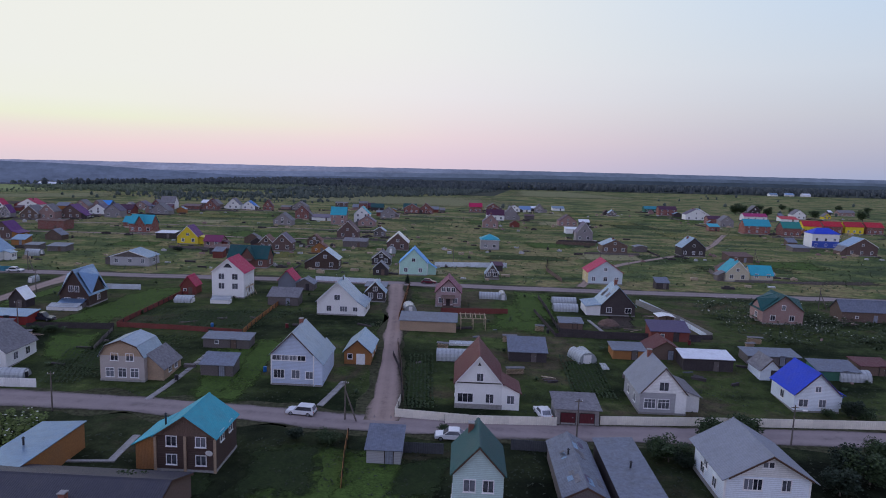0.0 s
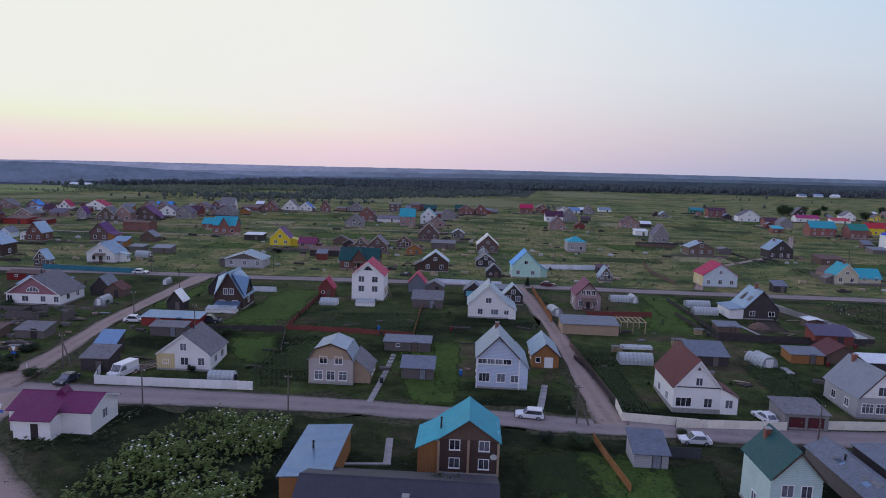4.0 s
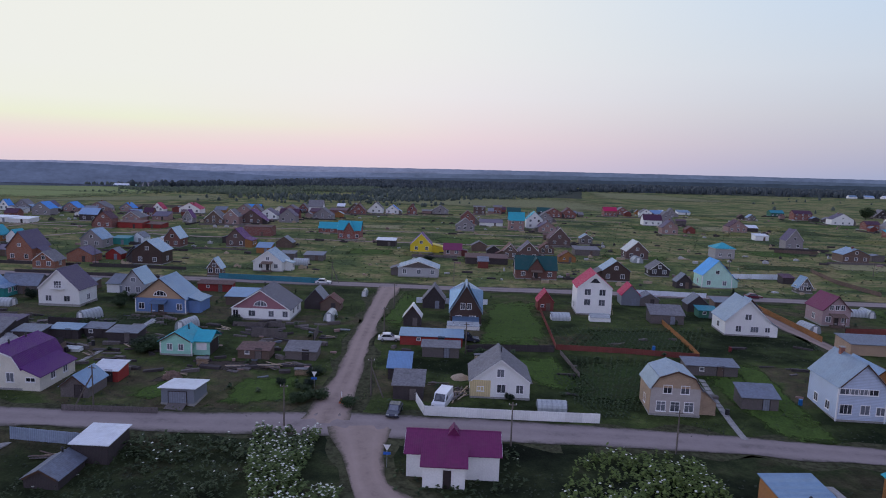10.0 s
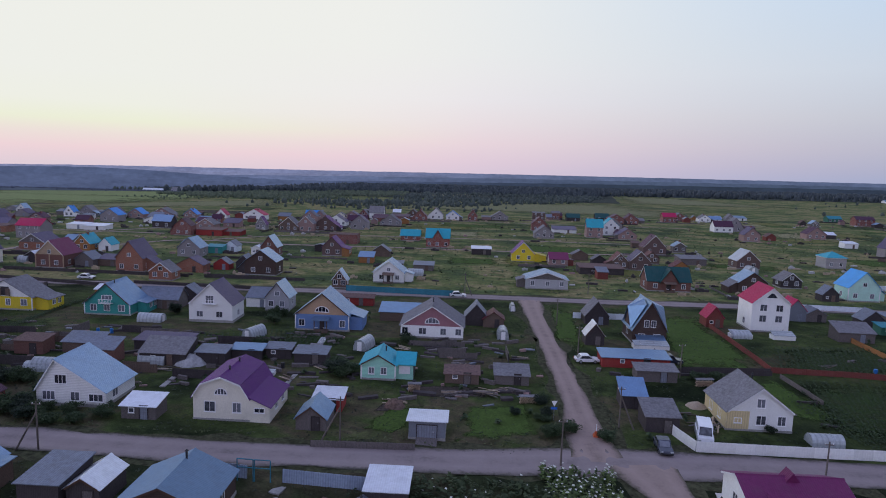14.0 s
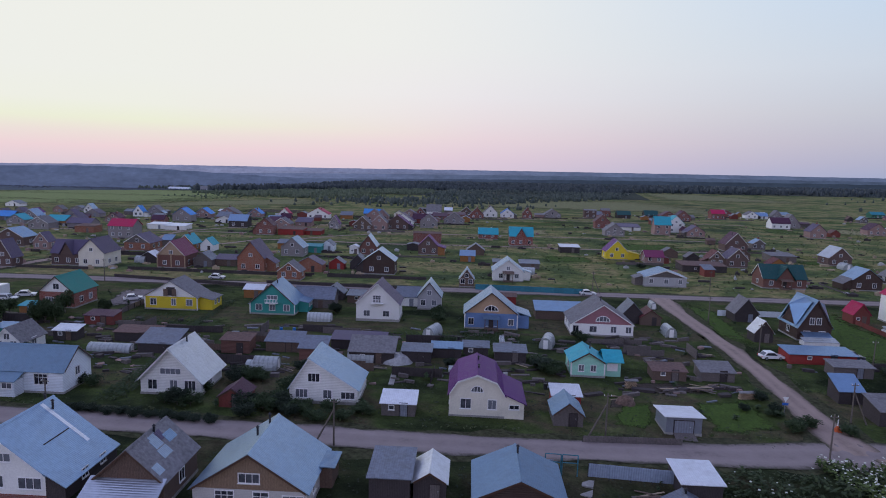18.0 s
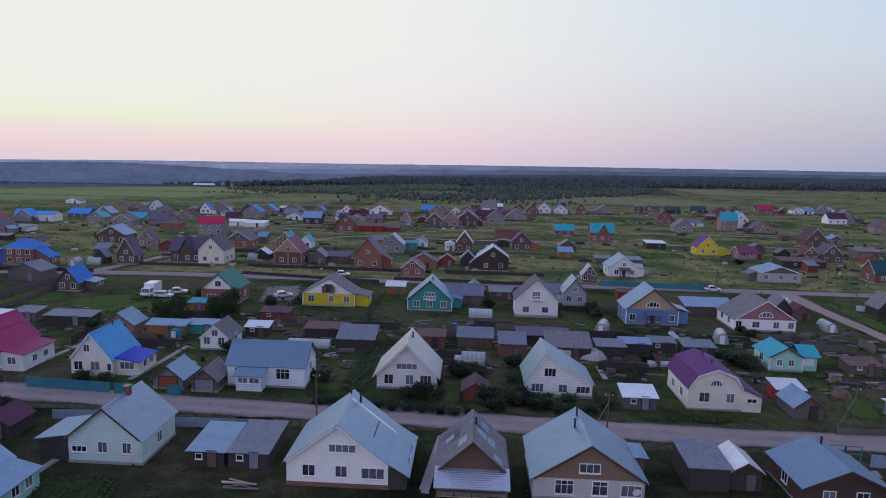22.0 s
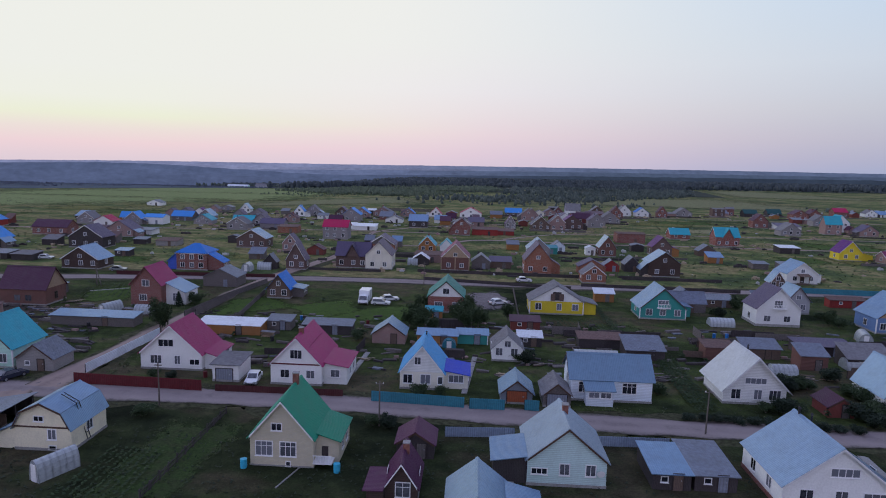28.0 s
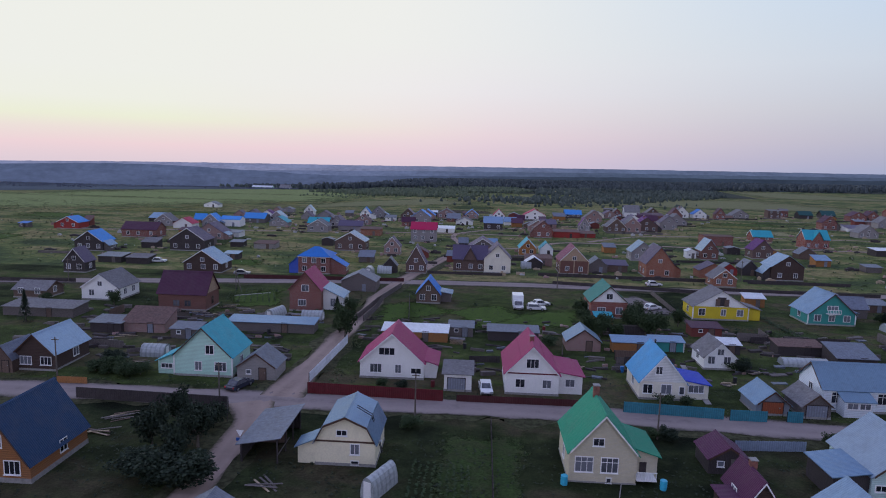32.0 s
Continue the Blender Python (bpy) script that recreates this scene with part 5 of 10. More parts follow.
house(-336.6, 134.2, 0, 8.0, 8.0, 2.7, 5.5, "g", "white", "slate")
house(-351.4, 133.5, 0, 7.1, 5.6, 1.8, 3.2, "s", "brownwood", "slate")
house(-340.0, 120.0, 0, 13.6, 4.8, 1.7, 2.0, "s", "greywood", "slate", name="shed")
house(-294.4, 116.2, 0, 15.5, 3.2, 1.7, 2.0, "s", "greywood", "bluesilver", name="shed")
house(-165.1, 92.5, 0, 9.3, 7.2, 2.2, 6.3, "g", "whitesiding", "silver", front=[(.18,.85,1.6,1.1),(.56,.85,1.1,1.1),(.86,.85,1.8,.9),(.36,3.1,1.5,1.1)], plinth=.4, right=[(.3,.9,1.2,1.0)], apex=-.42, label="white sided house with an uneven silver metal roof")
house(-186.5, 93.3, 0, 8.5, 7.2, 2.3, 6.7, "g", "whitesiding", "palesilver", front=[(.2,.8,1.2,1.3),(.55,.8,1.0,1.3),(.82,.8,1.5,1.3),(.5,3.0,2.8,.75)], chim=[(0.1,.6,.8,"pipe")], right=[(.15,.8,1.2,1.2),(.4,.8,1.2,1.2)], over=.7, label="white sided house with a ribbed pale grey roof")
house(-206.3, 91.9, 0, 11.0, 6.4, 3.2, 5.8, "s", "whiteblue", "bluegrey", front=[(.15,1.3,1.1,1.4),(.72,1.3,1.8,1.4)], bay=(3.6,1.8,-.17), baywin=True, right=[(.5,1.8,.9,1.1)], left=[(.5,1.8,.9,1.1)], label="long white house with a blue-grey metal roof")
house(-219.7, 106.6, 0, 4.9, 5.6, 2.1, 4.3, "g", "white", "slate")
house(-219.3, 89.6, 0, 4.2, 4.8, 1.6, 3.3, "g", "greymetal", "bluesilver", name="garage", front=[], doors=[(.5,2.6,1.8,"orangedoor")], label="gabled garage with an orange door beside the street")
house(-214.0, 89.1, 0, 3.6, 4.8, 1.8, 3.3, "g", "greywood", "slate", name="garage", front=[], doors=[(.5,2.6,1.8,"greydoor")], label="grey wooden garage with a rusty roof")
house(-232.4, 93.3, 0, 6.2, 7.2, 2.6, 6.4, "g", "cream", "azure", front=[(.18,.95,1.2,1.2),(.58,.95,1.3,1.2),(.92,.95,.6,1.0),(.4,3.7,.8,1.0)], gable="whitesiding", annex=[("r",3.4,.8,6,2.0,"cream","blue")], annexwin=[("r",.5,1.0,2.0,1.0)], chim=[(.05,.75,.6,"pipe")], label="cream house with a bright blue metal roof")
house(-250.2, 92.9, 0, 7.3, 9.4, 3.1, 6.9, "g", "white", "crimsonroof", front=[(.28,1.1,1.2,1.1),(.78,1.1,1.1,1.1),(.5,3.9,1.6,1.2)], band="maroonpaint", plinth=.3, annex=[("r",3.4,1.0,8,2.5,"white","crimsonroof")], annexwin=[("r",.5,1.1,1.2,1.0)], chim=[(0,.3,.5,"brick")], snow=True, label="white house with a crimson metal roof")
house(-270.1, 96.7, 0, 9.3, 7.2, 2.6, 6.8, "g", "white", "crimsonroof", front=[(.25,.95,1.6,1.2),(.6,.95,.8,1.2),(.88,.95,1.4,.8),(.42,3.6,2.2,1.0)], annex=[("r",1.8,1,7,2.0,"white","crimsonroof")], label="white brick house with a crimson-pink metal roof")
house(-297.0, 94.3, 0, 8.5, 7.2, 3.1, 7.2, "g", "mintpale", "turquoise", front=[(.42,.95,.9,1.2),(.8,.95,1.6,1.2),(.62,3.4,1.1,1.2)], right=[(.5,1,1.0,1.2)], annex=[("l",2.6,0.5,5,1.9,"mintpale","turquoise")], annexwin=[("l",.5,.9,1.6,.6)], label="pale mint house with a turquoise metal roof")
house(-289.1, 93.9, 0, 5.6, 4.7, 1.9, 3.9, "g", "brickgrey", "slate", name="shed")
house(-321.5, 93.6, 0, 6.0, 8.0, 2.6, 5.4, "g", "darklog", "silver", front=[(.28,.95,1.6,1.1),(.78,.95,1.5,1.1)], right=[(.6,1,1.2,1.2)], annex=[("l",3.0,1,7,1.8,"darklog","slate")], label="dark log house with a pale silver roof")
house(-271.4, 70.5, 0, 6.3, 6.4, 2.7, 5.4, "g", "palecream", "bluesilver", shape="gambrel", front=[(.66,1.35,.85,1.05),(.44,3.35,1.0,.5),(.66,.25,.7,.3)], right=[(.5,1.3,1.0,1.3)], band="brownpaint", ladder=True, annex=[("l",1.9,.2,2.4,1.8,"palecream","bluesilver")], label="pale cream house with a silver gambrel roof and roof ladder")
house(-245.1, 69.7, 0, 6.7, 7.2, 3.3, 7.2, "g", "creambrick", "green2", front=[(.22,1.2,1.7,1.5),(.6,1.2,1.6,1.5),(.42,4.0,1.0,.7),(.6,.15,.4,.4)], trim=True, plinth=.15, chim=[(0,.75,.9,"brick")], annex=[("r",2.4,1.2,7,2.5,"creambrick","green2")], balcony=False, verandah=True, barrels=True, label="cream brick house with a green metal roof")
house(-231.9, 64.0, 0, 3.1, 4.8, 1.7, 4.0, "g", "darklog", "maroon", front=[(.55,.6,1.3,1.4)], trim=True, chim=[(.1,.6,.7,"brick")], annex=[("l",1.6,-1,3,1.6,"darklog","maroon")], label="small dark log bathhouse with a maroon roof")
# the lean-to's dark wall stands for the shade under an open canopy
house(-215.7, 68.5, 0, 7.9, 7.4, 2.9, 6.2, "g", "mintwhite", "lightgrey", front=[(.47,1.3,.95,1.05),(.80,1.3,.95,1.05),(.15,1.3,1.5,.55)], plinth=.3, chim=[(0.05,.6,.7,"brick")], annex=[("l",3.4,.3,5.2,2.3,"darkwood","bluesilver")], dish=True, label="pale mint house with a light grey roof and lean-to")
house(-205.1, 68.9, 0, 3.8, 6.2, 1.7, 2.0, "s", "darkwood", "bluesilver", name="shed")
house(-200.7, 69.0, 0, 4.2, 7.0, 1.7, 2.0, "s", "darkwood", "slate", name="shed")
# added lean-to: its dark wall imitates the shaded recess under the long roof
house(-190.6, 66.1, 0, 10.2, 8.8, 2.7, 6.6, "g", "white", "silver", front=[(.22,1.15,1.25,1.15),(.54,1.15,1.1,1.15),(.85,1.1,2.2,1.05),(.55,3.75,2.6,.75)], plinth=.45, plinthmat="redbrick", chim=[(.2,.85,.9,"pipe"),(-.02,.9,.7,"pipe")], annex=[("r",1.9,0.02,8.75,1.5,"darkwood","silver")], roofstrip=True, label="large white sided house with a silver metal roof")
house(-177.2, 65.7, 0, 6.7, 7.2, 2.7, 5.7, "g", "brownwood", "slate", front=[], roofpatch=("bluesilver","slatepurple","lightgrey","slatepurple"), gable="brownplank", porchwide=True, chim=[(.1,.6,.7,"pipe")], label="old plank house with a patched slate roof and porch")
house(4.6, 58.7, -2, 5.1, 6.4, 5.5, 8.3, "g", "mintwhite", "green3", front=[(.33,3.5,1.1,1.2),(.7,3.5,1.0,1.2),(.33,.9,1.1,1.2),(.7,.9,1.0,1.2)], trim=False, chim=[(-.3,.85,.7,"brick")], plinth=.3, label="tall pale mint house with a dark green metal roof")
house(36.0, 63.1, -2, 9.0, 8.8, 3.8, 6.4, "g", "whiteblue", "grey", front=[(.27,2.3,.95,1.25),(.38,2.3,.95,1.25),(.72,2.3,.95,1.25),(.45,4.9,.5,.6),(.52,4.9,.5,.6)], corner="white", gable="whitesiding", left=[(.4,2.0,1.0,1.2)], plinth=.5, over=.7, label="white and pale blue house with a broad grey roof")
house(-165.8, 65.8, 0, 10.8, 8.8, 2.3, 5.8, "g", "whitebrick", "silver", front=[(.28,.7,1.7,1.35),(.60,.7,1.4,1.35),(.88,.7,1.9,1.1),(.5,3.0,1.9,.85)], gable="goldplank", chim=[(-.05,.8,1.0,"pipe"),(-.15,.55,.9,"pipe")], dish=True, annex=[("r",1.3,5,8,2.2,"brownplank","bluesilver")], label="white brick house with a brown plank gable and silver roof")
house(-153.1, 68.8, 0, 4.0, 5.5, 2.4, 2.7, "s", "darkwood", "slate", name="shed", flat=2.5, rise=.45, front=[], label="dark plank shed with a low sheet roof")
house(-149.2, 69.4, 0, 3.2, 4.7, 2.0, 3.0, "g", "darkwood", "whitesilver", name="shed")
house(-140.6, 66.9, 0, 8.4, 7.2, 2.4, 4.3, "g", "darklog", "bluegrey", front=[(.3,.9,1.1,1.1),(.68,.9,1.1,1.1)], chim=[(.02,.75,.8,"pipe")], label="dark log house with a wide silver roof")
house(-121.2, 73.7, 0, 4.2, 4.6, 2.2, 2.5, "s", "darkwood", "white", name="shed", flat=2.2, rise=.3, front=[], label="dark plank shed with a low white sheet roof")
house(-123.4, 68.6, 0, 3.7, 4.7, 1.5, 2.5, "g", "darkwood", "bluesilver", name="shed", front=[], chim=[(0, .8, .5, "pipe")], label="dark plank shed with a blue-grey gable roof")
house(-231.4, 72.9, 0, 4.1, 3.9, 1.7, 3.0, "g", "darkwood", "maroon", name="shed")
house(-224.8, 57.4, 0, 5.1, 6.4, 2.8, 4.8, "g", "mint", "silver", front=[(.3,1.0,1.1,1.1),(.7,1.0,1.1,1.1)], annex=[("r",3.0,1,6,2.0,"mint","bluesilver")], label="mint house with a bright silver roof and side wing")
house(-304.0, 63.8, 0, 7.2, 8.8, 2.0, 7.1, "g", "orangelog", "darkblue", front=[(.3,.9,1.4,1.3),(.75,.9,1.5,1.3),(.55,3.6,1.0,1.1)], right=[(.55,1.1,1.0,1.2)], plinthmat="concrete", plinth=.5, label="orange log house with a dark blue metal roof")
def open_shed(x, y, w, d, lo, hi):
    """A lean-to on posts, boarded along its low side and its back, open towards the garden."""
    top = base("shed", at(x, y), "open dark shed with a slanted silver roof", "shed", "sheds and garages")
    part("roof", Shape().prism([(-w / 2 - .4, -.4, lo), (w / 2 + .4, -.4, hi), (w / 2 + .4, -.4, hi + .08), (-w / 2 - .4, -.4, lo + .08)], (0, d + .8, 0)), "shedgrey", top, "worn sheet roof")
    part("side_wall", Shape().box(-w / 2, -w / 2 + .06, 0, d, -.2, lo), "darkwood", top)
    part("back_wall", Shape().prism([(-w / 2, d, -.2), (w / 2, d, -.2), (w / 2, d, hi - .1), (-w / 2, d, lo - .05)], (0, .06, 0)), "darkwood", top)
    part("partition", Shape().box(-w / 2, w / 2 - .5, d * .55, d * .55 + .05, -.2, lo - .1), "brownwood", top)
    for k in range(4):
        for sx, h in ((w / 2 - .1, hi - .05), (-w / 2 + .12, lo)):
            py = .08 + (d - .2) * k / 3
            part("post", Shape().box(sx - .07, sx + .07, py - .07, py + .07, -.2, h), "darkwood", top)
    part("beam", Shape().box(w / 2 - .17, w / 2 - .03, 0, d, hi - .25, hi - .08), "darkwood", top)
    part("rail", Shape().box(w / 2 - .12, w / 2 - .06, 0, d * .5, .8, .95), "greywood", top)


open_shed(-280.4, 70.2, 4.0, 8.6, 2.0, 2.9)
house(-280.4, 54.6, 0, 4.4, 4.6, 1.9, 3.2, "g", "greywood", "bluesilver", name="shed", chim=[(.1, .4, .6, "pipe")])
house(-154.6, 89.6, 0, 4.4, 3.1, 1.7, 2.3, "s", "greywood", "white", name="shed")
house(-176.7, 89.9, 0, 3.5, 3.9, 1.5, 2.6, "g", "redwood", "maroondark", name="shed")
house(-184.3, 111.4, 0, 4.8, 3.1, 2.2, 2.5, "s", "redlog", "rustyflat", name="shed")
house(-176.7, 113.0, 0, 6.0, 3.1, 1.8, 2.7, "s", "brownwood", "silver", name="shed")
house(-170.6, 108.4, 0, 4.3, 3.1, 2.4, 3.5, "s", "redlog", "bluesilver", name="shed")
house(-196.9, 109.8, 0, 6.3, 4.7, 1.7, 2.9, "s", "darkwood", "silver", name="shed")
house(-154.0, 110.5, 0, 4.7, 3.1, 1.9, 2.3, "s", "darkwood", "silver", name="shed")
house(-149.2, 113.3, 0, 5.0, 2.3, 1.7, 2.0, "s", "darkwood", "bluesilver", name="shed")
house(-144.3, 114.5, 0, 4.2, 2.3, 1.7, 2.0, "s", "darkwood", "silver", name="shed")
house(-138.6, 112.8, 0, 5.2, 3.1, 1.7, 2.0, "s", "darkwood", "silver", name="shed")
house(-239.8, 113.0, 0, 5.7, 4.7, 1.7, 3.7, "g", "brickpink", "bluesilver", name="shed")
house(-268.5, 114.5, 0, 11.3, 3.9, 1.7, 2.1, "s", "orangewood", "white", name="shed")
house(-251.4, 116.8, 0, 8.8, 3.1, 1.7, 2.0, "s", "darkwood", "bluesilver", name="shed")
house(-231.4, 113.4, 0, 6.9, 2.3, 1.7, 2.2, "s", "orangewood", "bluesilver", name="shed")
house(-225.4, 114.6, 0, 5.4, 2.3, 1.7, 2.0, "s", "teal", "bluesilver", name="shed")
house(-215.4, 114.5, 0, 4.1, 2.3, 1.7, 2.2, "s", "darkwood", "white", name="shed")
house(-215.4, 124.5, 0, 5.5, 3.1, 1.7, 2.0, "s", "redwood", "maroondark", name="shed")
house(-203.2, 115.0, 0, 7.4, 3.1, 1.7, 2.0, "s", "darkwood", "rustyflat", name="shed")
house(-233.1, 129.9, 0, 3.3, 2.3, 1.7, 2.0, "s", "orangewood", "turquoise", name="shed")
house(-195.2, 151.5, 0, 4.4, 2.3, 2.0, 2.7, "s", "orangewood", "white", name="shed")
house(-176.8, 152.5, 0, 4.7, 3.9, 1.7, 3.4, "g", "darkwood", "bluesilver", name="shed")
house(-169.7, 150.5, 0, 7.0, 3.9, 1.7, 2.2, "s", "brownwood", "slate", name="shed")
house(-126.2, 142.0, 0, 10.4, 4.7, 1.9, 2.9, "s", "brownwood", "bluesilver", name="shed")
house(-85.8, 146.3, 0, 5.0, 4.7, 1.9, 5.0, "g", "darkwood", "slate", name="shed")
house(-89.4, 130.4, 0, 3.5, 3.1, 1.9, 4.1, "g", "darkwood", "whitesilver", name="shed")
house(-38.8, 157.4, -2, 4.4, 4.7, 2.5, 4.9, "g", "greymetal", "crimson", name="shed")
house(-34.3, 157.5, -2, 4.6, 3.9, 1.7, 3.0, "g", "greywood", "bluesilver", name="shed")
house(-35.5, 140.4, -2, 7.0, 3.9, 2.0, 3.3, "s", "greywood", "slate", name="shed")
house(-24.3, 153.0, -2, 4.8, 3.9, 1.9, 3.9, "g", "darkwood", "silver", name="shed")
house(-16.1, 157.1, -2, 5.2, 3.9, 1.7, 2.0, "s", "brownwood", "bluesilver", name="shed")
house(-24.1, 147.5, -2, 4.1, 3.1, 1.7, 2.0, "s", "greenwood", "teal", name="shed")
house(16.3, 108.1, -2, 6.7, 4.7, 1.8, 3.2, "s", "darkwood", "silver", name="shed")
house(35.2, 110.7, -2, 5.9, 3.9, 1.7, 2.0, "s", "orangewood", "silver", name="shed")
house(42.0, 111.2, -2, 5.9, 5.5, 1.7, 3.4, "g", "brownwood", "brown", name="shed")
house(48.0, 106.7, -2, 8.7, 3.9, 2.2, 2.7, "s", "darkwood", "white", name="shed")
house(46.4, 121.3, -2, 7.6, 3.9, 2.0, 3.2, "s", "redwood", "slatepurple", name="shed")
house(50.3, 134.5, -2, 3.4, 3.1, 1.7, 2.0, "g", "brownwood", "whitesilver", name="shed")
house(27.7, 126.4, -2, 4.7, 3.1, 1.7, 2.0, "s", "brownwood", "bluesilver", name="shed")
house(61.4, 110.1, -2, 9.4, 3.9, 1.7, 2.0, "s", "greywood", "silver", name="shed")
house(69.6, 104.3, -2, 7.1, 3.9, 1.7, 2.5, "s", "greenwood", "silver", name="shed")
house(78.1, 107.0, -2, 5.7, 3.9, 1.7, 2.0, "s", "brownwood", "brown", name="shed")
house(100.3, 142.8, -2, 12.0, 4.7, 2.5, 4.8, "s", "brownwood", "bluesilver", name="shed")
house(77.9, 138.1, -2, 9.0, 6.4, 3.1, 6.6, "g", "brickpink", "greendark", front=[(.25,.9,1.0,1.1),(.72,.9,1.0,1.1),(.5,3.4,.8,.9)], cross=True, label="pinkish brick house with a dark green cross roof")
house(57.4, 103.5, -2, 3.6, 4.7, 1.8, 3.7, "g", "whiteblue", "slate", name="shed")
house(-5.9, 70.7, -2, 4.1, 3.9, 1.8, 3.1, "s", "greysiding", "slate", name="shed")
house(-114.0, 107.9, 0, 5.2, 3.1, 1.5, 1.9, "s", "brownwood", "rustyflat", name="shed")
house(-161.2, 109.3, 0, 7.3, 3.9, 1.9, 3.4, "s", "darkwood", "slate", name="shed")
house(-159.3, 149.2, 0, 5.3, 3.9, 2.1, 3.6, "s", "white", "silver", name="shed")
house(-138.8, 154.8, 0, 8.3, 2.3, 1.8, 2.2, "s", "red", "rustyflat", name="shed")
house(-111.4, 141.1, 0, 4.7, 4.7, 1.8, 4.4, "g", "darkwood", "silver", name="shed")
house(-107.9, 140.1, 0, 4.2, 3.9, 1.7, 3.2, "g", "brownwood", "brown", name="shed")
house(-179.2, 144.2, 0, 8.6, 4.7, 2.1, 4.2, "s", "greywood", "bluesilver", name="shed")
house(-322.2, 112.2, 0, 5.5, 3.9, 1.7, 2.0, "s", "darkwood", "slate", name="shed")
house(-315.9, 113.1, 0, 7.5, 4.7, 1.7, 3.4, "s", "brickpink", "rustyflat", name="shed")
house(-307.5, 110.6, 0, 4.7, 3.1, 1.7, 2.0, "s", "greywood", "bluesilver", name="shed")
house(-325.4, 92.3, 0, 3.0, 5.5, 2.0, 3.9, "g", "brownwood", "slate", name="shed")
house(-260.4, 93.0, 0, 3.8, 4.8, 2.2, 2.6, "s", "white", "slate", name="garage", flat=2.5, rise=.3, front=[], doors=[(.45,2.4,1.9,"greydoor")], label="white block garage with a flat slate roof")
house(-260.6, 118.2, 0, 4.3, 3.1, 1.7, 2.1, "s", "greywood", "slate", name="shed")
house(-164.6, 115.8, 0, 9.2, 3.9, 1.7, 2.1, "s", "darkwood", "slatepurple", name="shed")

# ---- houses beyond the far street ----
house(-143.4, 230.8, 0, 6.0, 4.5, 1.9, 4.0, "g", "brownwood", "slate", name="shed")
house(-179.5, 303.2, 0, 10.2, 7.0, 3.2, 6.9, "g", "brownlog", "purple")
house(-179.4, 327.6, 0, 10.3, 7.0, 2.2, 5.6, "g", "white", "slatepurple")
house(-125.1, 260.0, 0, 9.2, 6.9, 3.9, 7.3, "s", "redbrickw", "turquoise", fgable=.45)
house(-137.6, 278.7, 0, 8.1, 6.1, 2.2, 4.6, "s", "redbrickw", "turquoise")
house(-153.9, 341.6, 0, 10.8, 7.0, 2.0, 5.9, "g", "greybrick", "slate")
house(-170.2, 334.9, 0, 9.8, 7.0, 2.7, 5.1, "s", "redwood", "maroondark")
house(-94.0, 231.7, 0, 7.8, 5.9, 2.9, 6.9, "g", "yellow", "purple", annex=[("r",4.2,1,5,1.9,"yellow","yellow")], label="bright yellow house with a dark purple roof and low wing")
house(-82.6, 225.5, 0, 6.2, 6.0, 2.3, 4.2, "s", "brickpink", "plum", annex=[("r", 2.0, 1, 4, 1.8, "redwood", "maroondark")], label="low pinkish brick house with a mauve roof")
house(-91.8, 183.4, 0, 11.4, 7.0, 2.7, 4.6, "g", "greysiding", "bluesilver", annex=[("l", 2.2, 1.5, 5, 2.0, "greywood", "slate")], gable="greywood", label="grey sided house with a broad blue-silver roof")
house(-108.2, 244.9, 0, 7.2, 5.4, 2.2, 2.6, "s", "darkwood", "white", name="shed")
house(-58.0, 187.0, 0, 11.8, 7.0, 2.9, 6.4, "s", "redlog", "greendark", fgable=.42, porch=True, trim=True, label="red-brown log house with a dark green roof and porch")
house(-77.7, 306.7, 0, 9.0, 6.8, 2.5, 6.0, "g", "greybrick", "slate")
house(-76.1, 342.3, 0, 7.6, 5.7, 3.9, 7.3, "g", "redbrick", "maroondark")
house(-39.4, 264.2, 0, 8.9, 6.7, 3.0, 7.6, "g", "brownlog", "maroondark")
house(-41.9, 330.6, 0, 8.3, 6.3, 4.8, 8.7, "g", "white", "turquoise")
house(-37.4, 314.8, 0, 8.6, 6.5, 2.4, 5.3, "g", "brickpink", "slatepurple")
house(-56.4, 222.1, 0, 6.8, 5.6, 3.2, 6.4, "g", "brownlog", "slatepurple", trim=True)
house(-62.6, 223.6, 0, 5.2, 4.8, 2.8, 5.4, "g", "brownwood", "brown", trim=True)
house(-48.1, 237.9, 0, 5.5, 4.1, 2.2, 4.4, "g", "brownwood", "brown")
house(-16.0, 234.3, 0, 8.0, 7.0, 3.0, 6.6, "g", "brownlog", "palesilver")
house(-34.8, 188.3, 0, 8.0, 6.0, 3.2, 6.1, "g", "darklog", "silver")
house(-17.3, 182.0, 0, 4.4, 3.3, 1.9, 4.0, "g", "darkwood", "silver", name="shed")
house(-18.8, 199.4, 0, 6.0, 5.0, 2.3, 4.6, "g", "darkwood", "slate")
house(-7.7, 183.8, 0, 8.2, 6.6, 3.8, 7.9, "g", "mintpale", "skyblue", annex=[("r", 2.6, 2, 4, 2.0, "mintpale", "skyblue")], label="pale mint house with a bright sky-blue metal roof")
house(-26.7, 272.8, 0, 5.2, 3.9, 2.7, 4.4, "g", "greywood", "bluesilver")
house(-32.9, 239.4, 0, 9.1, 6.8, 2.2, 2.7, "s", "greywood", "slate", name="shed")
house(-31.4, 368.3, 0, 8.5, 6.4, 3.0, 6.3, "g", "greybrick", "slate")
house(-227.2, 344.8, 0, 11.6, 7.0, 2.8, 5.9, "g", "white", "crimson")
house(-202.5, 373.9, 0, 9.4, 7.0, 2.0, 4.4, "s", "greywood", "bluebright")
house(-132.8, 399.8, 0, 8.4, 6.3, 3.1, 7.0, "g", "white", "slate")
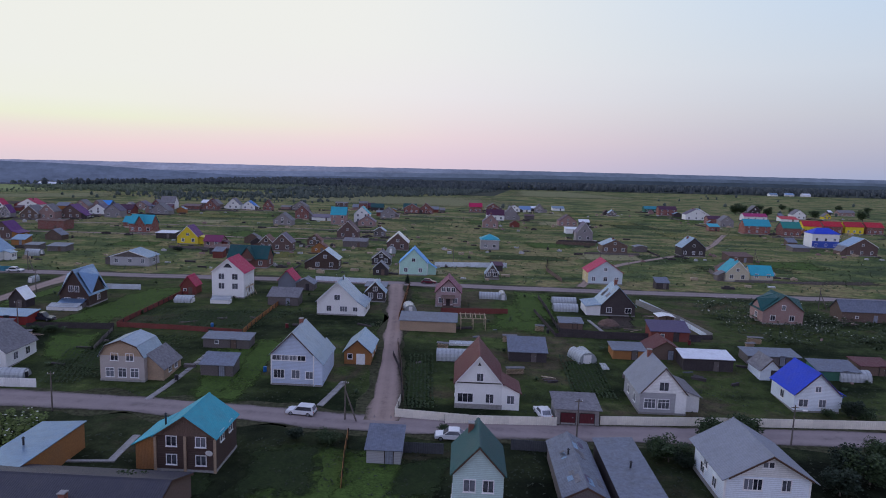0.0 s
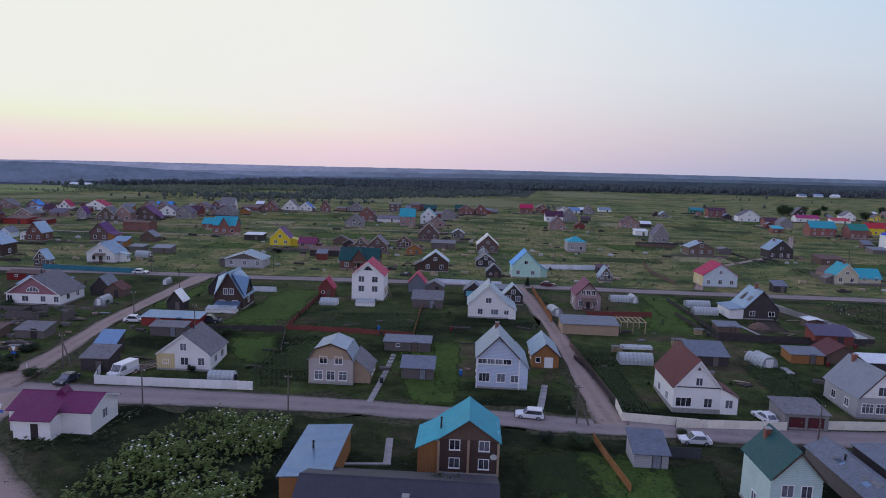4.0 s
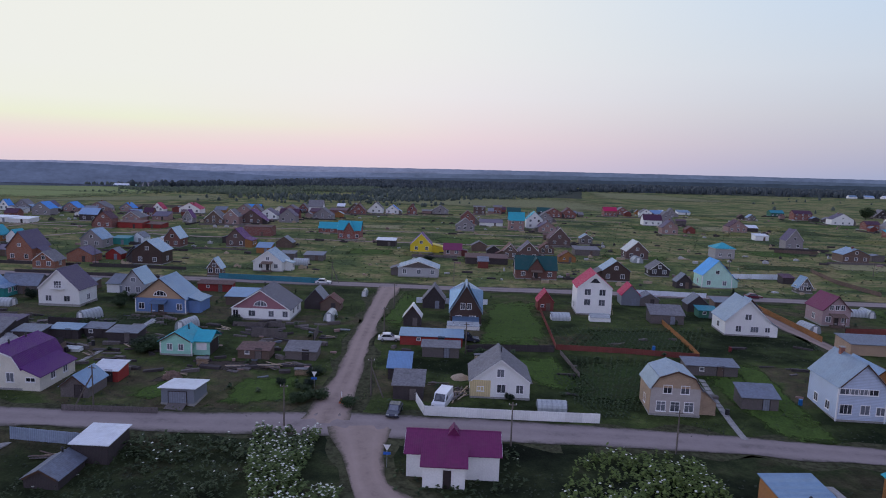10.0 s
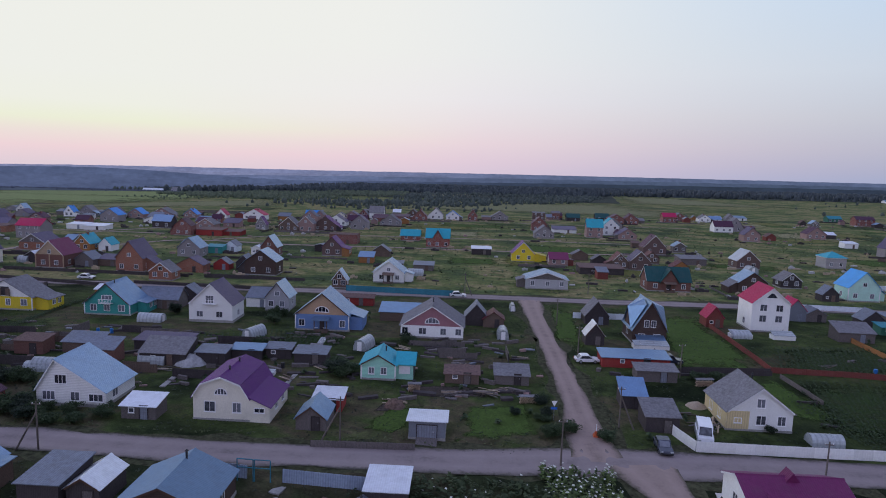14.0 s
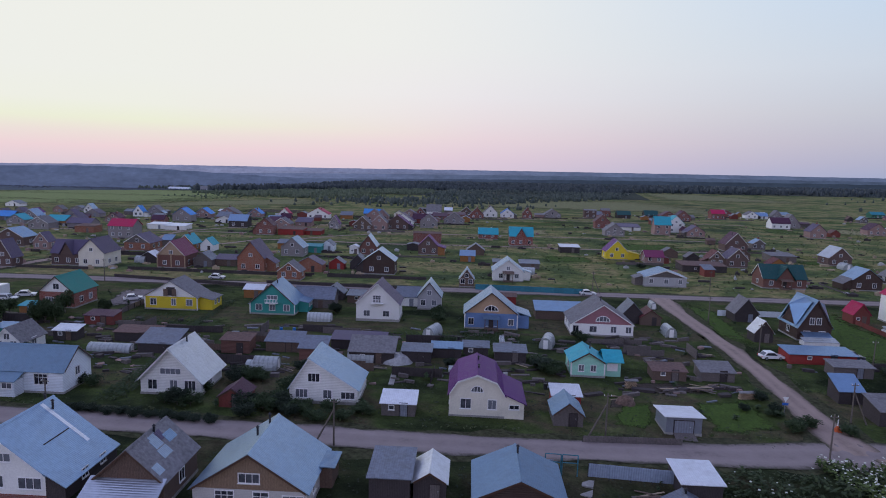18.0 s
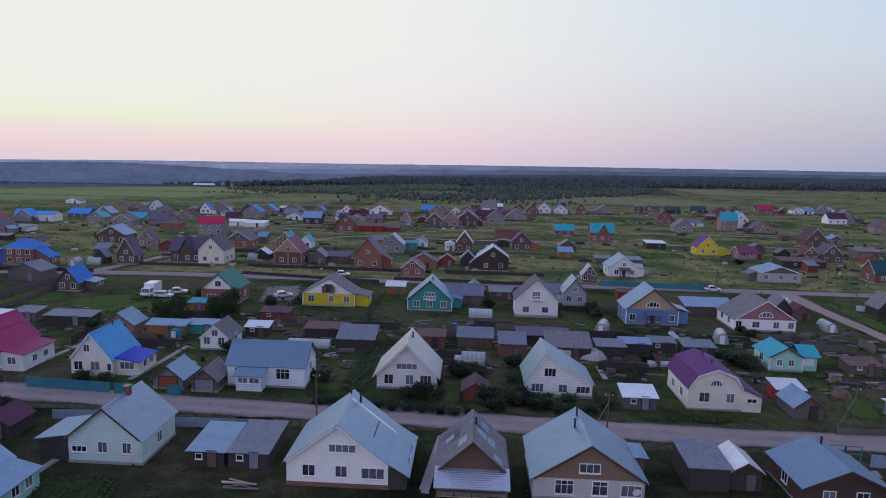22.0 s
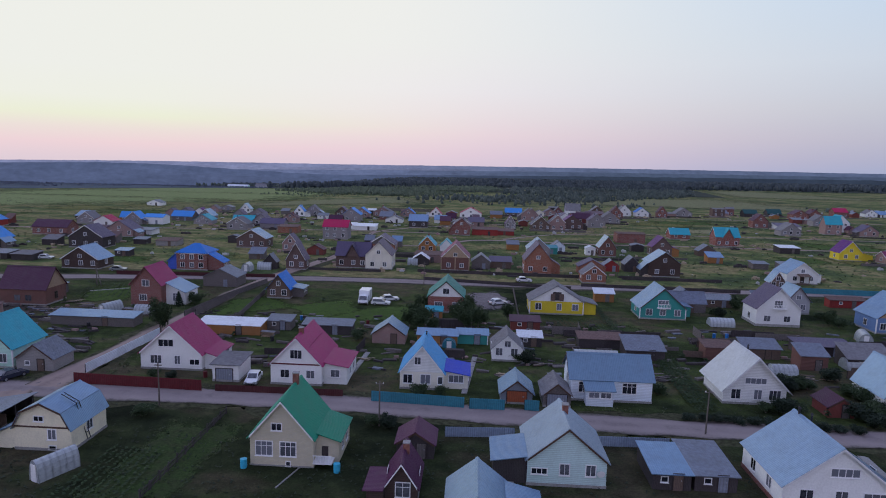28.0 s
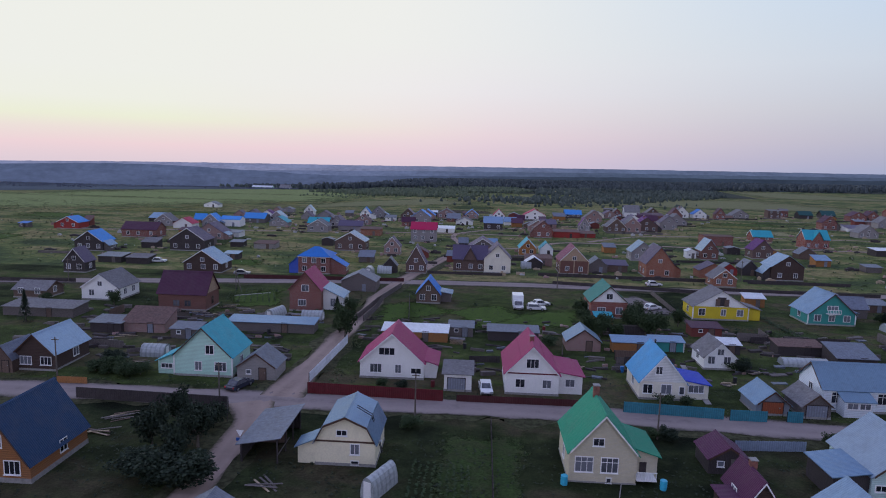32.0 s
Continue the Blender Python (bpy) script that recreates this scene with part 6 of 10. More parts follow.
house(-141.4, 384.0, 0, 8.0, 6.0, 2.6, 6.6, "g", "redbrick", "maroondark")
house(-110.3, 398.2, 0, 5.8, 4.4, 3.2, 6.8, "g", "redbrick", "maroondark")
house(-153.5, 383.0, 0, 10.4, 7.0, 2.2, 3.1, "s", "redbrick", "maroondark", name="shed")
house(-54.5, 436.6, 0, 5.5, 4.1, 4.5, 5.7, "s", "redbrick", "slate")
house(-146.2, 215.6, 0, 4.8, 3.8, 2.0, 3.2, "s", "orangewood", "bluesilver", name="shed")
house(-135.7, 206.6, 0, 4.8, 3.6, 1.7, 2.0, "s", "greywood", "silver", name="shed")
house(-126.8, 205.4, 0, 6.1, 4.6, 1.7, 2.2, "s", "greywood", "silver", name="shed")
house(-134.8, 183.4, 0, 8.4, 7.2, 2.9, 6.0, "g", "white", "bluesilver", trim=True, porch=True, annex=[("r", 2.2, 2.5, 5, 2.2, "white", "silver")], label="white house with brown window trim, a porch and a silver roof")
house(-15.1, 146.9, 0, 4.7, 3.5, 2.4, 4.8, "g", "darkwood", "silver")
house(-71.3, 210.6, 0, 13.8, 7.0, 2.1, 2.5, "s", "darkwood", "rustyflat", name="shed")
house(-43.1, 221.9, 0, 5.6, 4.2, 1.7, 3.6, "g", "orangewood", "brown", name="shed")
house(-208.5, 299.7, 0, 5.0, 3.8, 2.4, 6.1, "g", "greybrick", "purple")
house(-93.0, 411.0, 0, 10.3, 7.0, 2.4, 5.6, "g", "greybrick", "slate")
house(-380.0, 228.7, 0, 12.9, 7.0, 2.9, 5.3, "s", "redbrick", "maroondark")
house(-377.8, 195.5, 0, 9.0, 6.7, 3.1, 6.2, "g", "darkwood", "bluebright")
house(-417.9, 245.5, 0, 8.8, 6.6, 2.6, 4.8, "g", "red", "bluebright")
house(-349.7, 202.2, 0, 11.3, 7.0, 3.6, 7.3, "g", "darkwood", "slatepurple")
house(-329.7, 168.0, 0, 10.1, 7.0, 2.6, 5.9, "g", "darklog", "bluesilver")
house(-354.6, 229.8, 0, 10.5, 7.0, 2.6, 5.9, "g", "brickpink", "slatepurple")
house(-370.7, 268.6, 0, 7.3, 5.5, 2.4, 5.4, "g", "greybrick", "bluebright")
house(-363.2, 271.0, 0, 8.5, 6.3, 3.0, 4.2, "s", "white", "bluebright", name="shed")
house(-389.4, 265.1, 0, 7.8, 5.8, 2.2, 5.1, "g", "greybrick", "slate")
house(-344.2, 276.9, 0, 8.0, 6.0, 1.9, 4.3, "g", "greybrick", "turquoise")
house(-301.1, 171.7, 0, 8.4, 7.0, 4.6, 6.8, "s", "redbrick", "blue2", shape="hip", front=[(.2,.8,1.1,1.2),(.5,.8,1.1,1.2),(.8,.8,1.1,1.2),(.2,3.0,1.1,1.2),(.5,3.0,1.1,1.2),(.8,3.0,1.1,1.2)], annex=[("r",4.2,.5,4.5,2.2,"redbrick","blue2"),("l",2.6,.5,4.5,2.2,"bluewhite","blue2")], label="red brick two-storey house with a blue hipped roof")
house(-300.0, 214.2, 0, 10.1, 7.0, 3.3, 6.2, "g", "brownlog", "bluesilver")
house(-300.3, 256.1, 0, 7.9, 5.9, 2.5, 2.9, "s", "orangebrick", "rustyflat", name="shed")
house(-323.0, 261.4, 0, 8.6, 6.5, 2.6, 5.2, "g", "greybrick", "slate")
house(-259.8, 183.5, 0, 9.4, 6.6, 3.6, 7.0, "s", "brownlog", "slatepurple", fgable=.4, label="brown log house wing with a purple-grey roof and a dormer gable")
house(-252.2, 182.4, 0, 7.4, 8.6, 4.2, 7.9, "g", "cream", "slatepurple", label="cream gabled house with a purple-grey sheet roof")
house(-256.0, 214.0, 0, 8.8, 8.4, 2.8, 5.6, "g", "orangebrick", "slatepurple", gable="greywood", label="orange brick house with a weathered plank gable and purple-grey roof")
house(-280.7, 275.8, 0, 7.9, 5.9, 2.0, 2.3, "s", "white", "white", name="shed")
house(-284.7, 308.2, 0, 8.9, 6.6, 3.4, 6.5, "g", "greybrick", "bluebright")
house(-274.0, 338.3, 0, 9.7, 7.0, 2.5, 5.1, "g", "brickpink", "slate")
house(-318.8, 278.8, 0, 7.5, 5.6, 2.1, 5.3, "g", "greybrick", "slatepurple")
house(-345.7, 332.7, 0, 5.5, 4.1, 2.2, 5.2, "g", "white", "silver")
house(-363.9, 205.3, 0, 5.1, 3.8, 1.9, 2.9, "s", "darkwood", "slate", name="shed")
house(-362.0, 348.1, 0, 6.5, 4.9, 1.7, 2.8, "g", "greybrick", "slate", name="shed")
house(-360.8, 311.3, 0, 6.5, 4.9, 1.7, 3.9, "g", "white", "purple", name="shed")
house(-281.5, 176.9, 0, 3.6, 2.8, 2.1, 4.2, "g", "darkwood", "slate", name="shed")
house(-285.5, 152.4, 0, 8.1, 6.1, 2.4, 4.3, "g", "greywood", "bluesilver", name="shed")
house(-330.5, 189.2, 0, 4.3, 3.2, 1.7, 2.0, "s", "darkwood", "bluesilver", name="shed")
house(-328.3, 212.0, 0, 7.0, 5.3, 1.7, 2.0, "s", "brickgrey", "rustyflat", name="shed")
house(-338.2, 213.7, 0, 4.4, 3.3, 1.7, 2.0, "s", "darkwood", "silver", name="shed")
house(-317.2, 138.6, 0, 3.7, 2.8, 1.7, 2.0, "s", "greywood", "bluesilver", name="shed")
house(-360.4, 177.5, 0, 6.7, 5.0, 1.7, 2.0, "s", "darkwood", "silver", name="shed")
house(-352.3, 176.8, 0, 6.2, 4.7, 1.7, 2.0, "s", "darkwood", "slate", name="shed")
house(-360.2, 161.7, 0, 5.7, 4.3, 2.9, 6.2, "g", "darkwood", "slatepurple")
house(-275.9, 204.4, 0, 5.4, 4.1, 1.7, 3.2, "g", "redwood", "maroondark", name="shed")
house(-263.9, 308.2, 0, 8.2, 6.2, 1.7, 3.4, "g", "white", "slate", name="shed")
house(-309.0, 329.3, 0, 6.8, 5.1, 2.9, 5.6, "g", "greybrick", "slate")
house(19.6, 244.4, 0, 7.2, 6.8, 3.9, 5.8, "s", "greyblockw", "turquoise", shape="hip")
house(26.0, 326.5, 0, 8.0, 6.0, 3.4, 7.0, "g", "brickpink", "slatepurple")
house(32.8, 377.8, 0, 10.5, 7.0, 3.4, 6.5, "s", "white", "maroondark")
house(43.2, 387.3, 0, 7.2, 5.4, 4.4, 8.2, "g", "greybrick", "slate")
house(39.0, 471.9, 0, 8.9, 6.7, 2.8, 5.5, "g", "redbrick", "slate")
house(72.0, 354.3, 0, 10.0, 7.0, 2.9, 6.4, "g", "brickpink", "maroondark")
house(66.0, 313.4, 0, 6.3, 4.8, 2.3, 2.9, "s", "white", "white", name="shed")
house(65.4, 283.0, 0, 7.4, 5.6, 3.9, 8.7, "g", "greybrick", "slatepurple")
house(69.3, 246.2, 0, 9.9, 7.0, 3.2, 5.4, "g", "brownwood", "silver")
house(48.3, 179.4, 0, 10.0, 7.0, 3.6, 6.9, "g", "redw", "crimson", sidewall="creamyellow")
house(99.7, 244.1, 0, 9.3, 7.0, 3.6, 7.5, "g", "darkwood", "silver")
house(171.0, 511.3, 0, 10.3, 7.0, 3.0, 5.0, "s", "greenwood", "teal")
house(172.1, 475.9, 0, 13.2, 7.0, 4.9, 7.2, "s", "redbrick", "maroondark")
house(186.9, 452.7, 0, 14.3, 7.0, 3.1, 7.2, "g", "white", "bluesilver")
house(176.6, 403.6, 0, 8.5, 6.4, 3.7, 5.5, "s", "redbrick", "maroondark")
house(174.1, 343.0, 0, 14.2, 7.0, 4.7, 8.1, "s", "redbrickw", "turquoise")
house(155.3, 354.1, 0, 6.0, 4.5, 2.6, 3.9, "s", "redbrick", "turquoise", name="shed")
house(92.5, 191.5, 0, 7.3, 5.5, 2.9, 6.5, "g", "creambrick", "turquoise")
house(101.8, 194.6, 0, 7.0, 5.3, 1.8, 4.5, "s", "creambrick", "turquoise")
house(178.1, 287.7, 0, 12.4, 7.0, 6.6, 9.2, "s", "white", "blue", shape="hip", frontpatch=(0,1,"bluewhite"), label="two-storey white and blue house with a blue hipped roof")
house(189.9, 337.1, 0, 10.0, 7.0, 4.6, 7.7, "s", "redbrick", "green")
house(226.1, 449.6, 0, 16.6, 7.0, 3.3, 5.3, "s", "white", "crimsonroof")
house(254.4, 455.7, 0, 12.8, 7.0, 1.7, 3.3, "s", "white", "red2", name="shed")
house(214.9, 360.8, 0, 10.3, 7.0, 4.3, 7.1, "s", "yellow", "red2")
house(229.8, 365.3, 0, 10.8, 7.0, 4.3, 6.8, "s", "redbrick", "red2")
house(243.0, 366.3, 0, 10.8, 7.0, 4.3, 6.9, "s", "yellow", "red2")
house(255.7, 367.2, 0, 10.1, 7.0, 4.4, 6.9, "s", "redbrick", "red2")
house(179.4, 263.7, 0, 12.9, 7.0, 4.0, 7.6, "g", "brownlog", "silver")
house(123.4, 451.0, 0, 5.7, 4.3, 2.4, 4.6, "g", "greywood", "silver")
house(92.9, 496.8, 0, 9.4, 7.0, 1.8, 3.2, "s", "white", "bluegrey", name="shed")
house(73.3, 468.0, 0, 6.5, 4.9, 2.7, 6.3, "g", "greybrick", "slate")
house(15.6, 181.3, 0, 4.0, 3.0, 1.7, 4.6, "g", "greywood", "bluesilver")
house(63.6, 175.0, 0, 3.6, 2.8, 1.9, 2.9, "s", "darkwood", "slate", name="shed")
house(113.5, 233.2, 0, 8.9, 6.7, 2.2, 3.0, "s", "brownwood", "rustyflat", name="shed")
house(158.2, 272.1, 0, 7.5, 5.6, 1.7, 2.4, "s", "greywood", "slate", name="shed")
house(-230.6, 185.2, 0, 8.0, 8.4, 3.8, 7.8, "g", "redlog", "plum", gable="palewood", logends=True, label="red-brown log house with a mauve metal roof and a plank gable")
house(-239.2, 197.1, 0, 8.0, 6.0, 2.3, 2.6, "s", "brickpink", "rustyflat", name="shed")
house(-241.0, 216.7, 0, 5.6, 6.6, 2.6, 5.6, "g", "orangewood", "turquoise")
house(-234.6, 219.0, 0, 4.4, 4.8, 2.2, 4.4, "g", "white", "turquoise", name="shed")
house(-230.6, 267.7, 0, 7.1, 5.3, 4.1, 7.0, "g", "redbrick", "maroondark")
house(-220.7, 270.4, 0, 10.7, 7.0, 2.4, 2.7, "s", "red", "rustyflat", name="shed")
house(-194.8, 296.3, 0, 9.0, 6.7, 2.6, 6.5, "g", "brownwood", "slate")
house(-193.8, 352.7, 0, 7.2, 5.4, 2.3, 5.9, "g", "brickpink", "slate")
house(-204.0, 214.2, 0, 7.4, 6.6, 3.0, 6.2, "g", "greybrick", "bluesilver", label="grey block house with a blue-silver roof")
house(-199.4, 223.4, 0, 5.6, 4.2, 2.2, 2.6, "s", "teal", "teal", name="shed")
house(-195.6, 228.4, 0, 4.6, 4.6, 2.1, 3.8, "g", "whiteblue", "bluesilver", name="shed")
house(-223.2, 189.0, 0, 5.4, 5.0, 2.2, 4.2, "g", "greywood", "slate", name="shed")
house(-217.4, 191.5, 0, 6.4, 4.0, 2.0, 2.9, "s", "brownwood", "slatepurple", name="shed")
house(-191.5, 187.0, 0, 7.6, 5.0, 2.2, 4.2, "g", "orangebrick", "slatepurple", name="shed")
house(-178.6, 193.6, 0, 4.4, 4.6, 2.2, 4.4, "g", "darkwood", "silver", name="shed")
house(-207.2, 184.0, 0, 7.6, 8.0, 4.0, 8.6, "g", "orangebrick", "slatepurple", annex=[("r", 2.6, 2, 6, 2.3, "orangebrick", "slatepurple")], label="orange brick house with a steep purple-grey roof and a lean-to")
house(-180.0, 221.6, 0, 5.6, 6.2, 3.2, 6.9, "g", "redlog", "silver")
house(-185.2, 224.0, 0, 3.2, 3.2, 2.4, 3.1, "g", "white", "white", name="shed")
house(-162.6, 260.6, 0, 11.0, 7.0, 3.7, 4.1, "s", "redbrick", "rustyflat", name="shed")
house(-160.0, 227.8, 0, 6.8, 6.2, 3.2, 6.6, "g", "brownlog", "purple", annex=[("r", 2.4, 0, 6, 2.4, "orangewood", "purple")], label="brown log house with a purple roof and an orange plank lean-to")
house(-171.3, 186.8, 0, 8.9, 6.7, 4.0, 7.1, "g", "darklog", "silver")
house(-184.8, 192.9, 0, 4.6, 3.5, 1.8, 3.4, "g", "red", "slate", name="shed")
house(-193.4, 173.9, 0, 6.2, 4.7, 2.4, 4.8, "g", "orangebrick", "slate")
house(-122.5, 398.0, 0, 8.0, 6.0, 2.8, 5.7, "g", "white", "blue2")
house(-147.8, 408.7, 0, 7.4, 5.6, 2.3, 5.3, "g", "brownwood", "slate")
house(-167.0, 382.4, 0, 8.5, 6.4, 3.8, 7.7, "s", "white", "slate")
house(-175.2, 385.1, 0, 6.2, 4.7, 2.2, 5.5, "g", "redbrick", "slate")
house(-146.2, 173.2, 0, 3.8, 2.9, 2.3, 4.9, "g", "brownwood", "silver")
house(-274.5, 177.8, 0, 5.5, 4.1, 2.8, 7.6, "g", "brownlog", "slatepurple")
house(-285.3, 209.0, 0, 5.2, 3.9, 2.8, 5.8, "g", "brickpink", "slatepurple")
house(-359.0, 288.4, 0, 9.7, 7.0, 2.0, 4.2, "s", "greywood", "bluebright", name="shed")
house(-413.1, 367.7, 0, 8.5, 6.4, 1.7, 3.3, "g", "white", "slate", name="shed")
house(-290.8, 192.4, 0, 4.4, 3.3, 1.7, 3.1, "s", "greywood", "bluesilver", name="shed")
house(-350.9, 295.4, 0, 7.4, 5.6, 1.9, 4.9, "g", "greybrick", "bluesilver")
house(-327.3, 279.1, 0, 9.3, 7.0, 1.8, 4.0, "s", "orangewood", "turquoise", name="shed")
house(-340.5, 309.5, 0, 5.8, 4.4, 1.7, 4.0, "g", "greybrick", "slatepurple", name="shed")
house(-311.2, 269.8, 0, 10.1, 7.0, 2.1, 4.0, "s", "greybrick", "slatepurple", name="shed")
house(-333.8, 316.6, 0, 7.3, 5.4, 1.7, 3.8, "g", "greybrick", "slatepurple", name="shed")
house(-310.3, 293.6, 0, 6.7, 5.0, 2.4, 4.6, "g", "brickpink", "maroondark")
house(-278.0, 243.0, 0, 9.5, 7.0, 4.7, 7.1, "s", "greybrick", "crimson")
house(-314.3, 323.5, 0, 5.4, 4.0, 2.5, 5.8, "g", "white", "bluebright")
house(-300.5, 315.6, 0, 5.2, 3.9, 1.7, 2.6, "s", "white", "slate", name="shed")
house(-293.0, 326.1, 0, 7.4, 5.6, 2.2, 5.5, "g", "brownwood", "slatepurple")
house(-283.5, 329.5, 0, 8.2, 6.1, 2.2, 5.1, "g", "brickpink", "bluebright")
house(-269.7, 321.5, 0, 6.6, 5.0, 1.7, 3.7, "s", "redbrick", "silver", name="shed")
house(-250.6, 290.5, 0, 8.4, 6.3, 3.2, 5.8, "s", "darkwood", "silver")
house(-260.7, 342.6, 0, 7.1, 5.3, 2.1, 4.9, "g", "brickpink", "bluebright")
house(-241.8, 313.0, 0, 5.8, 4.3, 1.7, 3.5, "s", "white", "bluesilver", name="shed")
house(-236.9, 318.9, 0, 4.6, 3.4, 2.4, 4.6, "s", "redbrick", "maroondark")
house(-246.2, 347.7, 0, 6.4, 4.8, 1.9, 5.2, "g", "white", "crimson")
house(-224.4, 304.9, 0, 7.5, 5.6, 2.0, 3.7, "s", "brickpink", "slatepurple", name="shed")
house(-214.3, 272.9, 0, 11.7, 7.0, 1.7, 2.0, "s", "red", "rustyflat", name="shed")
house(-187.2, 376.3, 0, 5.4, 4.0, 2.2, 3.8, "g", "cream", "slate", name="shed")
house(-187.2, 297.4, 0, 7.3, 5.5, 3.9, 7.2, "g", "brickpink", "slate")
house(-272.1, 274.7, 0, 9.1, 6.8, 1.7, 2.2, "s", "white", "white", name="shed")
house(-435.8, 245.2, 0, 3.6, 2.8, 1.7, 2.0, "s", "greywood", "blue2", name="shed")
house(-400.1, 279.5, 0, 6.4, 4.8, 1.7, 3.5, "s", "darkwood", "bluesilver", name="shed")
house(-378.5, 259.6, 0, 8.1, 6.1, 1.9, 4.2, "g", "white", "crimson", name="shed")
house(-380.3, 279.7, 0, 5.2, 3.9, 1.7, 4.1, "s", "orangewood", "bluebright", name="shed")
house(-350.3, 237.3, 0, 7.8, 5.9, 1.7, 2.0, "s", "white", "silver", name="shed")
house(-372.8, 306.5, 0, 5.7, 4.3, 1.7, 3.7, "g", "brickpink", "slatepurple", name="shed")
house(-367.8, 311.2, 0, 6.5, 4.8, 1.7, 3.9, "g", "greybrick", "slatepurple", name="shed")
house(-363.1, 333.8, 0, 5.5, 4.1, 1.7, 3.7, "g", "brickpink", "slate", name="shed")
house(-322.8, 283.5, 0, 7.0, 5.2, 2.1, 4.7, "g", "brickpink", "slate")
house(-289.3, 293.9, 0, 6.0, 4.5, 2.2, 4.1, "s", "redbrick", "maroondark", name="shed")
house(-162.7, 366.5, 0, 8.2, 6.2, 2.1, 3.7, "s", "redbrick", "maroondark", name="shed")
house(-67.4, 421.8, 0, 7.7, 5.8, 5.0, 5.6, "s", "brownlog", "slate")
house(-22.2, 442.7, 0, 8.9, 6.7, 1.9, 4.8, "s", "darkwood", "greendark")
house(-10.0, 415.4, 0, 9.2, 6.9, 3.2, 6.8, "g", "redbrick", "maroondark")
house(-52.2, 318.3, 0, 7.7, 5.7, 5.1, 8.9, "s", "brickpink", "turquoise")
house(24.6, 448.5, 0, 9.0, 6.8, 3.9, 6.4, "s", "redbrick", "crimson")
house(54.0, 463.7, 0, 8.4, 6.3, 2.6, 5.2, "g", "white", "slate")
house(62.4, 466.7, 0, 8.4, 6.3, 2.0, 4.3, "s", "white", "bluesilver", name="shed")
house(-230.7, 290.7, 0, 8.2, 6.2, 2.5, 5.1, "g", "brickpink", "slate")
house(-196.6, 342.2, 0, 7.6, 5.7, 3.4, 6.4, "g", "brickpink", "slate")
house(-175.1, 407.7, 0, 5.8, 4.3, 3.6, 3.9, "s", "darkwood", "slate", name="shed")
house(-165.7, 315.7, 0, 8.2, 6.2, 3.4, 6.8, "g", "greybrick", "slatepurple")
house(-44.0, 428.9, 0, 8.6, 6.4, 2.4, 4.8, "s", "darkwood", "greendark", name="shed")
house(-63.7, 337.0, 0, 12.0, 7.0, 1.7, 2.9, "s", "white", "slatepurple", name="shed")
house(-19.5, 414.3, 0, 9.9, 7.0, 3.5, 6.2, "g", "redbrick", "maroondark")
house(-180.9, 377.2, 0, 10.3, 7.0, 1.7, 4.6, "g", "brickpink", "slatepurple")
house(178.6, 438.4, 0, 14.7, 7.0, 4.0, 7.9, "g", "white", "slatepurple")
house(176.9, 386.1, 0, 8.1, 6.1, 3.9, 7.0, "g", "greybrick", "slate")
house(275.9, 482.3, 0, 10.1, 7.0, 3.7, 7.4, "g", "white", "slate")
house(266.6, 532.1, 0, 8.9, 6.7, 3.4, 7.2, "g", "darkwood", "slate")
house(352.9, 544.6, 0, 13.7, 7.0, 3.0, 5.0, "s", "brickpink", "slate")
house(304.4, 493.2, 0, 6.2, 4.7, 2.2, 4.9, "g", "yellow", "slate")

# ---- long low buildings on the near side of the street ----
house(16.0, 60.5, -2, 4.6, 13, 2.2, 3.4, "g", "greywood", "lightgrey", name="shed", roofpatch=("slate", "bluesilver", "slatepurple"), chim=[(-.3, .6, .6, "pipe")], label="long plank shed with a patched silver gable roof")
house(21.6, 59.5, -2, 4.4, 14, 2.2, 3.4, "g", "darkwood", "lightgrey", name="shed", flat=2.7, rise=.25, front=[], chim=[(.1, .45, .3, "pipe")], label="long low shed with a flat grey sheet roof")
house(-45.4, 60.0, -2, 5.1, 12.5, 2.2, 3.4, "g", "orangewood", "bluesilver", name="shed", flat=2.9, rise=.35, front=[(.55, .6, .8, 1.4)], chim=[(-.2, .5, .7, "pipe")], label="orange plank shed with a grey-blue sheet roof")
house(-35.5, 53.0, -2, 19.5, 9.5, 2.6, 4.3, "s", "brownwood", "darkslate", name="shed", chim=[(-.6, .55, .7, "brick")], label="long barn with a dark slate-grey roof")


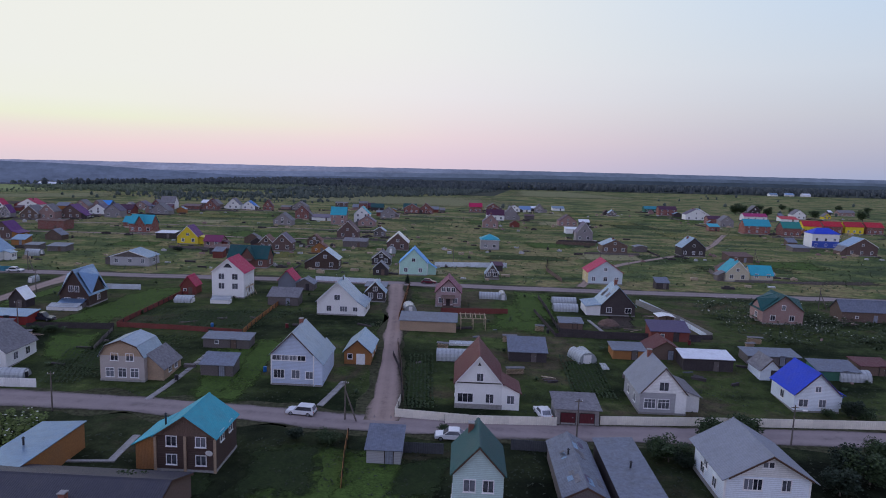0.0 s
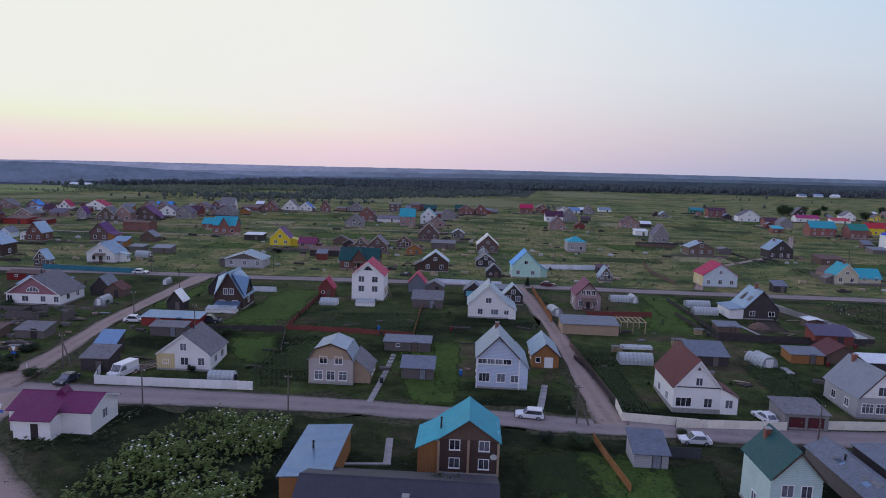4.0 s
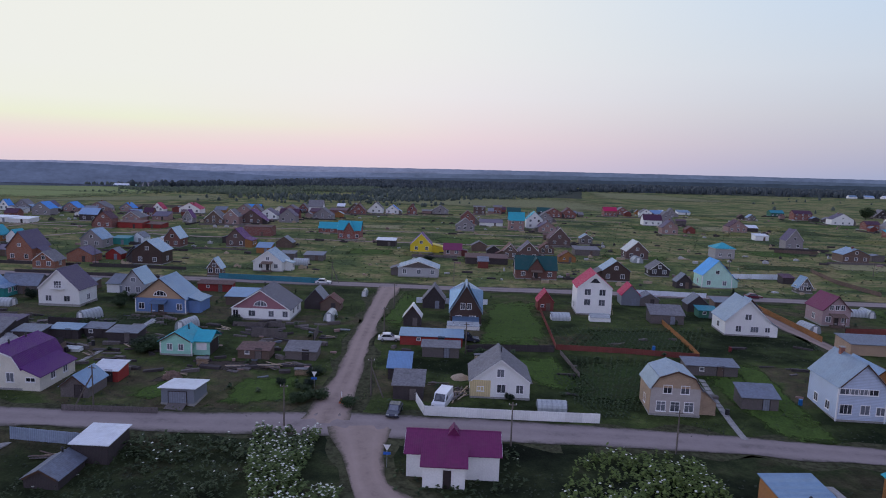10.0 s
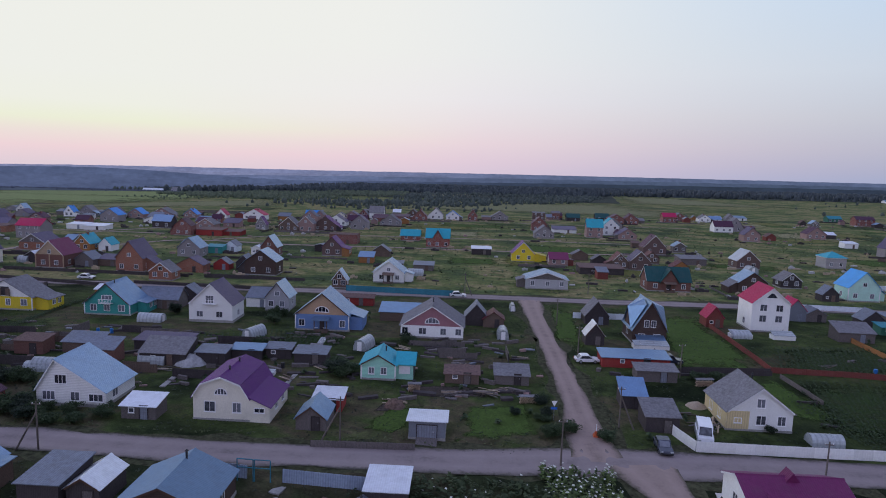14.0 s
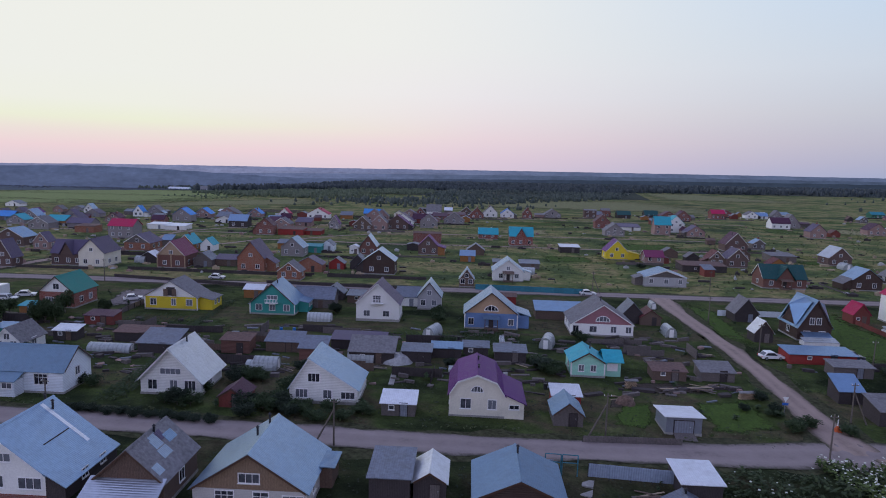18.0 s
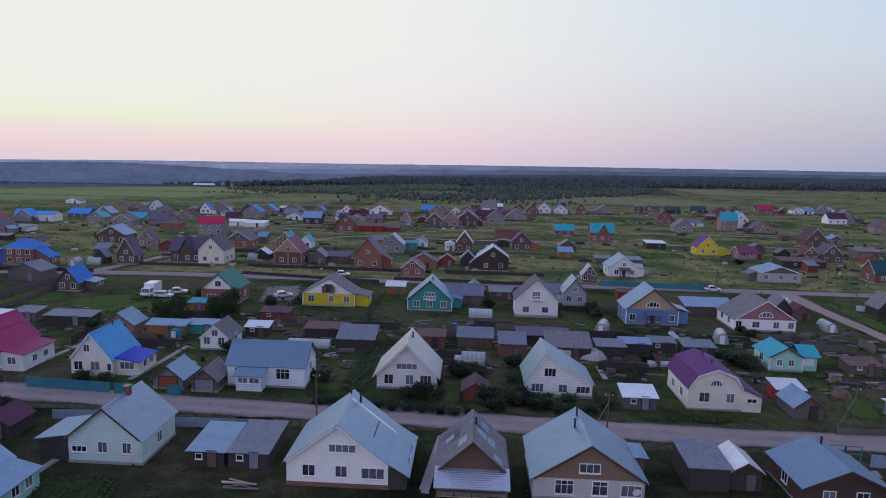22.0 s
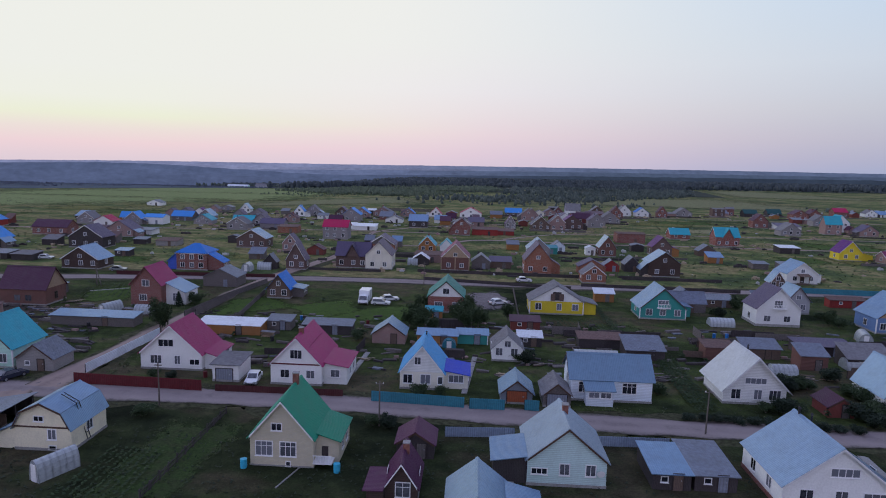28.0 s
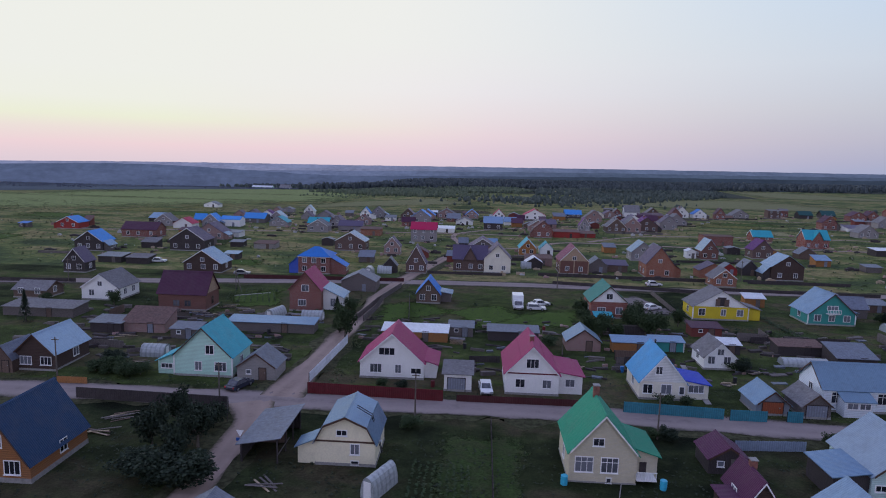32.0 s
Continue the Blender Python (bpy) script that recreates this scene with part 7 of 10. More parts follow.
# ---- fences ----
def fence(pts, h, mat, label, post="dark_metal", gap=.0, span=2.4, group="fences"):
    """Sheet or board panels between posts along a line."""
    x0, y0 = pts[0]
    top = base("fence", at(x0, y0), label, "fence", group)
    z0 = gz(x0, y0)
    meshes = {}
    for (ax, ay), (bx, by) in zip(pts, pts[1:]):
        ln = math.dist((ax, ay), (bx, by))
        n = max(1, round(ln / span))
        w = ln / n
        rot = math.degrees(math.atan2(by - ay, bx - ax))
        key = round(w, 2)
        if key not in meshes:
            n2 = max(2, int(w / .28))
            prof = []
            for k in range(n2):
                x2 = w * k / n2
                prof += [(x2, -.02), (x2 + .06, -.045), (x2 + .12, -.045), (x2 + .18, -.02)]
            prof.append((w, -.02))
            s = Shape().prism([(a, b, gap) for a, b in prof] + [(w, .01, gap), (0, .01, gap)], (0, 0, h - gap))
            meshes[key] = s.mesh("panel", mat), Shape().box(-.05, .05, .012, .10, -.3, h - .05).mesh("post", post)
        for k in range(n):
            x, y = ax + (bx - ax) * k / n, ay + (by - ay) * k / n
            xe, ye = ax + (bx - ax) * (k + 1) / n, ay + (by - ay) * (k + 1) / n
            tilt = math.degrees(math.atan2(gz(xe, ye) - gz(x, y), w))
            m = pose(x - x0, y - y0, gz(x, y) - z0, 0, -tilt, rot)
            part("panel", meshes[key][0], None, top).matrix_local = m
            part("post", meshes[key][1], None, top).matrix_local = m
    return top


# ---- poles ----
def pole(x, y, h=7.5, brace=0.0, mat="pole_wood", lamp=False, rot=0):
    h *= .75
    top = base("utility_pole", at(x, y, rot), "weathered power pole with a crossarm" if not lamp else "power pole with a small street lamp", "utility pole", "power poles")
    part("pole", Shape().tube((0, 0, -.4), (0, 0, h), .12, .075, 8), mat, top)
    part("crossarm", Shape().box(-.5, .5, -.05, .05, h - .40, h - .30), mat, top)
    for sx in (-.42, 0, .42) if y < 130 else ():
        part("insulator", Shape().tube((sx, 0, h - .30), (sx, 0, h - .14), .045, .03, 6), "white_paint", top)
    if brace:
        part("brace", Shape().tube((brace, -.5, -.4), (0, 0, h * .78), .12, .09, 8), mat, top)
    if lamp:
        lp = part("lamp_arm", Shape().tube((0, 0, h - .8), (.9, -.5, h - .5), .03, n=6), "steel", top)
        part("lamp_head", Shape().box(.7, 1.25, -.72, -.45, h - .55, h - .42), "white_paint", lp)
    return top


# ---- vehicles ----
def car(x, y, rot, mat, kind="hatch", label="white car"):
    """A parked vehicle; its length lies along local x, nose at +x."""
    L, Wd, Hh = {"hatch": (4.1, 1.68, 1.42), "wagon": (4.1, 1.64, 1.46), "van": (4.9, 1.95, 2.1), "truck": (5.4, 2.1, 2.5), "pickup": (4.6, 1.75, 1.6)}[kind]
    top = base("car" if kind in ("hatch", "wagon") else "van" if kind == "van" else "truck", at(x, y, rot), label, "car" if kind in ("hatch", "wagon") else kind if kind != "pickup" else "truck", "parked vehicles")
    h = L / 2
    bz = .78 if kind in ("hatch", "wagon", "pickup") else 1.05
    low = [(-h, .32), (h - .05, .30), (h, .55), (h - .12, bz - .05), (h - 1.1, bz + .06), (-h + .08, bz + .08), (-h, bz - .1)]
    part("body", Shape().prism([(u, -Wd / 2, z) for u, z in low], (0, Wd, 0)), mat, top)
    cab = {"hatch": [(-h + .35, bz), (h - 1.15, bz), (h - 1.85, Hh), (-h + .95, Hh)], "wagon": [(-h + .08, bz), (h - 1.2, bz), (h - 1.75, Hh), (-h + .3, Hh)],
           "van": [(-h + .02, bz), (h - .75, bz), (h - 1.35, Hh), (-h + .06, Hh)], "truck": [(h - 2.0, bz), (h - .3, bz), (h - .75, 1.95), (h - 2.0, 1.95)], "pickup": [(-.5, bz), (h - 1.2, bz), (h - 1.8, Hh), (-.35, Hh)]}[kind]
    i = .1
    cb = part("cabin", Shape().prism([(u, -Wd / 2 + i, z) for u, z in cab], (0, Wd - 2 * i, 0)), mat, top)
    (a, _), (b, _), (c, zc), (d, _) = cab
    side = [(a + .25, bz + .06), (b - .12, bz + .06), (c - .05, zc - .1), (d + .1, zc - .1)]
    if kind in ("van",):
        side = [(b - 1.5, bz + .06), (b - .12, bz + .06), (c - .05, zc - .35), (b - 1.4, zc - .35)]
    for sy in (-1, 1):
        yy = sy * (Wd / 2 - i)
        part("side_window", Shape().prism([(u, yy - .012, z) for u, z in side], (0, .024, 0)), "glass", cb)
    part("windscreen", Shape().prism([(b + .02, -Wd / 2 + .2, bz + .06), (b + .02, Wd / 2 - .2, bz + .06), (c + .06, Wd / 2 - .25, zc - .08), (c + .06, -Wd / 2 + .25, zc - .08)], (.03, 0, .02)), "glass", cb)
    if kind != "truck":
        part("rear_window", Shape().prism([(a - .02, Wd / 2 - .25, bz + .1), (a - .02, -Wd / 2 + .25, bz + .1), (d - .05, -Wd / 2 + .3, zc - .1), (d - .05, Wd / 2 - .3, zc - .1)], (-.03, 0, .01)), "glass", cb)
    if kind == "truck":
        part("box", Shape().box(-h - .1, h - 2.1, -Wd / 2 - .1, Wd / 2 + .1, .8, Hh + .3), "car_white", top, "white box body")
    part("bumper", Shape().box(h - .06, h + .07, -Wd / 2 + .05, Wd / 2 - .05, .36, .52), "dark_metal", top)
    part("bumper", Shape().box(-h - .07, -h + .06, -Wd / 2 + .05, Wd / 2 - .05, .36, .52), "dark_metal", top)
    for sy in (-1, 1):
        part("headlight", Shape().box(h - .1, h + .01, sy * Wd * .36 - .18, sy * Wd * .36 + .18, .56, .72), "poly_sheet", top)
        part("tail_light", Shape().box(-h - .015, -h + .05, sy * Wd * .42 - .1, sy * Wd * .42 + .1, .58, .8), "lamp_red", top)
        for u in (-h + .8, h - .8):
            wh = part("wheel", Shape().tube((u, sy * (Wd / 2 - .2), .31), (u, sy * (Wd / 2 + .01), .31), .31, n=14), "rubber", top)
            part("rim", Shape().tube((u, sy * (Wd / 2), .31), (u, sy * (Wd / 2 + .025), .31), .19, n=10), "steel", wh)
    return top


# ---- greenhouses ----
def greenhouse(x, y, w, l, h, rot=0, mat="poly_sheet", label="arched greenhouse of milky plastic sheet"):
    top = base("greenhouse", at(x, y, rot), label, "greenhouse", "greenhouses")
    n = 10
    arc = [(w / 2 * math.cos(math.pi * k / n), h * math.sin(math.pi * k / n) ** .8) for k in range(n + 1)]
    for k0, k1 in ((0, 3), (3, 7), (7, 10)):
        ring = [(arc[k][0], 0, arc[k][1]) for k in range(k0, k1 + 1)] + [(arc[k][0] * .97, 0, arc[k][1] * .97) for k in range(k1, k0 - 1, -1)]
        part("sheet", Shape().prism(ring, (0, l, 0)), mat, top)
    ring = [(a * .96, 0, b * .96) for a, b in arc]
    for v in (.05, l - .1):
        part("end_sheet", Shape().prism([(p[0], v, p[2]) for p in ring], (0, .03, 0)), mat, top)
    m = max(2, round(l / 1.5))
    for k in range(m + 1):
        v = .02 + (l - .08) * k / m
        s = Shape().prism([(a * 1.012, v, b * 1.012) for a, b in arc] + [(a * .985, v, b * .985) for a, b in arc[::-1]], (0, .05, 0))
        part("hoop", s, "steel", top)
    part("door", Shape().box(-.4, .4, -.02, .05, 0, h * .8), "white_paint", top)
    return top


# ---- plants ----
def leaf_cloud(n, seed, size, shape):
    """Many small leaf quads round a set of clump centres inside a lumpy volume."""
    rnd = np.random.RandomState(seed)
    cl = []
    while len(cl) < 26:
        p = rnd.uniform(-1, 1, 3)
        if np.linalg.norm(p) < 1 and not (shape == "tree" and p[2] < -.75):
            cl.append(p * (.45 + .45 * rnd.rand()))
    cl = np.array(cl)
    c = cl[rnd.randint(0, len(cl), n)]
    d = rnd.normal(size=(n, 3))
    d /= np.linalg.norm(d, axis=1, keepdims=True)
    p = c + d * (.34 * rnd.rand(n, 1) ** .4)
    u = rnd.normal(size=(n, 3))
    u /= np.linalg.norm(u, axis=1, keepdims=True)
    v = np.cross(u, rnd.normal(size=(n, 3)))
    v /= np.linalg.norm(v, axis=1, keepdims=True)
    s = size * (.6 + .8 * rnd.rand(n, 1))
    q = np.stack([p - u * s, p + v * s * .6, p + u * s, p - v * s * .6], 1).reshape(-1, 3)
    return q


def quads_mesh(name, q, mat):
    me = bpy.data.meshes.new(name)
    n = len(q) // 4
    me.vertices.add(4 * n)
    me.vertices.foreach_set("co", np.ascontiguousarray(q, dtype=np.float32).ravel())
    me.loops.add(4 * n)
    me.loops.foreach_set("vertex_index", np.arange(4 * n, dtype=np.int32))
    me.polygons.add(n)
    me.polygons.foreach_set("loop_start", np.arange(0, 4 * n, 4, dtype=np.int32))
    me.materials.append(MATS[mat])
    me.update(calc_edges=True)
    return me


CROWN = {(k, mat): quads_mesh("crown", leaf_cloud(2600, 40 + k, .062, "tree"), mat) for k in range(3) for mat in ("leaves", "leaves_dark")}


def tree(x, y, h, r, k=0, mat="leaves", name="tree", label="dark leafy garden tree"):
    top = base(name, at(x, y, 37 * k), label, name, "garden trees" if name == "tree" else "garden bushes")
    s = Shape()
    th = h * (.3 if name == "tree" else .2)
    s.tube((0, 0, -.2), (0, 0, th), .035 * h, .022 * h, 7)
    rnd = random.Random(k + int(abs(x)))
    for i in range(5):
        a = i * 1.3 + rnd.random()
        s.tube((0, 0, th * .8), (r * .55 * math.cos(a), r * .55 * math.sin(a), th + h * .28 * rnd.random()), .018 * h, .006 * h, 5)
    part("trunk", s, "pole_wood", top)
    c = part("crown", CROWN[k % 3, mat], None, top)
    zc = h * (.54 if name == "tree" else .50)
    c.matrix_local = Matrix.LocRotScale((0, 0, zc), Euler((0, 0, x)), (r * 1.15, r * 1.15, (h - zc) * 1.1))
    return top


def bush(x, y, r, h, k=0, mat="leaves"):
    return tree(x, y, h, r, k, mat, "bush", "dense dark green garden bush")


def spruce(x, y, h, r):
    top = base("tree", at(x, y), "dark narrow spruce tree beside the houses", "tree", "garden trees")
    part("trunk", Shape().tube((0, 0, -.2), (0, 0, h * .95), .02 * h, .004 * h, 6), "pole_wood", top)
    rnd = np.random.RandomState(int(h * 10))
    q = []
    for i in range(1300):
        t = rnd.rand() ** .7
        a, rr = rnd.rand() * 6.283, r * (1 - t) * (.35 + .65 * rnd.rand())
        p = np.array([rr * math.cos(a), rr * math.sin(a), h * (.08 + .92 * t) - rr * .25])
        u = np.array([math.cos(a), math.sin(a), -.35]) * .22
        v = np.array([-math.sin(a), math.cos(a), 0]) * .09
        q += [p - u, p + v, p + u, p - v]
    part("crown", quads_mesh("crown", np.array(q), "leaves_dark"), None, top)


FOOT = []
for ob in list(scene.objects):
    if ob.name.split(".")[0] in ("house", "shed", "garage") and ob.parent is None:
        xs = [(ob.matrix_world @ Vector(v)).to_tuple() for c in ob.children if c.name.startswith("wall") for v in c.bound_box]
        if xs:
            FOOT.append((min(p[0] for p in xs) - .3, max(p[0] for p in xs) + .3, min(p[1] for p in xs) - .3, max(p[1] for p in xs) + .3))
ROADS = [(-500, -230, 83.5, 90.5), (-230, -190, 81.5, 88), (-190, -105, 79, 86.5), (-105, -50, 83, 91), (-50, -20, 81.5, 88), (-20, 300, 78, 85.5), (-480, -330, 130, 160), (-330, -240, 155, 168), (-240, 250, 163, 174.5), (-11.5, -4.8, 80, 135), (-14, -7, 130, 170), (-101, -94, 85, 170), (-286.5, -279, 86, 130), (-283, -275, 130, 166),
         (-97, -87, 70, 88), (-92, -82, 60, 70), (-88, -70, 40, 61), (-288, -282, 40, 86)]
BLOCK = np.array([f[:4] for f in FOOT] + [r[:4] for r in ROADS])


PATHS = []


def clear(x, y):
    """Which of the points lie on open ground, off houses and roads."""
    ok = np.ones(len(x), bool)
    for (ax, ay), (bx, by) in PATHS:
        f = np.clip(((x - ax) * (bx - ax) + (y - ay) * (by - ay)) / ((bx - ax) ** 2 + (by - ay) ** 2), 0, 1)
        ok &= np.hypot(x - ax - f * (bx - ax), y - ay - f * (by - ay)) > .8
    for a, b, c, d in BLOCK:
        ok &= ~((x > a) & (x < b) & (y > c) & (y < d))
    return ok


GZ = np.vectorize(gz)


def inside(poly, x, y):
    r = np.zeros(len(x), bool)
    for (ax, ay), (bx, by) in zip(poly, poly[1:] + poly[:1]):
        hit = (ay > y) != (by > y)
        r ^= hit & (x < (bx - ax) * (y - ay) / (by - ay + 1e-9) + ax)
    return r


def tufts(name, poly, per, size, high, mat, label, category, seed, blades=4, umbels=0.0, lumpy=1.0):
    """A scatter of leafy tufts over an area, with white flower heads where umbels > 0."""
    rnd = np.random.RandomState(seed)
    xs, ys = [p[0] for p in poly], [p[1] for p in poly]
    area = (max(xs) - min(xs)) * (max(ys) - min(ys))
    n = int(area * per)
    x, y = rnd.uniform(min(xs), max(xs), n), rnd.uniform(min(ys), max(ys), n)
    keep = inside(poly, x, y) & clear(x, y)
    wav = np.sin(x * .31 + seed) * np.sin(y * .37 + 2 * seed) + .6 * np.sin(x * .9 + 1) * np.sin(y * 1.1)
    keep &= rnd.rand(n) < np.clip(.55 + lumpy * .45 * wav, .04, 1)
    x, y = x[keep], y[keep]
    n = len(x)
    z = GZ(x, y)
    hh = high * (.55 + .7 * rnd.rand(n)) * (1 + .35 * wav[keep])
    q = []
    for b in range(blades):
        a = rnd.rand(n) * 6.283
        o = size * rnd.rand(n) * .7
        cx, cy, cz = x + o * np.cos(a), y + o * np.sin(a), z + hh * (.25 + .65 * rnd.rand(n))
        u = np.stack([np.cos(a), np.sin(a), rnd.uniform(-.7, .5, n)], 1) * (size * (.5 + .5 * rnd.rand(n)))[:, None]
        v = np.stack([-np.sin(a), np.cos(a), rnd.uniform(-.2, .2, n)], 1) * (size * .45)
        p = np.stack([cx, cy, cz], 1)
        q.append(np.stack([p - u, p + v, p + u, p - v], 1))
    q = np.concatenate(q).reshape(-1, 3)
    ob = tagged(new(name, quads_mesh(name, q, mat)), label, category, kind="stuff")
    if umbels:
        sel = (rnd.rand(n) < umbels) & (wav[keep] > (-.25 if lumpy > .5 else -2))
        k = sel.sum()
        px, py, pz, r = x[sel], y[sel], z[sel] + hh[sel] * 1.12, .07 + .11 * rnd.rand(k)
        tx, ty = rnd.uniform(-.3, .3, k), rnd.uniform(-.3, .3, k)
        p = np.stack([px, py, pz], 1)
        u, v = np.stack([r, 0 * r, r * tx], 1), np.stack([0 * r, r, r * ty], 1)
        fl = new("flower_heads", quads_mesh("flower_heads", np.stack([p - u - v * .4, p + u * .4 - v, p + u + v * .4, p - u * .4 + v], 1).reshape(-1, 3), "umbels"))
        fl.parent = ob
        tagged(fl, "white umbel flower heads", kind="stuff")
    return ob


LIFT = [0.0]


def patch(corners, mat, label, category="garden bed", lift=.022, n=12):
    """A four-cornered piece of ground cover that follows the land."""
    a, b, c, d = [Vector(p) for p in corners]
    LIFT[0] = (LIFT[0] + .003) % .036
    lift += LIFT[0]
    s = Shape()
    rnd = random.Random(int(abs(a.x * 7 + a.y)))
    jx = min(.8, .4 * min((b - a).length, (c - d).length) / n)
    jy = min(.8, .4 * min((d - a).length, (c - b).length) / n)
    for j in range(n + 1):
        for i in range(n + 1):
            p = a.lerp(b, i / n).lerp(d.lerp(c, i / n), j / n)
            if i in (0, n) or j in (0, n):
                p = p + Vector((rnd.uniform(-1, 1) * jx, rnd.uniform(-1, 1) * jy))
            s.v.append((p.x, p.y, gz(p.x, p.y) + lift))
    s.f = [(j * (n + 1) + i, j * (n + 1) + i + 1, (j + 1) * (n + 1) + i + 1, (j + 1) * (n + 1) + i) for j in range(n) for i in range(n)]
    if sum((s.v[q[1]][0] - s.v[q[0]][0]) * (s.v[q[3]][1] - s.v[q[0]][1]) - (s.v[q[1]][1] - s.v[q[0]][1]) * (s.v[q[3]][0] - s.v[q[0]][0]) for q in s.f) < 0:
        s.f = [q[::-1] for q in s.f]
    me = s.mesh("ground_patch", mat, True)
    me.attributes.new("rim", "FLOAT", "POINT").data.foreach_set("value", [min(i, n - i, j, n - j) / n * 2.4 for j in range(n + 1) for i in range(n + 1)])
    return tagged(new("ground_patch", me), label, category, kind="structure")


def rows(corners, count, per, size, high, mat, label, seed):
    """Ridged vegetable rows between two opposite edges."""
    rnd = np.random.RandomState(seed)
    a, b, c, d = [np.array(p, float) for p in corners]
    q = []
    for k in range(count):
        t = (k + .5) / count
        p0, p1 = a + (b - a) * t, d + (c - d) * t
        n = max(2, int(np.linalg.norm(p1 - p0) * per))
        s = (np.arange(n) + rnd.uniform(-.3, .3, n)) / n
        x, y = p0[0] + (p1[0] - p0[0]) * s, p0[1] + (p1[1] - p0[1]) * s
        g = rnd.rand(n) < .9
        x, y = x[g], y[g]
        ok = clear(x, y)
        x, y = x[ok] + rnd.uniform(-.12, .12, ok.sum()), y[ok]
        m = len(x)
        if not m:
            continue
        z = GZ(x, y)
        for i in range(3):
            al = rnd.rand(m) * 6.283
            u = np.stack([np.cos(al), np.sin(al), rnd.uniform(-.4, .4, m)], 1) * size
            v = np.stack([-np.sin(al), np.cos(al), rnd.uniform(-.2, .2, m)], 1) * size * .6
            p = np.stack([x, y, z + high * (.4 + .6 * rnd.rand(m))], 1)
            q.append(np.stack([p - u, p + v, p + u, p - v], 1))
    tagged(new("crop_rows", quads_mesh("crop_rows", np.concatenate(q).reshape(-1, 3), mat)), label, "crops", kind="stuff")


def plank_pile(x, y, rot, n, l=4.0, name="plank_pile", label="loose pile of old grey planks on the grass", spread=1.0):
    top = base(name, at(x, y, rot), label, "wood pile", "wood piles")
    rnd = random.Random(int(abs(x * 11)))
    for k in range(n):
        ob = part("plank", Shape().box(-l / 2 * rnd.uniform(.6, 1), l / 2 * rnd.uniform(.6, 1), -.1, .1, 0, .05), rnd.choice(["greywood", "greywood", "timber", "brownwood"]), top)
        ob.matrix_local = pose(rnd.uniform(-.4, .4) * spread, rnd.uniform(-.9, .9) * spread, .06 + .05 * k, rnd.uniform(-4, 4), rnd.uniform(-4, 4), rnd.uniform(-28, 28) * spread)
    return top


def path(a, b, w, mat="concrete", label="narrow pale concrete slab path"):
    PATHS.append((a, b))
    n = max(1, round(math.dist(a, b) / 1.5))
    rot = math.degrees(math.atan2(b[1] - a[1], b[0] - a[0]))
    top = base("garden_path", at(*a), label, "path", "garden paths")
    me = Shape().box(.02, math.dist(a, b) / n - .02, -w / 2, w / 2, -.05, .12).mesh("slab", mat)
    for k in range(n):
        x, y = a[0] + (b[0] - a[0]) * k / n, a[1] + (b[1] - a[1]) * k / n
        part("slab", me, None, top).matrix_local = pose(x - a[0], y - a[1], gz(x, y) - gz(*a), 0, 0, rot)



def marker(x, y):
    top = base("pipeline_marker", at(x, y), "white post with an orange base beside the lane", "marker post")
    part("post", Shape().tube((0, 0, -.2), (0, 0, 1.7), .06, n=8), "white_paint", top)
    s = Shape()
    s.v = [(-.45, -.45, 0), (.45, -.45, 0), (.45, .45, 0), (-.45, .45, 0), (0, 0, .95)]
    s.f = [(0, 1, 4), (1, 2, 4), (2, 3, 4), (3, 0, 4), (3, 2, 1, 0)]
    part("foot", s, "orange_paint", top, "orange pyramid foot")


def pipe_gate(a, b, h):
    """A loop of gas pipe that rises over a gateway."""
    top = base("gas_pipe", at(*a), "teal painted gas pipe raised over a gateway", "gas pipe")
    dx, dy, dz = b[0] - a[0], b[1] - a[1], gz(*b) - gz(*a)
    for f in (0, .48, .52, 1):
        part("riser", Shape().tube((dx * f, dy * f, dz * f - .2), (dx * f, dy * f, dz * f + h), .06, n=8), "teal_paint", top)
    for f, g in ((0, .48), (.52, 1)):
        for k in (1.0, .62):
            part("pipe", Shape().tube((dx * f, dy * f, dz * f + h * k), (dx * g, dy * g, dz * g + h * k), .06, n=8), "teal_paint", top)


def heap(x, y, rad, h, mat, label, name="heap", category="heap"):
    """A lumpy mound on the ground."""
    s, n = Shape(), 18
    for k, (q, z) in enumerate(((1.0, -.15), (.8, .35), (.55, .7), (.25, .95))):
        for i in range(n):
            a = 2 * math.pi * i / n
            w = 1 + .22 * noise.noise((math.cos(a) * 1.5 + x, math.sin(a) * 1.5, k * .9))
            s.v.append((rad * q * w * math.cos(a), rad * .8 * q * w * math.sin(a), h * z * (1 + .3 * noise.noise((a, k, x)))))
    s.f = [(k * n + i, k * n + (i + 1) % n, (k + 1) * n + (i + 1) % n, (k + 1) * n + i) for k in range(3) for i in range(n)] + [tuple(range(3 * n, 4 * n))]
    return thing(name, s, mat, at(x, y), label, category)


def frame_shed(x, y, rot, w, d, h):
    """An open timber frame with a few rafters."""
    top = base("timber_frame", at(x, y, rot), "bare open timber frame of an unfinished shed", "shed frame")
    for sx in (0, w / 2, w):
        for sy in (0, d):
            part("post", Shape().box(sx - .07, sx + .07, sy - .07, sy + .07, -.2, h), "timber", top)
    for sy in (0, d):
        part("beam", Shape().box(-.3, w + .3, sy - .06, sy + .06, h, h + .14), "timber", top)
    for k in range(6):
        part("rafter", Shape().box(k * w / 5 - .05, k * w / 5 + .05, -.4, d + .4, h + .14, h + .26), "timber", top)


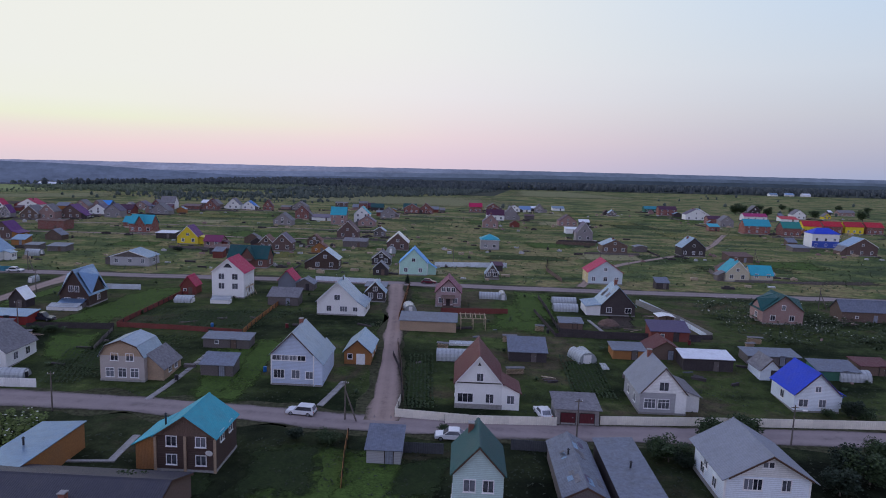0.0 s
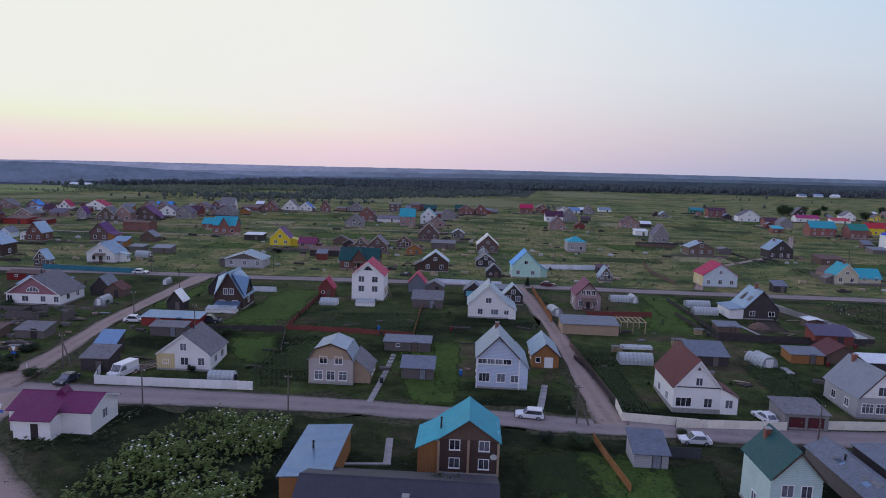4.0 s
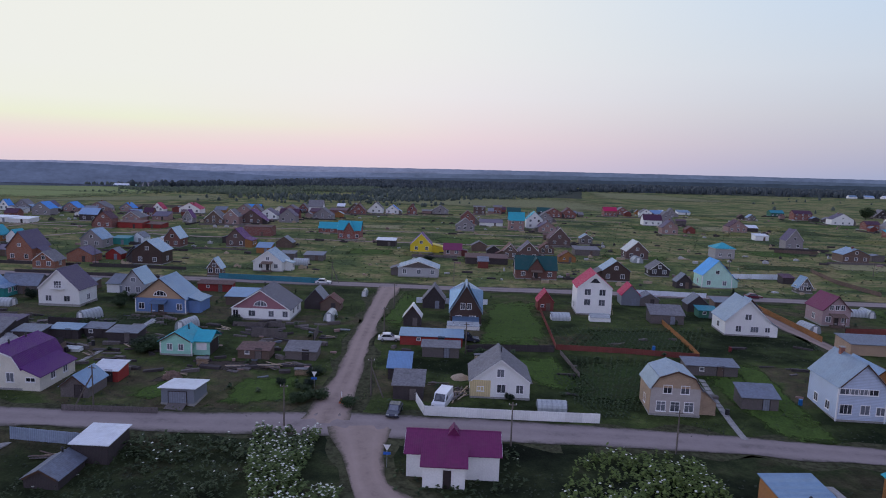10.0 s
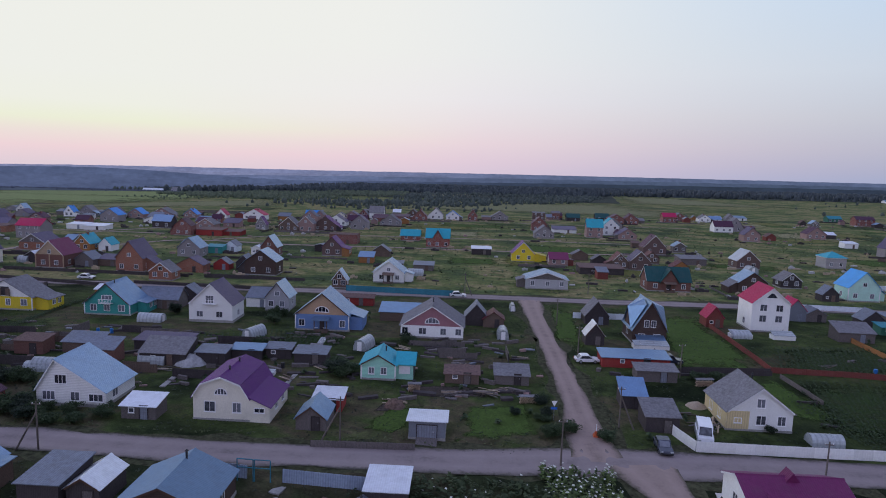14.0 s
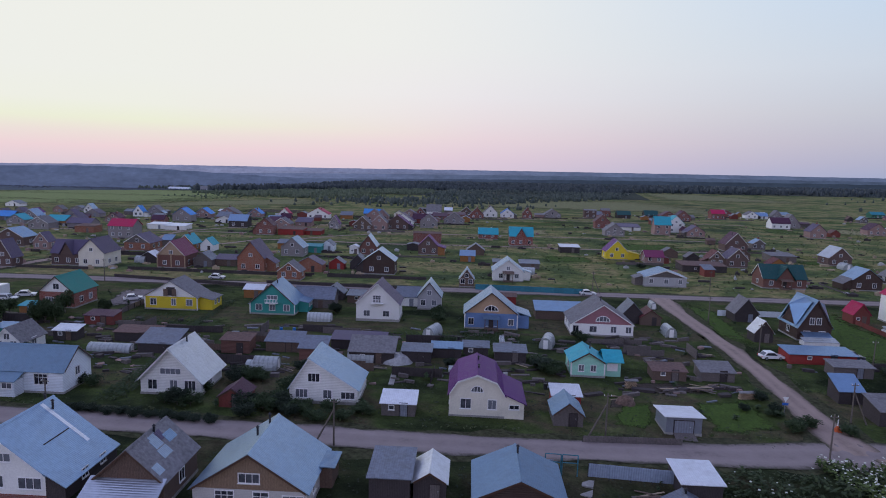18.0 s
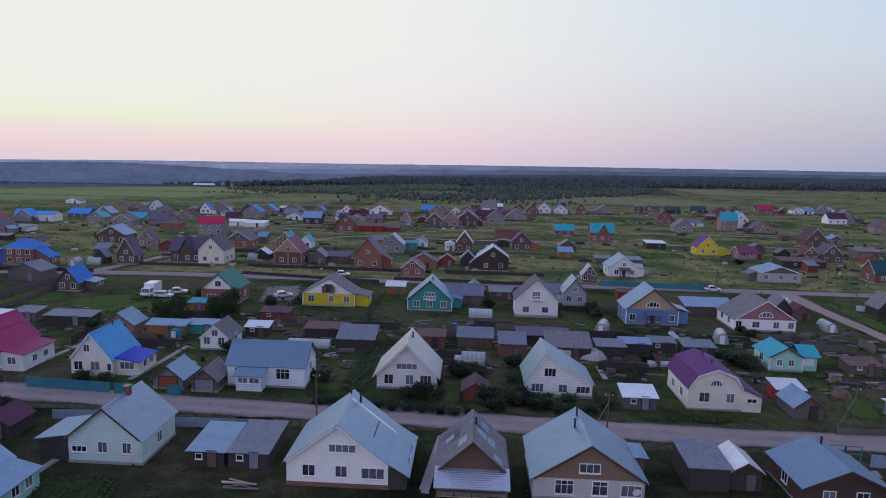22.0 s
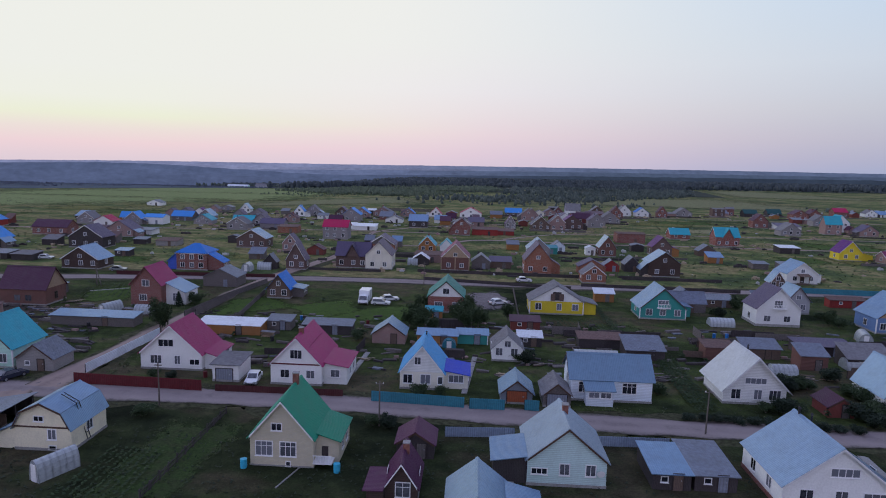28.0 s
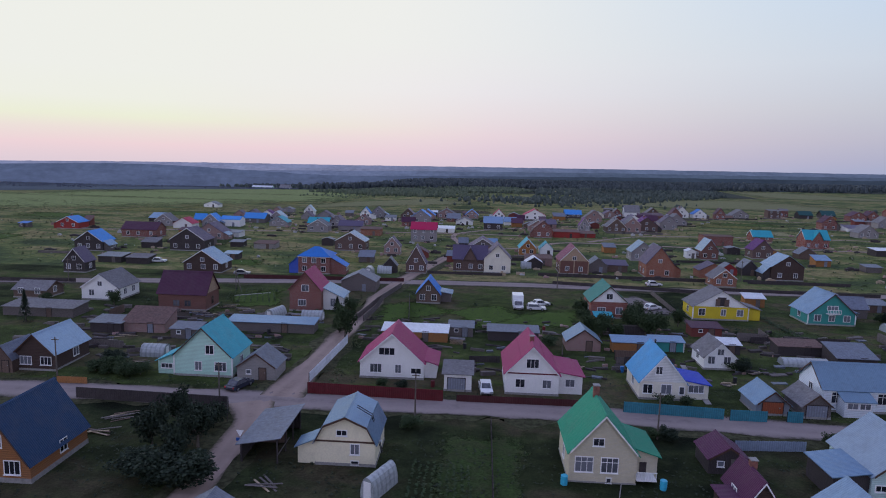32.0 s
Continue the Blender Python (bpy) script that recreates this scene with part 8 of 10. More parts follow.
def cold_frame(x, y, rot, w, d, h, mat="poly_sheet", label="low white plastic cold frame on the grass"):
    top = base("cold_frame", at(x, y, rot), label, "cold frame", "cold frames")
    part("box", Shape().box(-w / 2, w / 2, 0, d, -.1, h * .6), "whitesiding", top)
    n = max(2, round(w / 1.2))
    for k in range(n):
        a, b = -w / 2 + w * k / n + .03, -w / 2 + w * (k + 1) / n - .03
        part("lid", Shape().prism([(a, -.05, h * .6), (b, -.05, h * .6), (b, d + .05, h), (a, d + .05, h)], (0, 0, .05)), mat, top)


def road_sign(x, y):
    top = base("road_sign", at(x, y), "small triangular road sign over a blue plate", "road sign", "road signs")
    part("post", Shape().tube((0, 0, -.3), (0, 0, 2.6), .04, n=6), "steel", top)
    part("triangle", Shape().prism([(-.42, -.06, 2.75), (0, -.06, 2.0), (.42, -.06, 2.75)], (0, .03, 0)), "white_paint", top)
    part("plate", Shape().box(-.42, .42, -.06, -.03, 1.55, 1.9), "sign_blue", top, "blue plate")


# ---- fences along the streets and between plots ----
# garden paths
path((-42.1, 87.7), (-40.2, 108.5), 0.9)
path((-14.7, 97.3), (-16.8, 87.7), 1)
path((-37.9, 76.1), (-37.6, 69.2), 0.9)
path((-42.7, 68.8), (-37.1, 69.2), 0.5)
path((-133.9, 70.3), (-132.4, 76.2), 1.2)
path((-180.8, 78.6), (-182.0, 66.3), 0.8)
path((-180.6, 78.4), (-181.8, 65.7), 0.8)
path((-221.6, 64.0), (-221.2, 70.5), 0.8)
path((-244.4, 65.3), (-242.7, 71.2), 0.1)
path((-226.4, 92.4), (-224.9, 108.0), 0.8)
path((-156.9, 100.4), (-157.0, 105.8), 0.8)
path((-140.0, 102.5), (-139.6, 108.3), 0.7)
path((-243.3, 98.9), (-242.5, 108.1), 0.8)
path((33.5, 136.0), (34.3, 126.8), 0.7)
path((-311.3, 142.7), (-304.6, 146.9), 0.5)
fence([(-5.1, 90.1), (-5.6, 84.6), (4.8, 83.2)], 1.3, "cream", "low cream board fence along the street")
fence([(1.5, 83.0), (17.1, 83.3)], 1.3, "cream", "low cream board fence along the street")
fence([(23.4, 84.2), (42.6, 85.1), (72.7, 85.9)], 1.3, "cream", "low cream board fence along the street")
fence([(-86.1, 95.4), (-84.6, 90.8), (-60.4, 91.2)], 1.4, "white", "white sheet fence along the street")
fence([(-61.7, 148.2), (-62.4, 118.9), (-49.9, 118.3), (-37.4, 116.9)], 1, "redwood", "weathered red board fence between the plots")
fence([(-36.4, 145.2), (-37.3, 117.2)], 1, "orangewood", "orange board fence between the plots")
fence([(-143.9, 170.5), (-116.5, 168.9)], 1.5, "tealfence", "teal sheet fence along the far street")
fence([(-34.1, 170.8), (-16.0, 169.6)], 1.3, "whiteblue", "pale sheet fence along the far street")
fence([(-90.0, 151.4), (-73.4, 151.9)], 1.3, "whiteblue", "pale sheet fence along the far street")
fence([(-1.6, 200.2), (22.1, 203.3)], 1.6, "whiteblue", "pale sheet fence round a garden")
fence([(-141.3, 77.1), (-136.2, 76.8)], 1.5, "greyblue", "grey-blue sheet fence along the street")
fence([(-132.4, 76.6), (-123.2, 76.3)], 1.5, "greyblue", "grey-blue sheet fence along the street")
fence([(-238.7, 88.3), (-226.3, 87.4)], 1.5, "tealfence", "teal sheet fence along the street")
fence([(-225.6, 87.2), (-221.0, 87.2)], 1.5, "tealfence", "teal sheet fence along the street")
fence([(-218.4, 87.5), (-216.5, 87.4)], 1.5, "tealfence", "teal sheet fence along the street")
fence([(-228.4, 78.7), (-220.2, 79.3)], 1.2, "greyblue", "pale blue-grey sheet fence along the street")
fence([(-212.8, 78.1), (-202.5, 78.4)], 1.2, "greyblue", "pale blue-grey sheet fence along the street")
fence([(-280.6, 89.8), (-262.2, 89.1)], 1.6, "redfence", "dark red sheet fence along the street")
fence([(-260.4, 89.3), (-242.8, 89.4)], 1, "maroonfence", "low dark maroon board fence along the street")
fence([(-281.4, 93.8), (-279.7, 112.1)], 1.5, "whiteblue", "pale blue sheet fence along the lane")
fence([(-309.5, 84.6), (-289.2, 83.8), (-287.6, 79.7)], 1.5, "darkwood", "dark board fence along the street")
fence([(9.9, 75.6), (15.0, 75.2)], 1.4, "darkfence", "dark sheet fence beside the street")
fence([(-3.8, 73.8), (1.3, 73.7)], 1.4, "darkfence", "dark sheet fence beside the street")
fence([(-11.2, 78.0), (-10.8, 72.3), (-10.0, 64.7)], 1.1, "orangewood", "orange board fence beside the grass")
fence([(49.4, 153.6), (54.1, 136.7), (55.7, 123.3)], 1.4, "concrete", "grey concrete panel fence round a yard")
fence([(55.7, 123.3), (47.4, 122.9), (35.1, 123.1), (25.0, 124.6)], 1, "darkwood", "dark board fence behind a yard")
fence([(25.0, 124.6), (25.6, 145.3), (25.5, 157.8)], 1, "darkwood", "dark board fence beside a garden")
fence([(-8.1, 163.3), (-8.3, 130.5)], 1.2, "orangewood", "brown board fence along the lane")
fence([(-7.8, 109.1), (-6.0, 102.1), (-4.9, 90.6)], 0.9, "darkwood", "dark board fence along the lane")
fence([(0.7, 138.0), (15.9, 139.5)], 1.2, "redwood", "brown board fence along the far street")
fence([(50.2, 269.3), (58.6, 268.7), (66.8, 267.2)], 1.3, "brownwood", "brown board fence round a plot")
fence([(38.4, 220.4), (34.5, 199.4), (36.0, 180.6)], 1.2, "brownwood", "brown board fence round a plot")
fence([(90.5, 207.6), (88.2, 190.8)], 1.4, "greywood", "grey board fence beside a house")
fence([(-238.3, 169.6), (-200.9, 163.9)], 0.9, "darkwood", "dark board fence along the far street")
fence([(-197.6, 168.5), (-158.1, 167.0)], 0.9, "darkwood", "dark board fence along the far street")
fence([(-369.8, 148.6), (-352.6, 150.6)], 0.9, "darkwood", "dark board fence along the far street")
fence([(-316.6, 162.5), (-276.3, 165.3)], 1, "maroonfence", "dark maroon fence along the far street")
fence([(-240.9, 180.8), (-188.7, 180.1)], 0.9, "darkwood", "dark board fence along the far street")
fence([(-215.5, 161.8), (-216.2, 126.4)], 1.1, "greywood", "grey board fence between two gardens")
fence([(-270.3, 121.2), (-272.9, 147.4)], 1.1, "greywood", "grey board fence beside the lane")
fence([(-78.3, 116.9), (-62.9, 117.4)], 0.9, "darkwood", "dark low fence between the plots")
fence([(-77.5, 117.4), (-62.7, 118.5)], 0.9, "darkwood", "dark low fence between the plots")
fence([(-131.5, 84.8), (-119.3, 85.7)], 0.9, "greywood", "old grey picket fence along the street")

# ---- poles ----
pole(*(-73.3, 82.9), 7.6, 0)
pole(*(-52.8, 82.8), 7.6, 0)
pole(*(-92.8, 96.5), 7.6, 2)
pole(*(-94.0, 122.0), 7.6, 0)
pole(*(-94.5, 144.6), 7.6, 0)
pole(*(19.0, 79.1), 7.6, 0)
pole(*(47.8, 79.4), 7.6, 0, lamp=True)
pole(*(96.5, 155.5), 7.6, 2)
pole(*(-128.4, 86.7), 7.6, -2.5)
pole(*(-102.3, 84.5), 7.6, 0)
pole(*(-161.0, 80.2), 7.6, -2.5)
pole(*(-236.5, 80.7), 7.6, 0)
pole(*(-196.8, 82.7), 7.6, 0)
pole(*(-290.5, 84.4), 7.6, 0)
pole(*(-265.4, 83.8), 7.6, 0)
pole(*(-317.0, 91.8), 7.6, 0)
pole(*(-12.4, 83.0), 7.6, 1.8)
pole(*(-113.9, 171.4), 7.6, 2)
pole(*(-81.6, 178.5), 7.6, 0)
pole(*(-78.8, 114.8), 7.6, 0)
pole(*(-237.8, 164.4), 7.6, 0)
pole(*(-313.1, 148.3), 7.6, 1.5)
pole(*(-354.2, 150.3), 7.6, 0)
pole(*(55.6, 214.8), 8, 0)
pole(*(115.3, 227.1), 8, 2)
pole(*(4.5, 204.9), 8, 0)
pole(*(-185.0, 184.0), 7.6, 0)

# ---- parked vehicles ----
car(*(-18.8, 84.5), 172, "car_white", "wagon", "white estate car parked on the gravel street")
car(*(15.7, 86.7), 100, "car_white", "hatch", "white car behind the cream fence")
car(*(2.2, 78.1), 178, "car_white", "hatch", "white hatchback at the edge of the street")
car(*(-92.8, 120.0), 5, "car_white", "hatch", "white car parked on the side lane")
car(*(-82.2, 94.8), -105, "car_white", "van", "white delivery van inside the white fence")
car(*(-88.7, 90.7), -95, "car_dark", "hatch", "dark blue car beside a dark shed")
car(*(-115.6, 168.7), 5, "car_white", "hatch", "white car on the far street")
car(*(-245.2, 140.5), 0, "car_white", "wagon", "white car in a yard")
car(*(-243.9, 144.6), 20, "car_white", "hatch", "white car in a yard")
car(*(-219.8, 144.9), 30, "car_white", "hatch", "white car on a gravel yard")
car(*(-249.0, 142.1), -90, "car_white", "truck", "white box truck in a yard")
car(*(-256.5, 93.4), -85, "car_white", "hatch", "white car beside a garage")
car(*(-78.6, 121.5), 0, "car_dark", "pickup", "dark pickup truck behind a shed")
car(*(-2.8, 171.8), 0, "car_maroon", "hatch", "maroon car on the far street")
car(*(-212.0, 172.1), 3, "car_white", "hatch", "white car on the far street")
car(*(109.7, 203.4), 60, "car_silver", "hatch", "silver car in a yard")
car(*(-347.7, 180.2), 10, "car_white", "hatch", "white car on the grass")
car(*(-318.7, 166.9), 10, "car_silver", "hatch", "silver car beside the lane")

# ---- greenhouses ----
greenhouse(27.3, 108.1, 2.9, 4.2, 2.0, 8, "poly_sheet")
greenhouse(16.2, 153.7, 1.9, 4.0, 1.8, 0, "poly_sheet")
greenhouse(34.0, 152.1, 2.6, 5.9, 1.7, 90, "poly_sheet")
greenhouse(32.9, 144.8, 2.6, 5.8, 1.7, 90, "poly_sheet")
greenhouse(75.1, 105.0, 2.8, 5.4, 1.8, 90, "poly_sheet")
greenhouse(6.0, 108.3, 2.8, 6.0, 1.9, 90, "poly_sheet")
greenhouse(26.6, 108.0, 2.4, 4.2, 2.0, 20, "poly_sheet")
greenhouse(-6.1, 137.0, 2.9, 4.2, 1.9, 10, "poly_sheet")
greenhouse(16.5, 155.6, 2.5, 6.2, 1.6, 90, "poly_sheet")
greenhouse(-153.0, 124.2, 2.4, 4.2, 2.0, -20, "poly_sheet")
greenhouse(-131.9, 120.4, 2.4, 4.2, 2.0, -15, "poly_sheet")
greenhouse(-106.4, 131.3, 2.2, 4.0, 1.9, 0, "poly_sheet")
greenhouse(-160.8, 110.2, 2.6, 4.3, 1.8, 90, "poly_sheet")
greenhouse(-175.7, 105.0, 2.2, 4.3, 1.3, 90, "poly_sheet")
greenhouse(-173.1, 134.1, 2.5, 4.8, 1.6, 90, "poly_sheet")
greenhouse(-201.3, 110.6, 2.4, 7.2, 1.2, 90, "poly_sheet")
greenhouse(-175.1, 105.3, 2.5, 3.8, 1.9, 90, "poly_sheet")
greenhouse(-297.4, 124.1, 2.2, 4.2, 2.0, -20, "poly_sheet")
greenhouse(-306.3, 102.4, 2.6, 3.8, 1.8, 90, "poly_sheet")
greenhouse(-268.0, 64.2, 1.6, 4.2, 2.2, -25, "poly_sheet")
greenhouse(-287.3, 125.8, 2.6, 4.0, 1.8, 90, "poly_sheet")
greenhouse(-64.4, 95.2, 2.2, 4.2, 1.4, 90, "poly_sheet")
greenhouse(-56.4, 140.7, 2.2, 3.7, 1.3, 90, "poly_sheet")
greenhouse(-102.9, 155.3, 1.3, 3.0, 1.6, 0, "poly_sheet")
greenhouse(-126.2, 196.8, 3.0, 4.5, 2.0, 90, "poly_sheet")
greenhouse(-286.7, 172.5, 2.6, 3.0, 2.2, 0, "poly_sheet")
greenhouse(-17.9, 225.8, 3.6, 4.0, 2.2, 0, "poly_sheet")
greenhouse(-280.9, 177.3, 3.0, 3.9, 2.0, 90, "poly_sheet")
greenhouse(-241.9, 193.0, 3.0, 3.0, 2.0, 90, "poly_sheet")

# ---- trees and bushes ----
bush(*(29.3, 73.6), 2.6, 3.2, 1, "leaves")
bush(*(28.3, 75.1), 1.8, 2.4, 2, "leaves")
bush(*(30.6, 72.3), 1.6, 2, 3, "leaves_dark")
bush(*(37.5, 80.7), 2.2, 3.2, 4, "leaves")
bush(*(42.9, 82.3), 2.4, 3, 5, "leaves")
bush(*(62.5, 89.4), 2, 2.8, 6, "leaves_dark")
bush(*(64.0, 88.5), 1.8, 2.2, 7, "leaves")
bush(*(58.9, 89.5), 1.2, 1.4, 8, "leaves")
bush(*(50.1, 71.2), 2.6, 3.6, 9, "leaves_dark")
bush(*(51.7, 69.5), 3, 4.2, 10, "leaves")
bush(*(56.7, 75.5), 2.4, 3, 11, "leaves")
bush(*(46.3, 66.6), 2.4, 3.2, 12, "leaves_dark")
bush(*(-13.5, 75.8), 1.6, 1.8, 13, "leaves")
bush(*(1.4, 80.4), 1, 1, 14, "leaves")
tree(*(-293.1, 72.5), 4.6, 2.1, 15, "leaves_dark", label="dark dense tree beside the gravel track")
tree(*(-289.0, 69.4), 5.1, 1.9, 16, "leaves_dark", label="dark dense tree beside the gravel track")
tree(*(-288.2, 73.0), 5.6, 2.1, 17, "leaves_dark", label="dark dense tree beside the gravel track")
bush(*(-288.6, 77.9), 2, 2.8, 18, "leaves_dark")
bush(*(-288.3, 65.6), 3, 3.6, 19, "leaves_dark")
bush(*(-291.2, 66.1), 2.6, 3, 20, "leaves_dark")
bush(*(-285.1, 64.5), 3, 3.4, 21, "leaves_dark")
tree(*(-292.5, 77.5), 5.1, 1.9, 22, "leaves_dark", label="dark dense tree beside the gravel track")
bush(*(-271.1, 93.1), 1.1, 1.5, 23, "leaves")
bush(*(-268.1, 92.5), 1, 1.4, 24, "leaves_dark")
bush(*(-232.7, 90.9), 1.6, 1.8, 25, "leaves")
bush(*(-229.7, 91.6), 1.2, 1.4, 26, "leaves")
bush(*(-184.1, 90.0), 2, 2.4, 27, "leaves_dark")
bush(*(-182.3, 90.0), 1.6, 2, 28, "leaves")
bush(*(-186.1, 90.5), 1.2, 1.6, 29, "leaves")
bush(*(-175.0, 89.8), 2.2, 2.2, 30, "leaves_dark")
bush(*(-172.4, 89.4), 2, 2.4, 31, "leaves")
bush(*(-171.2, 92.2), 1.6, 2, 32, "leaves")
bush(*(-168.4, 88.0), 1.6, 1.6, 33, "leaves_dark")
bush(*(-164.8, 87.2), 1.6, 1.5, 34, "leaves")
bush(*(-161.4, 87.6), 1.4, 1.5, 35, "leaves")
bush(*(-179.5, 99.1), 2, 2.2, 36, "leaves_dark")
bush(*(-177.6, 100.1), 1.8, 2.2, 37, "leaves")
bush(*(-199.0, 95.3), 1.6, 1.8, 38, "leaves")
bush(*(-201.0, 95.8), 1.4, 1.5, 39, "leaves_dark")
bush(*(-159.3, 89.6), 1.6, 1.6, 40, "leaves")
bush(*(-245.5, 114.5), 1.8, 2.2, 41, "leaves")
bush(*(-216.4, 105.7), 1.5, 2.2, 42, "leaves_dark")
bush(*(-218.3, 106.8), 1.2, 1.6, 43, "leaves")
bush(*(-237.3, 80.7), 1.2, 1.5, 44, "leaves")
bush(*(-235.4, 80.4), 1.4, 1.6, 45, "leaves_dark")
bush(*(-216.4, 81.0), 1.1, 1.8, 46, "leaves")
bush(*(-151.5, 135.6), 2, 2.4, 47, "leaves")
bush(*(-173.5, 139.9), 1.4, 2.4, 48, "leaves_dark")
bush(*(-124.0, 126.9), 1.4, 1.4, 49, "leaves")
bush(*(-133.9, 112.8), 2, 1.6, 50, "leaves")
bush(*(-102.2, 98.3), 1.2, 1.3, 51, "leaves_dark")
bush(*(-102.0, 103.5), 1.2, 1.2, 52, "leaves")
bush(*(-102.8, 92.2), 1.4, 1.8, 53, "leaves")
bush(*(-102.7, 102.1), 1.3, 1.3, 54, "leaves_dark")
bush(*(-102.8, 97.1), 1.3, 1.0, 55, "leaves")
bush(*(-102.0, 92.6), 1.6, 1.4, 56, "leaves")
bush(*(-133.7, 109.6), 2.4, 2, 57, "leaves_dark")
bush(*(-132.0, 108.2), 2, 2, 58, "leaves")
bush(*(-123.4, 126.1), 1.4, 1.3, 59, "leaves")
bush(*(-106.6, 98.1), 1.0, 1.1, 60, "leaves_dark")
bush(*(-100.0, 94.1), 1.6, 1.6, 61, "leaves")
bush(*(-95.5, 92.4), 1.6, 1.4, 62, "leaves")
bush(*(-17.7, 76.3), 1.4, 1.6, 63, "leaves_dark")
bush(*(-76.2, 114.7), 1.5, 1.2, 64, "leaves")
bush(*(-73.0, 115.1), 1.5, 1.3, 65, "leaves")
bush(*(-72.4, 97.4), 0.9, 1.1, 66, "leaves_dark")
bush(*(-17.9, 139.0), 1.2, 1.6, 67, "leaves")
bush(*(-313.2, 94.7), 1.8, 1.8, 68, "leaves")
bush(*(-312.4, 98.1), 2, 2, 69, "leaves_dark")
bush(*(-307.6, 93.8), 1.6, 1.6, 70, "leaves")
bush(*(-265.7, 80.6), 1.6, 1.6, 71, "leaves")
bush(*(-174.0, 87.0), 1.8, 1.8, 72, "leaves_dark")
bush(*(-168.0, 88.9), 1.8, 1.8, 73, "leaves")
bush(*(-170.5, 95.5), 2, 2.4, 74, "leaves")
bush(*(-90.3, 214.2), 2, 1.6, 75, "leaves_dark")
bush(*(-235.4, 140.0), 2.4, 3, 76, "leaves")
tree(*(-31.1, 59.7), 4.2, 2.2, 77, "leaves")
tree(*(-280.6, 114.1), 6, 2.2, 78, "leaves")
tree(*(-237.2, 123.3), 4, 1.6, 79, "leaves")
tree(*(-234.4, 123.7), 4.4, 1.9, 80, "leaves")
tree(*(-226.8, 123.4), 4, 1.8, 81, "leaves")
tree(*(-224.3, 125.2), 4.2, 2, 82, "leaves")
tree(*(-235.5, 121.8), 3.6, 1.8, 83, "leaves")
tree(*(-232.7, 120.3), 3, 1.6, 84, "leaves")
tree(*(-225.6, 124.2), 4.4, 1.8, 85, "leaves")
tree(*(-228.8, 128.5), 4, 1.6, 86, "leaves")
tree(*(-226.7, 131.7), 4.4, 2.2, 87, "leaves")
tree(*(-227.4, 127.0), 3.8, 2, 88, "leaves")
tree(*(-236.9, 130.1), 3.4, 1.8, 89, "leaves")
tree(*(-218.4, 131.5), 3.4, 1.6, 90, "leaves")
tree(*(-331.2, 130.0), 3.4, 1.6, 91, "leaves")
tree(*(-343.7, 127.9), 3, 1.4, 92, "leaves")
tree(*(240.7, 512.5), 9, 5.5, 93, "leaves")
tree(*(253.1, 526.3), 8.5, 5, 94, "leaves")
tree(*(277.4, 548.9), 8, 4.5, 95, "leaves")
tree(*(256.4, 492.1), 8, 4, 96, "leaves")
tree(*(296.4, 527.2), 7, 4, 97, "leaves")
tree(*(285.9, 478.9), 8.5, 4.5, 98, "leaves")
tree(*(369.1, 582.2), 7, 4, 99, "leaves")
tree(*(324.6, 481.6), 9, 5, 100, "leaves")
tree(*(400.0, 588.9), 6.5, 4, 101, "leaves")
tree(*(324.0, 596.4), 6, 4, 102, "leaves")
spruce(*(-339.7, 116.4), 6, 1.5)
spruce(*(-286.1, 132.7), 3, 1.2)
spruce(*(-8.7, 170.7), 2.6, 1)

# ---- gardens, weeds and ground cover ----
patch([(-55.0, 133.7), (-28.4, 137.4), (-36.3, 119.5), (-61.0, 119.4)], 'beds', 'dark green potato plot')
patch([(-61.0, 115.7), (-43.6, 116.9), (-53.6, 95.4), (-63.2, 96.6)], 'beds', 'dark green potato plot')
patch([(-23.5, 75.0), (-1.0, 76.0), (1.0, 58.0), (-21.5, 58.0)], 'lush_grass', 'green lawn between the front houses', 'lawn')
patch([(-21.0, 74.0), (-9.0, 75.0), (-9.5, 50.0), (-19.5, 50.0)], 'lush_grass', 'green lawn between the front houses', 'lawn')
patch([(-72.4, 156.9), (-60.1, 159.1), (-62.4, 120.3), (-78.5, 117.7)], 'lush_grass', 'bright green mown lawn', 'lawn')
patch([(-6.2, 109.3), (-0.4, 109.8), (-0.0, 87.9), (-5.3, 87.4)], 'beds', 'dark green vegetable plot')
patch([(22.2, 111.3), (29.2, 111.4), (28.6, 93.5), (21.6, 94.4)], 'beds', 'dark green vegetable plot')
patch([(19.5, 166.4), (30.7, 167.2), (26.8, 131.5), (17.0, 130.2)], 'lush_grass', 'bright green grass plot', 'lawn')
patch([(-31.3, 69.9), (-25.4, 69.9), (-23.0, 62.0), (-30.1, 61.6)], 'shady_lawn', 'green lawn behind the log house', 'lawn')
patch([(40.5, 143.6), (46.0, 142.6), (42.2, 128.8), (31.5, 127.5)], 'soil', 'bare brown soil in a yard', 'soil')
patch([(-221.9, 64.7), (-212.0, 66.4), (-211.1, 60.9), (-221.1, 60.0)], 'beds', 'dark vegetable beds')
patch([(-262.5, 80.4), (-251.5, 80.9), (-252.4, 58.8), (-264.0, 58.3)], 'beds', 'dark garden plot with crop rows')
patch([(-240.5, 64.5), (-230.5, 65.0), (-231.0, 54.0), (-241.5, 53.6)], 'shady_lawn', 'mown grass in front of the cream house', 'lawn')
patch([(-214.2, 127.5), (-193.5, 132.3), (-186.7, 122.1), (-208.6, 119.0)], 'beds', 'dark vegetable plot')
patch([(-147.5, 130.5), (-135.7, 131.4), (-136.1, 121.2), (-148.7, 120.2)], 'beds', 'dark vegetable plot')
patch([(-123.0, 100.5), (-118.3, 99.9), (-122.6, 88.2), (-127.0, 89.8)], 'lush_grass', 'green grass beside the garage', 'lawn')
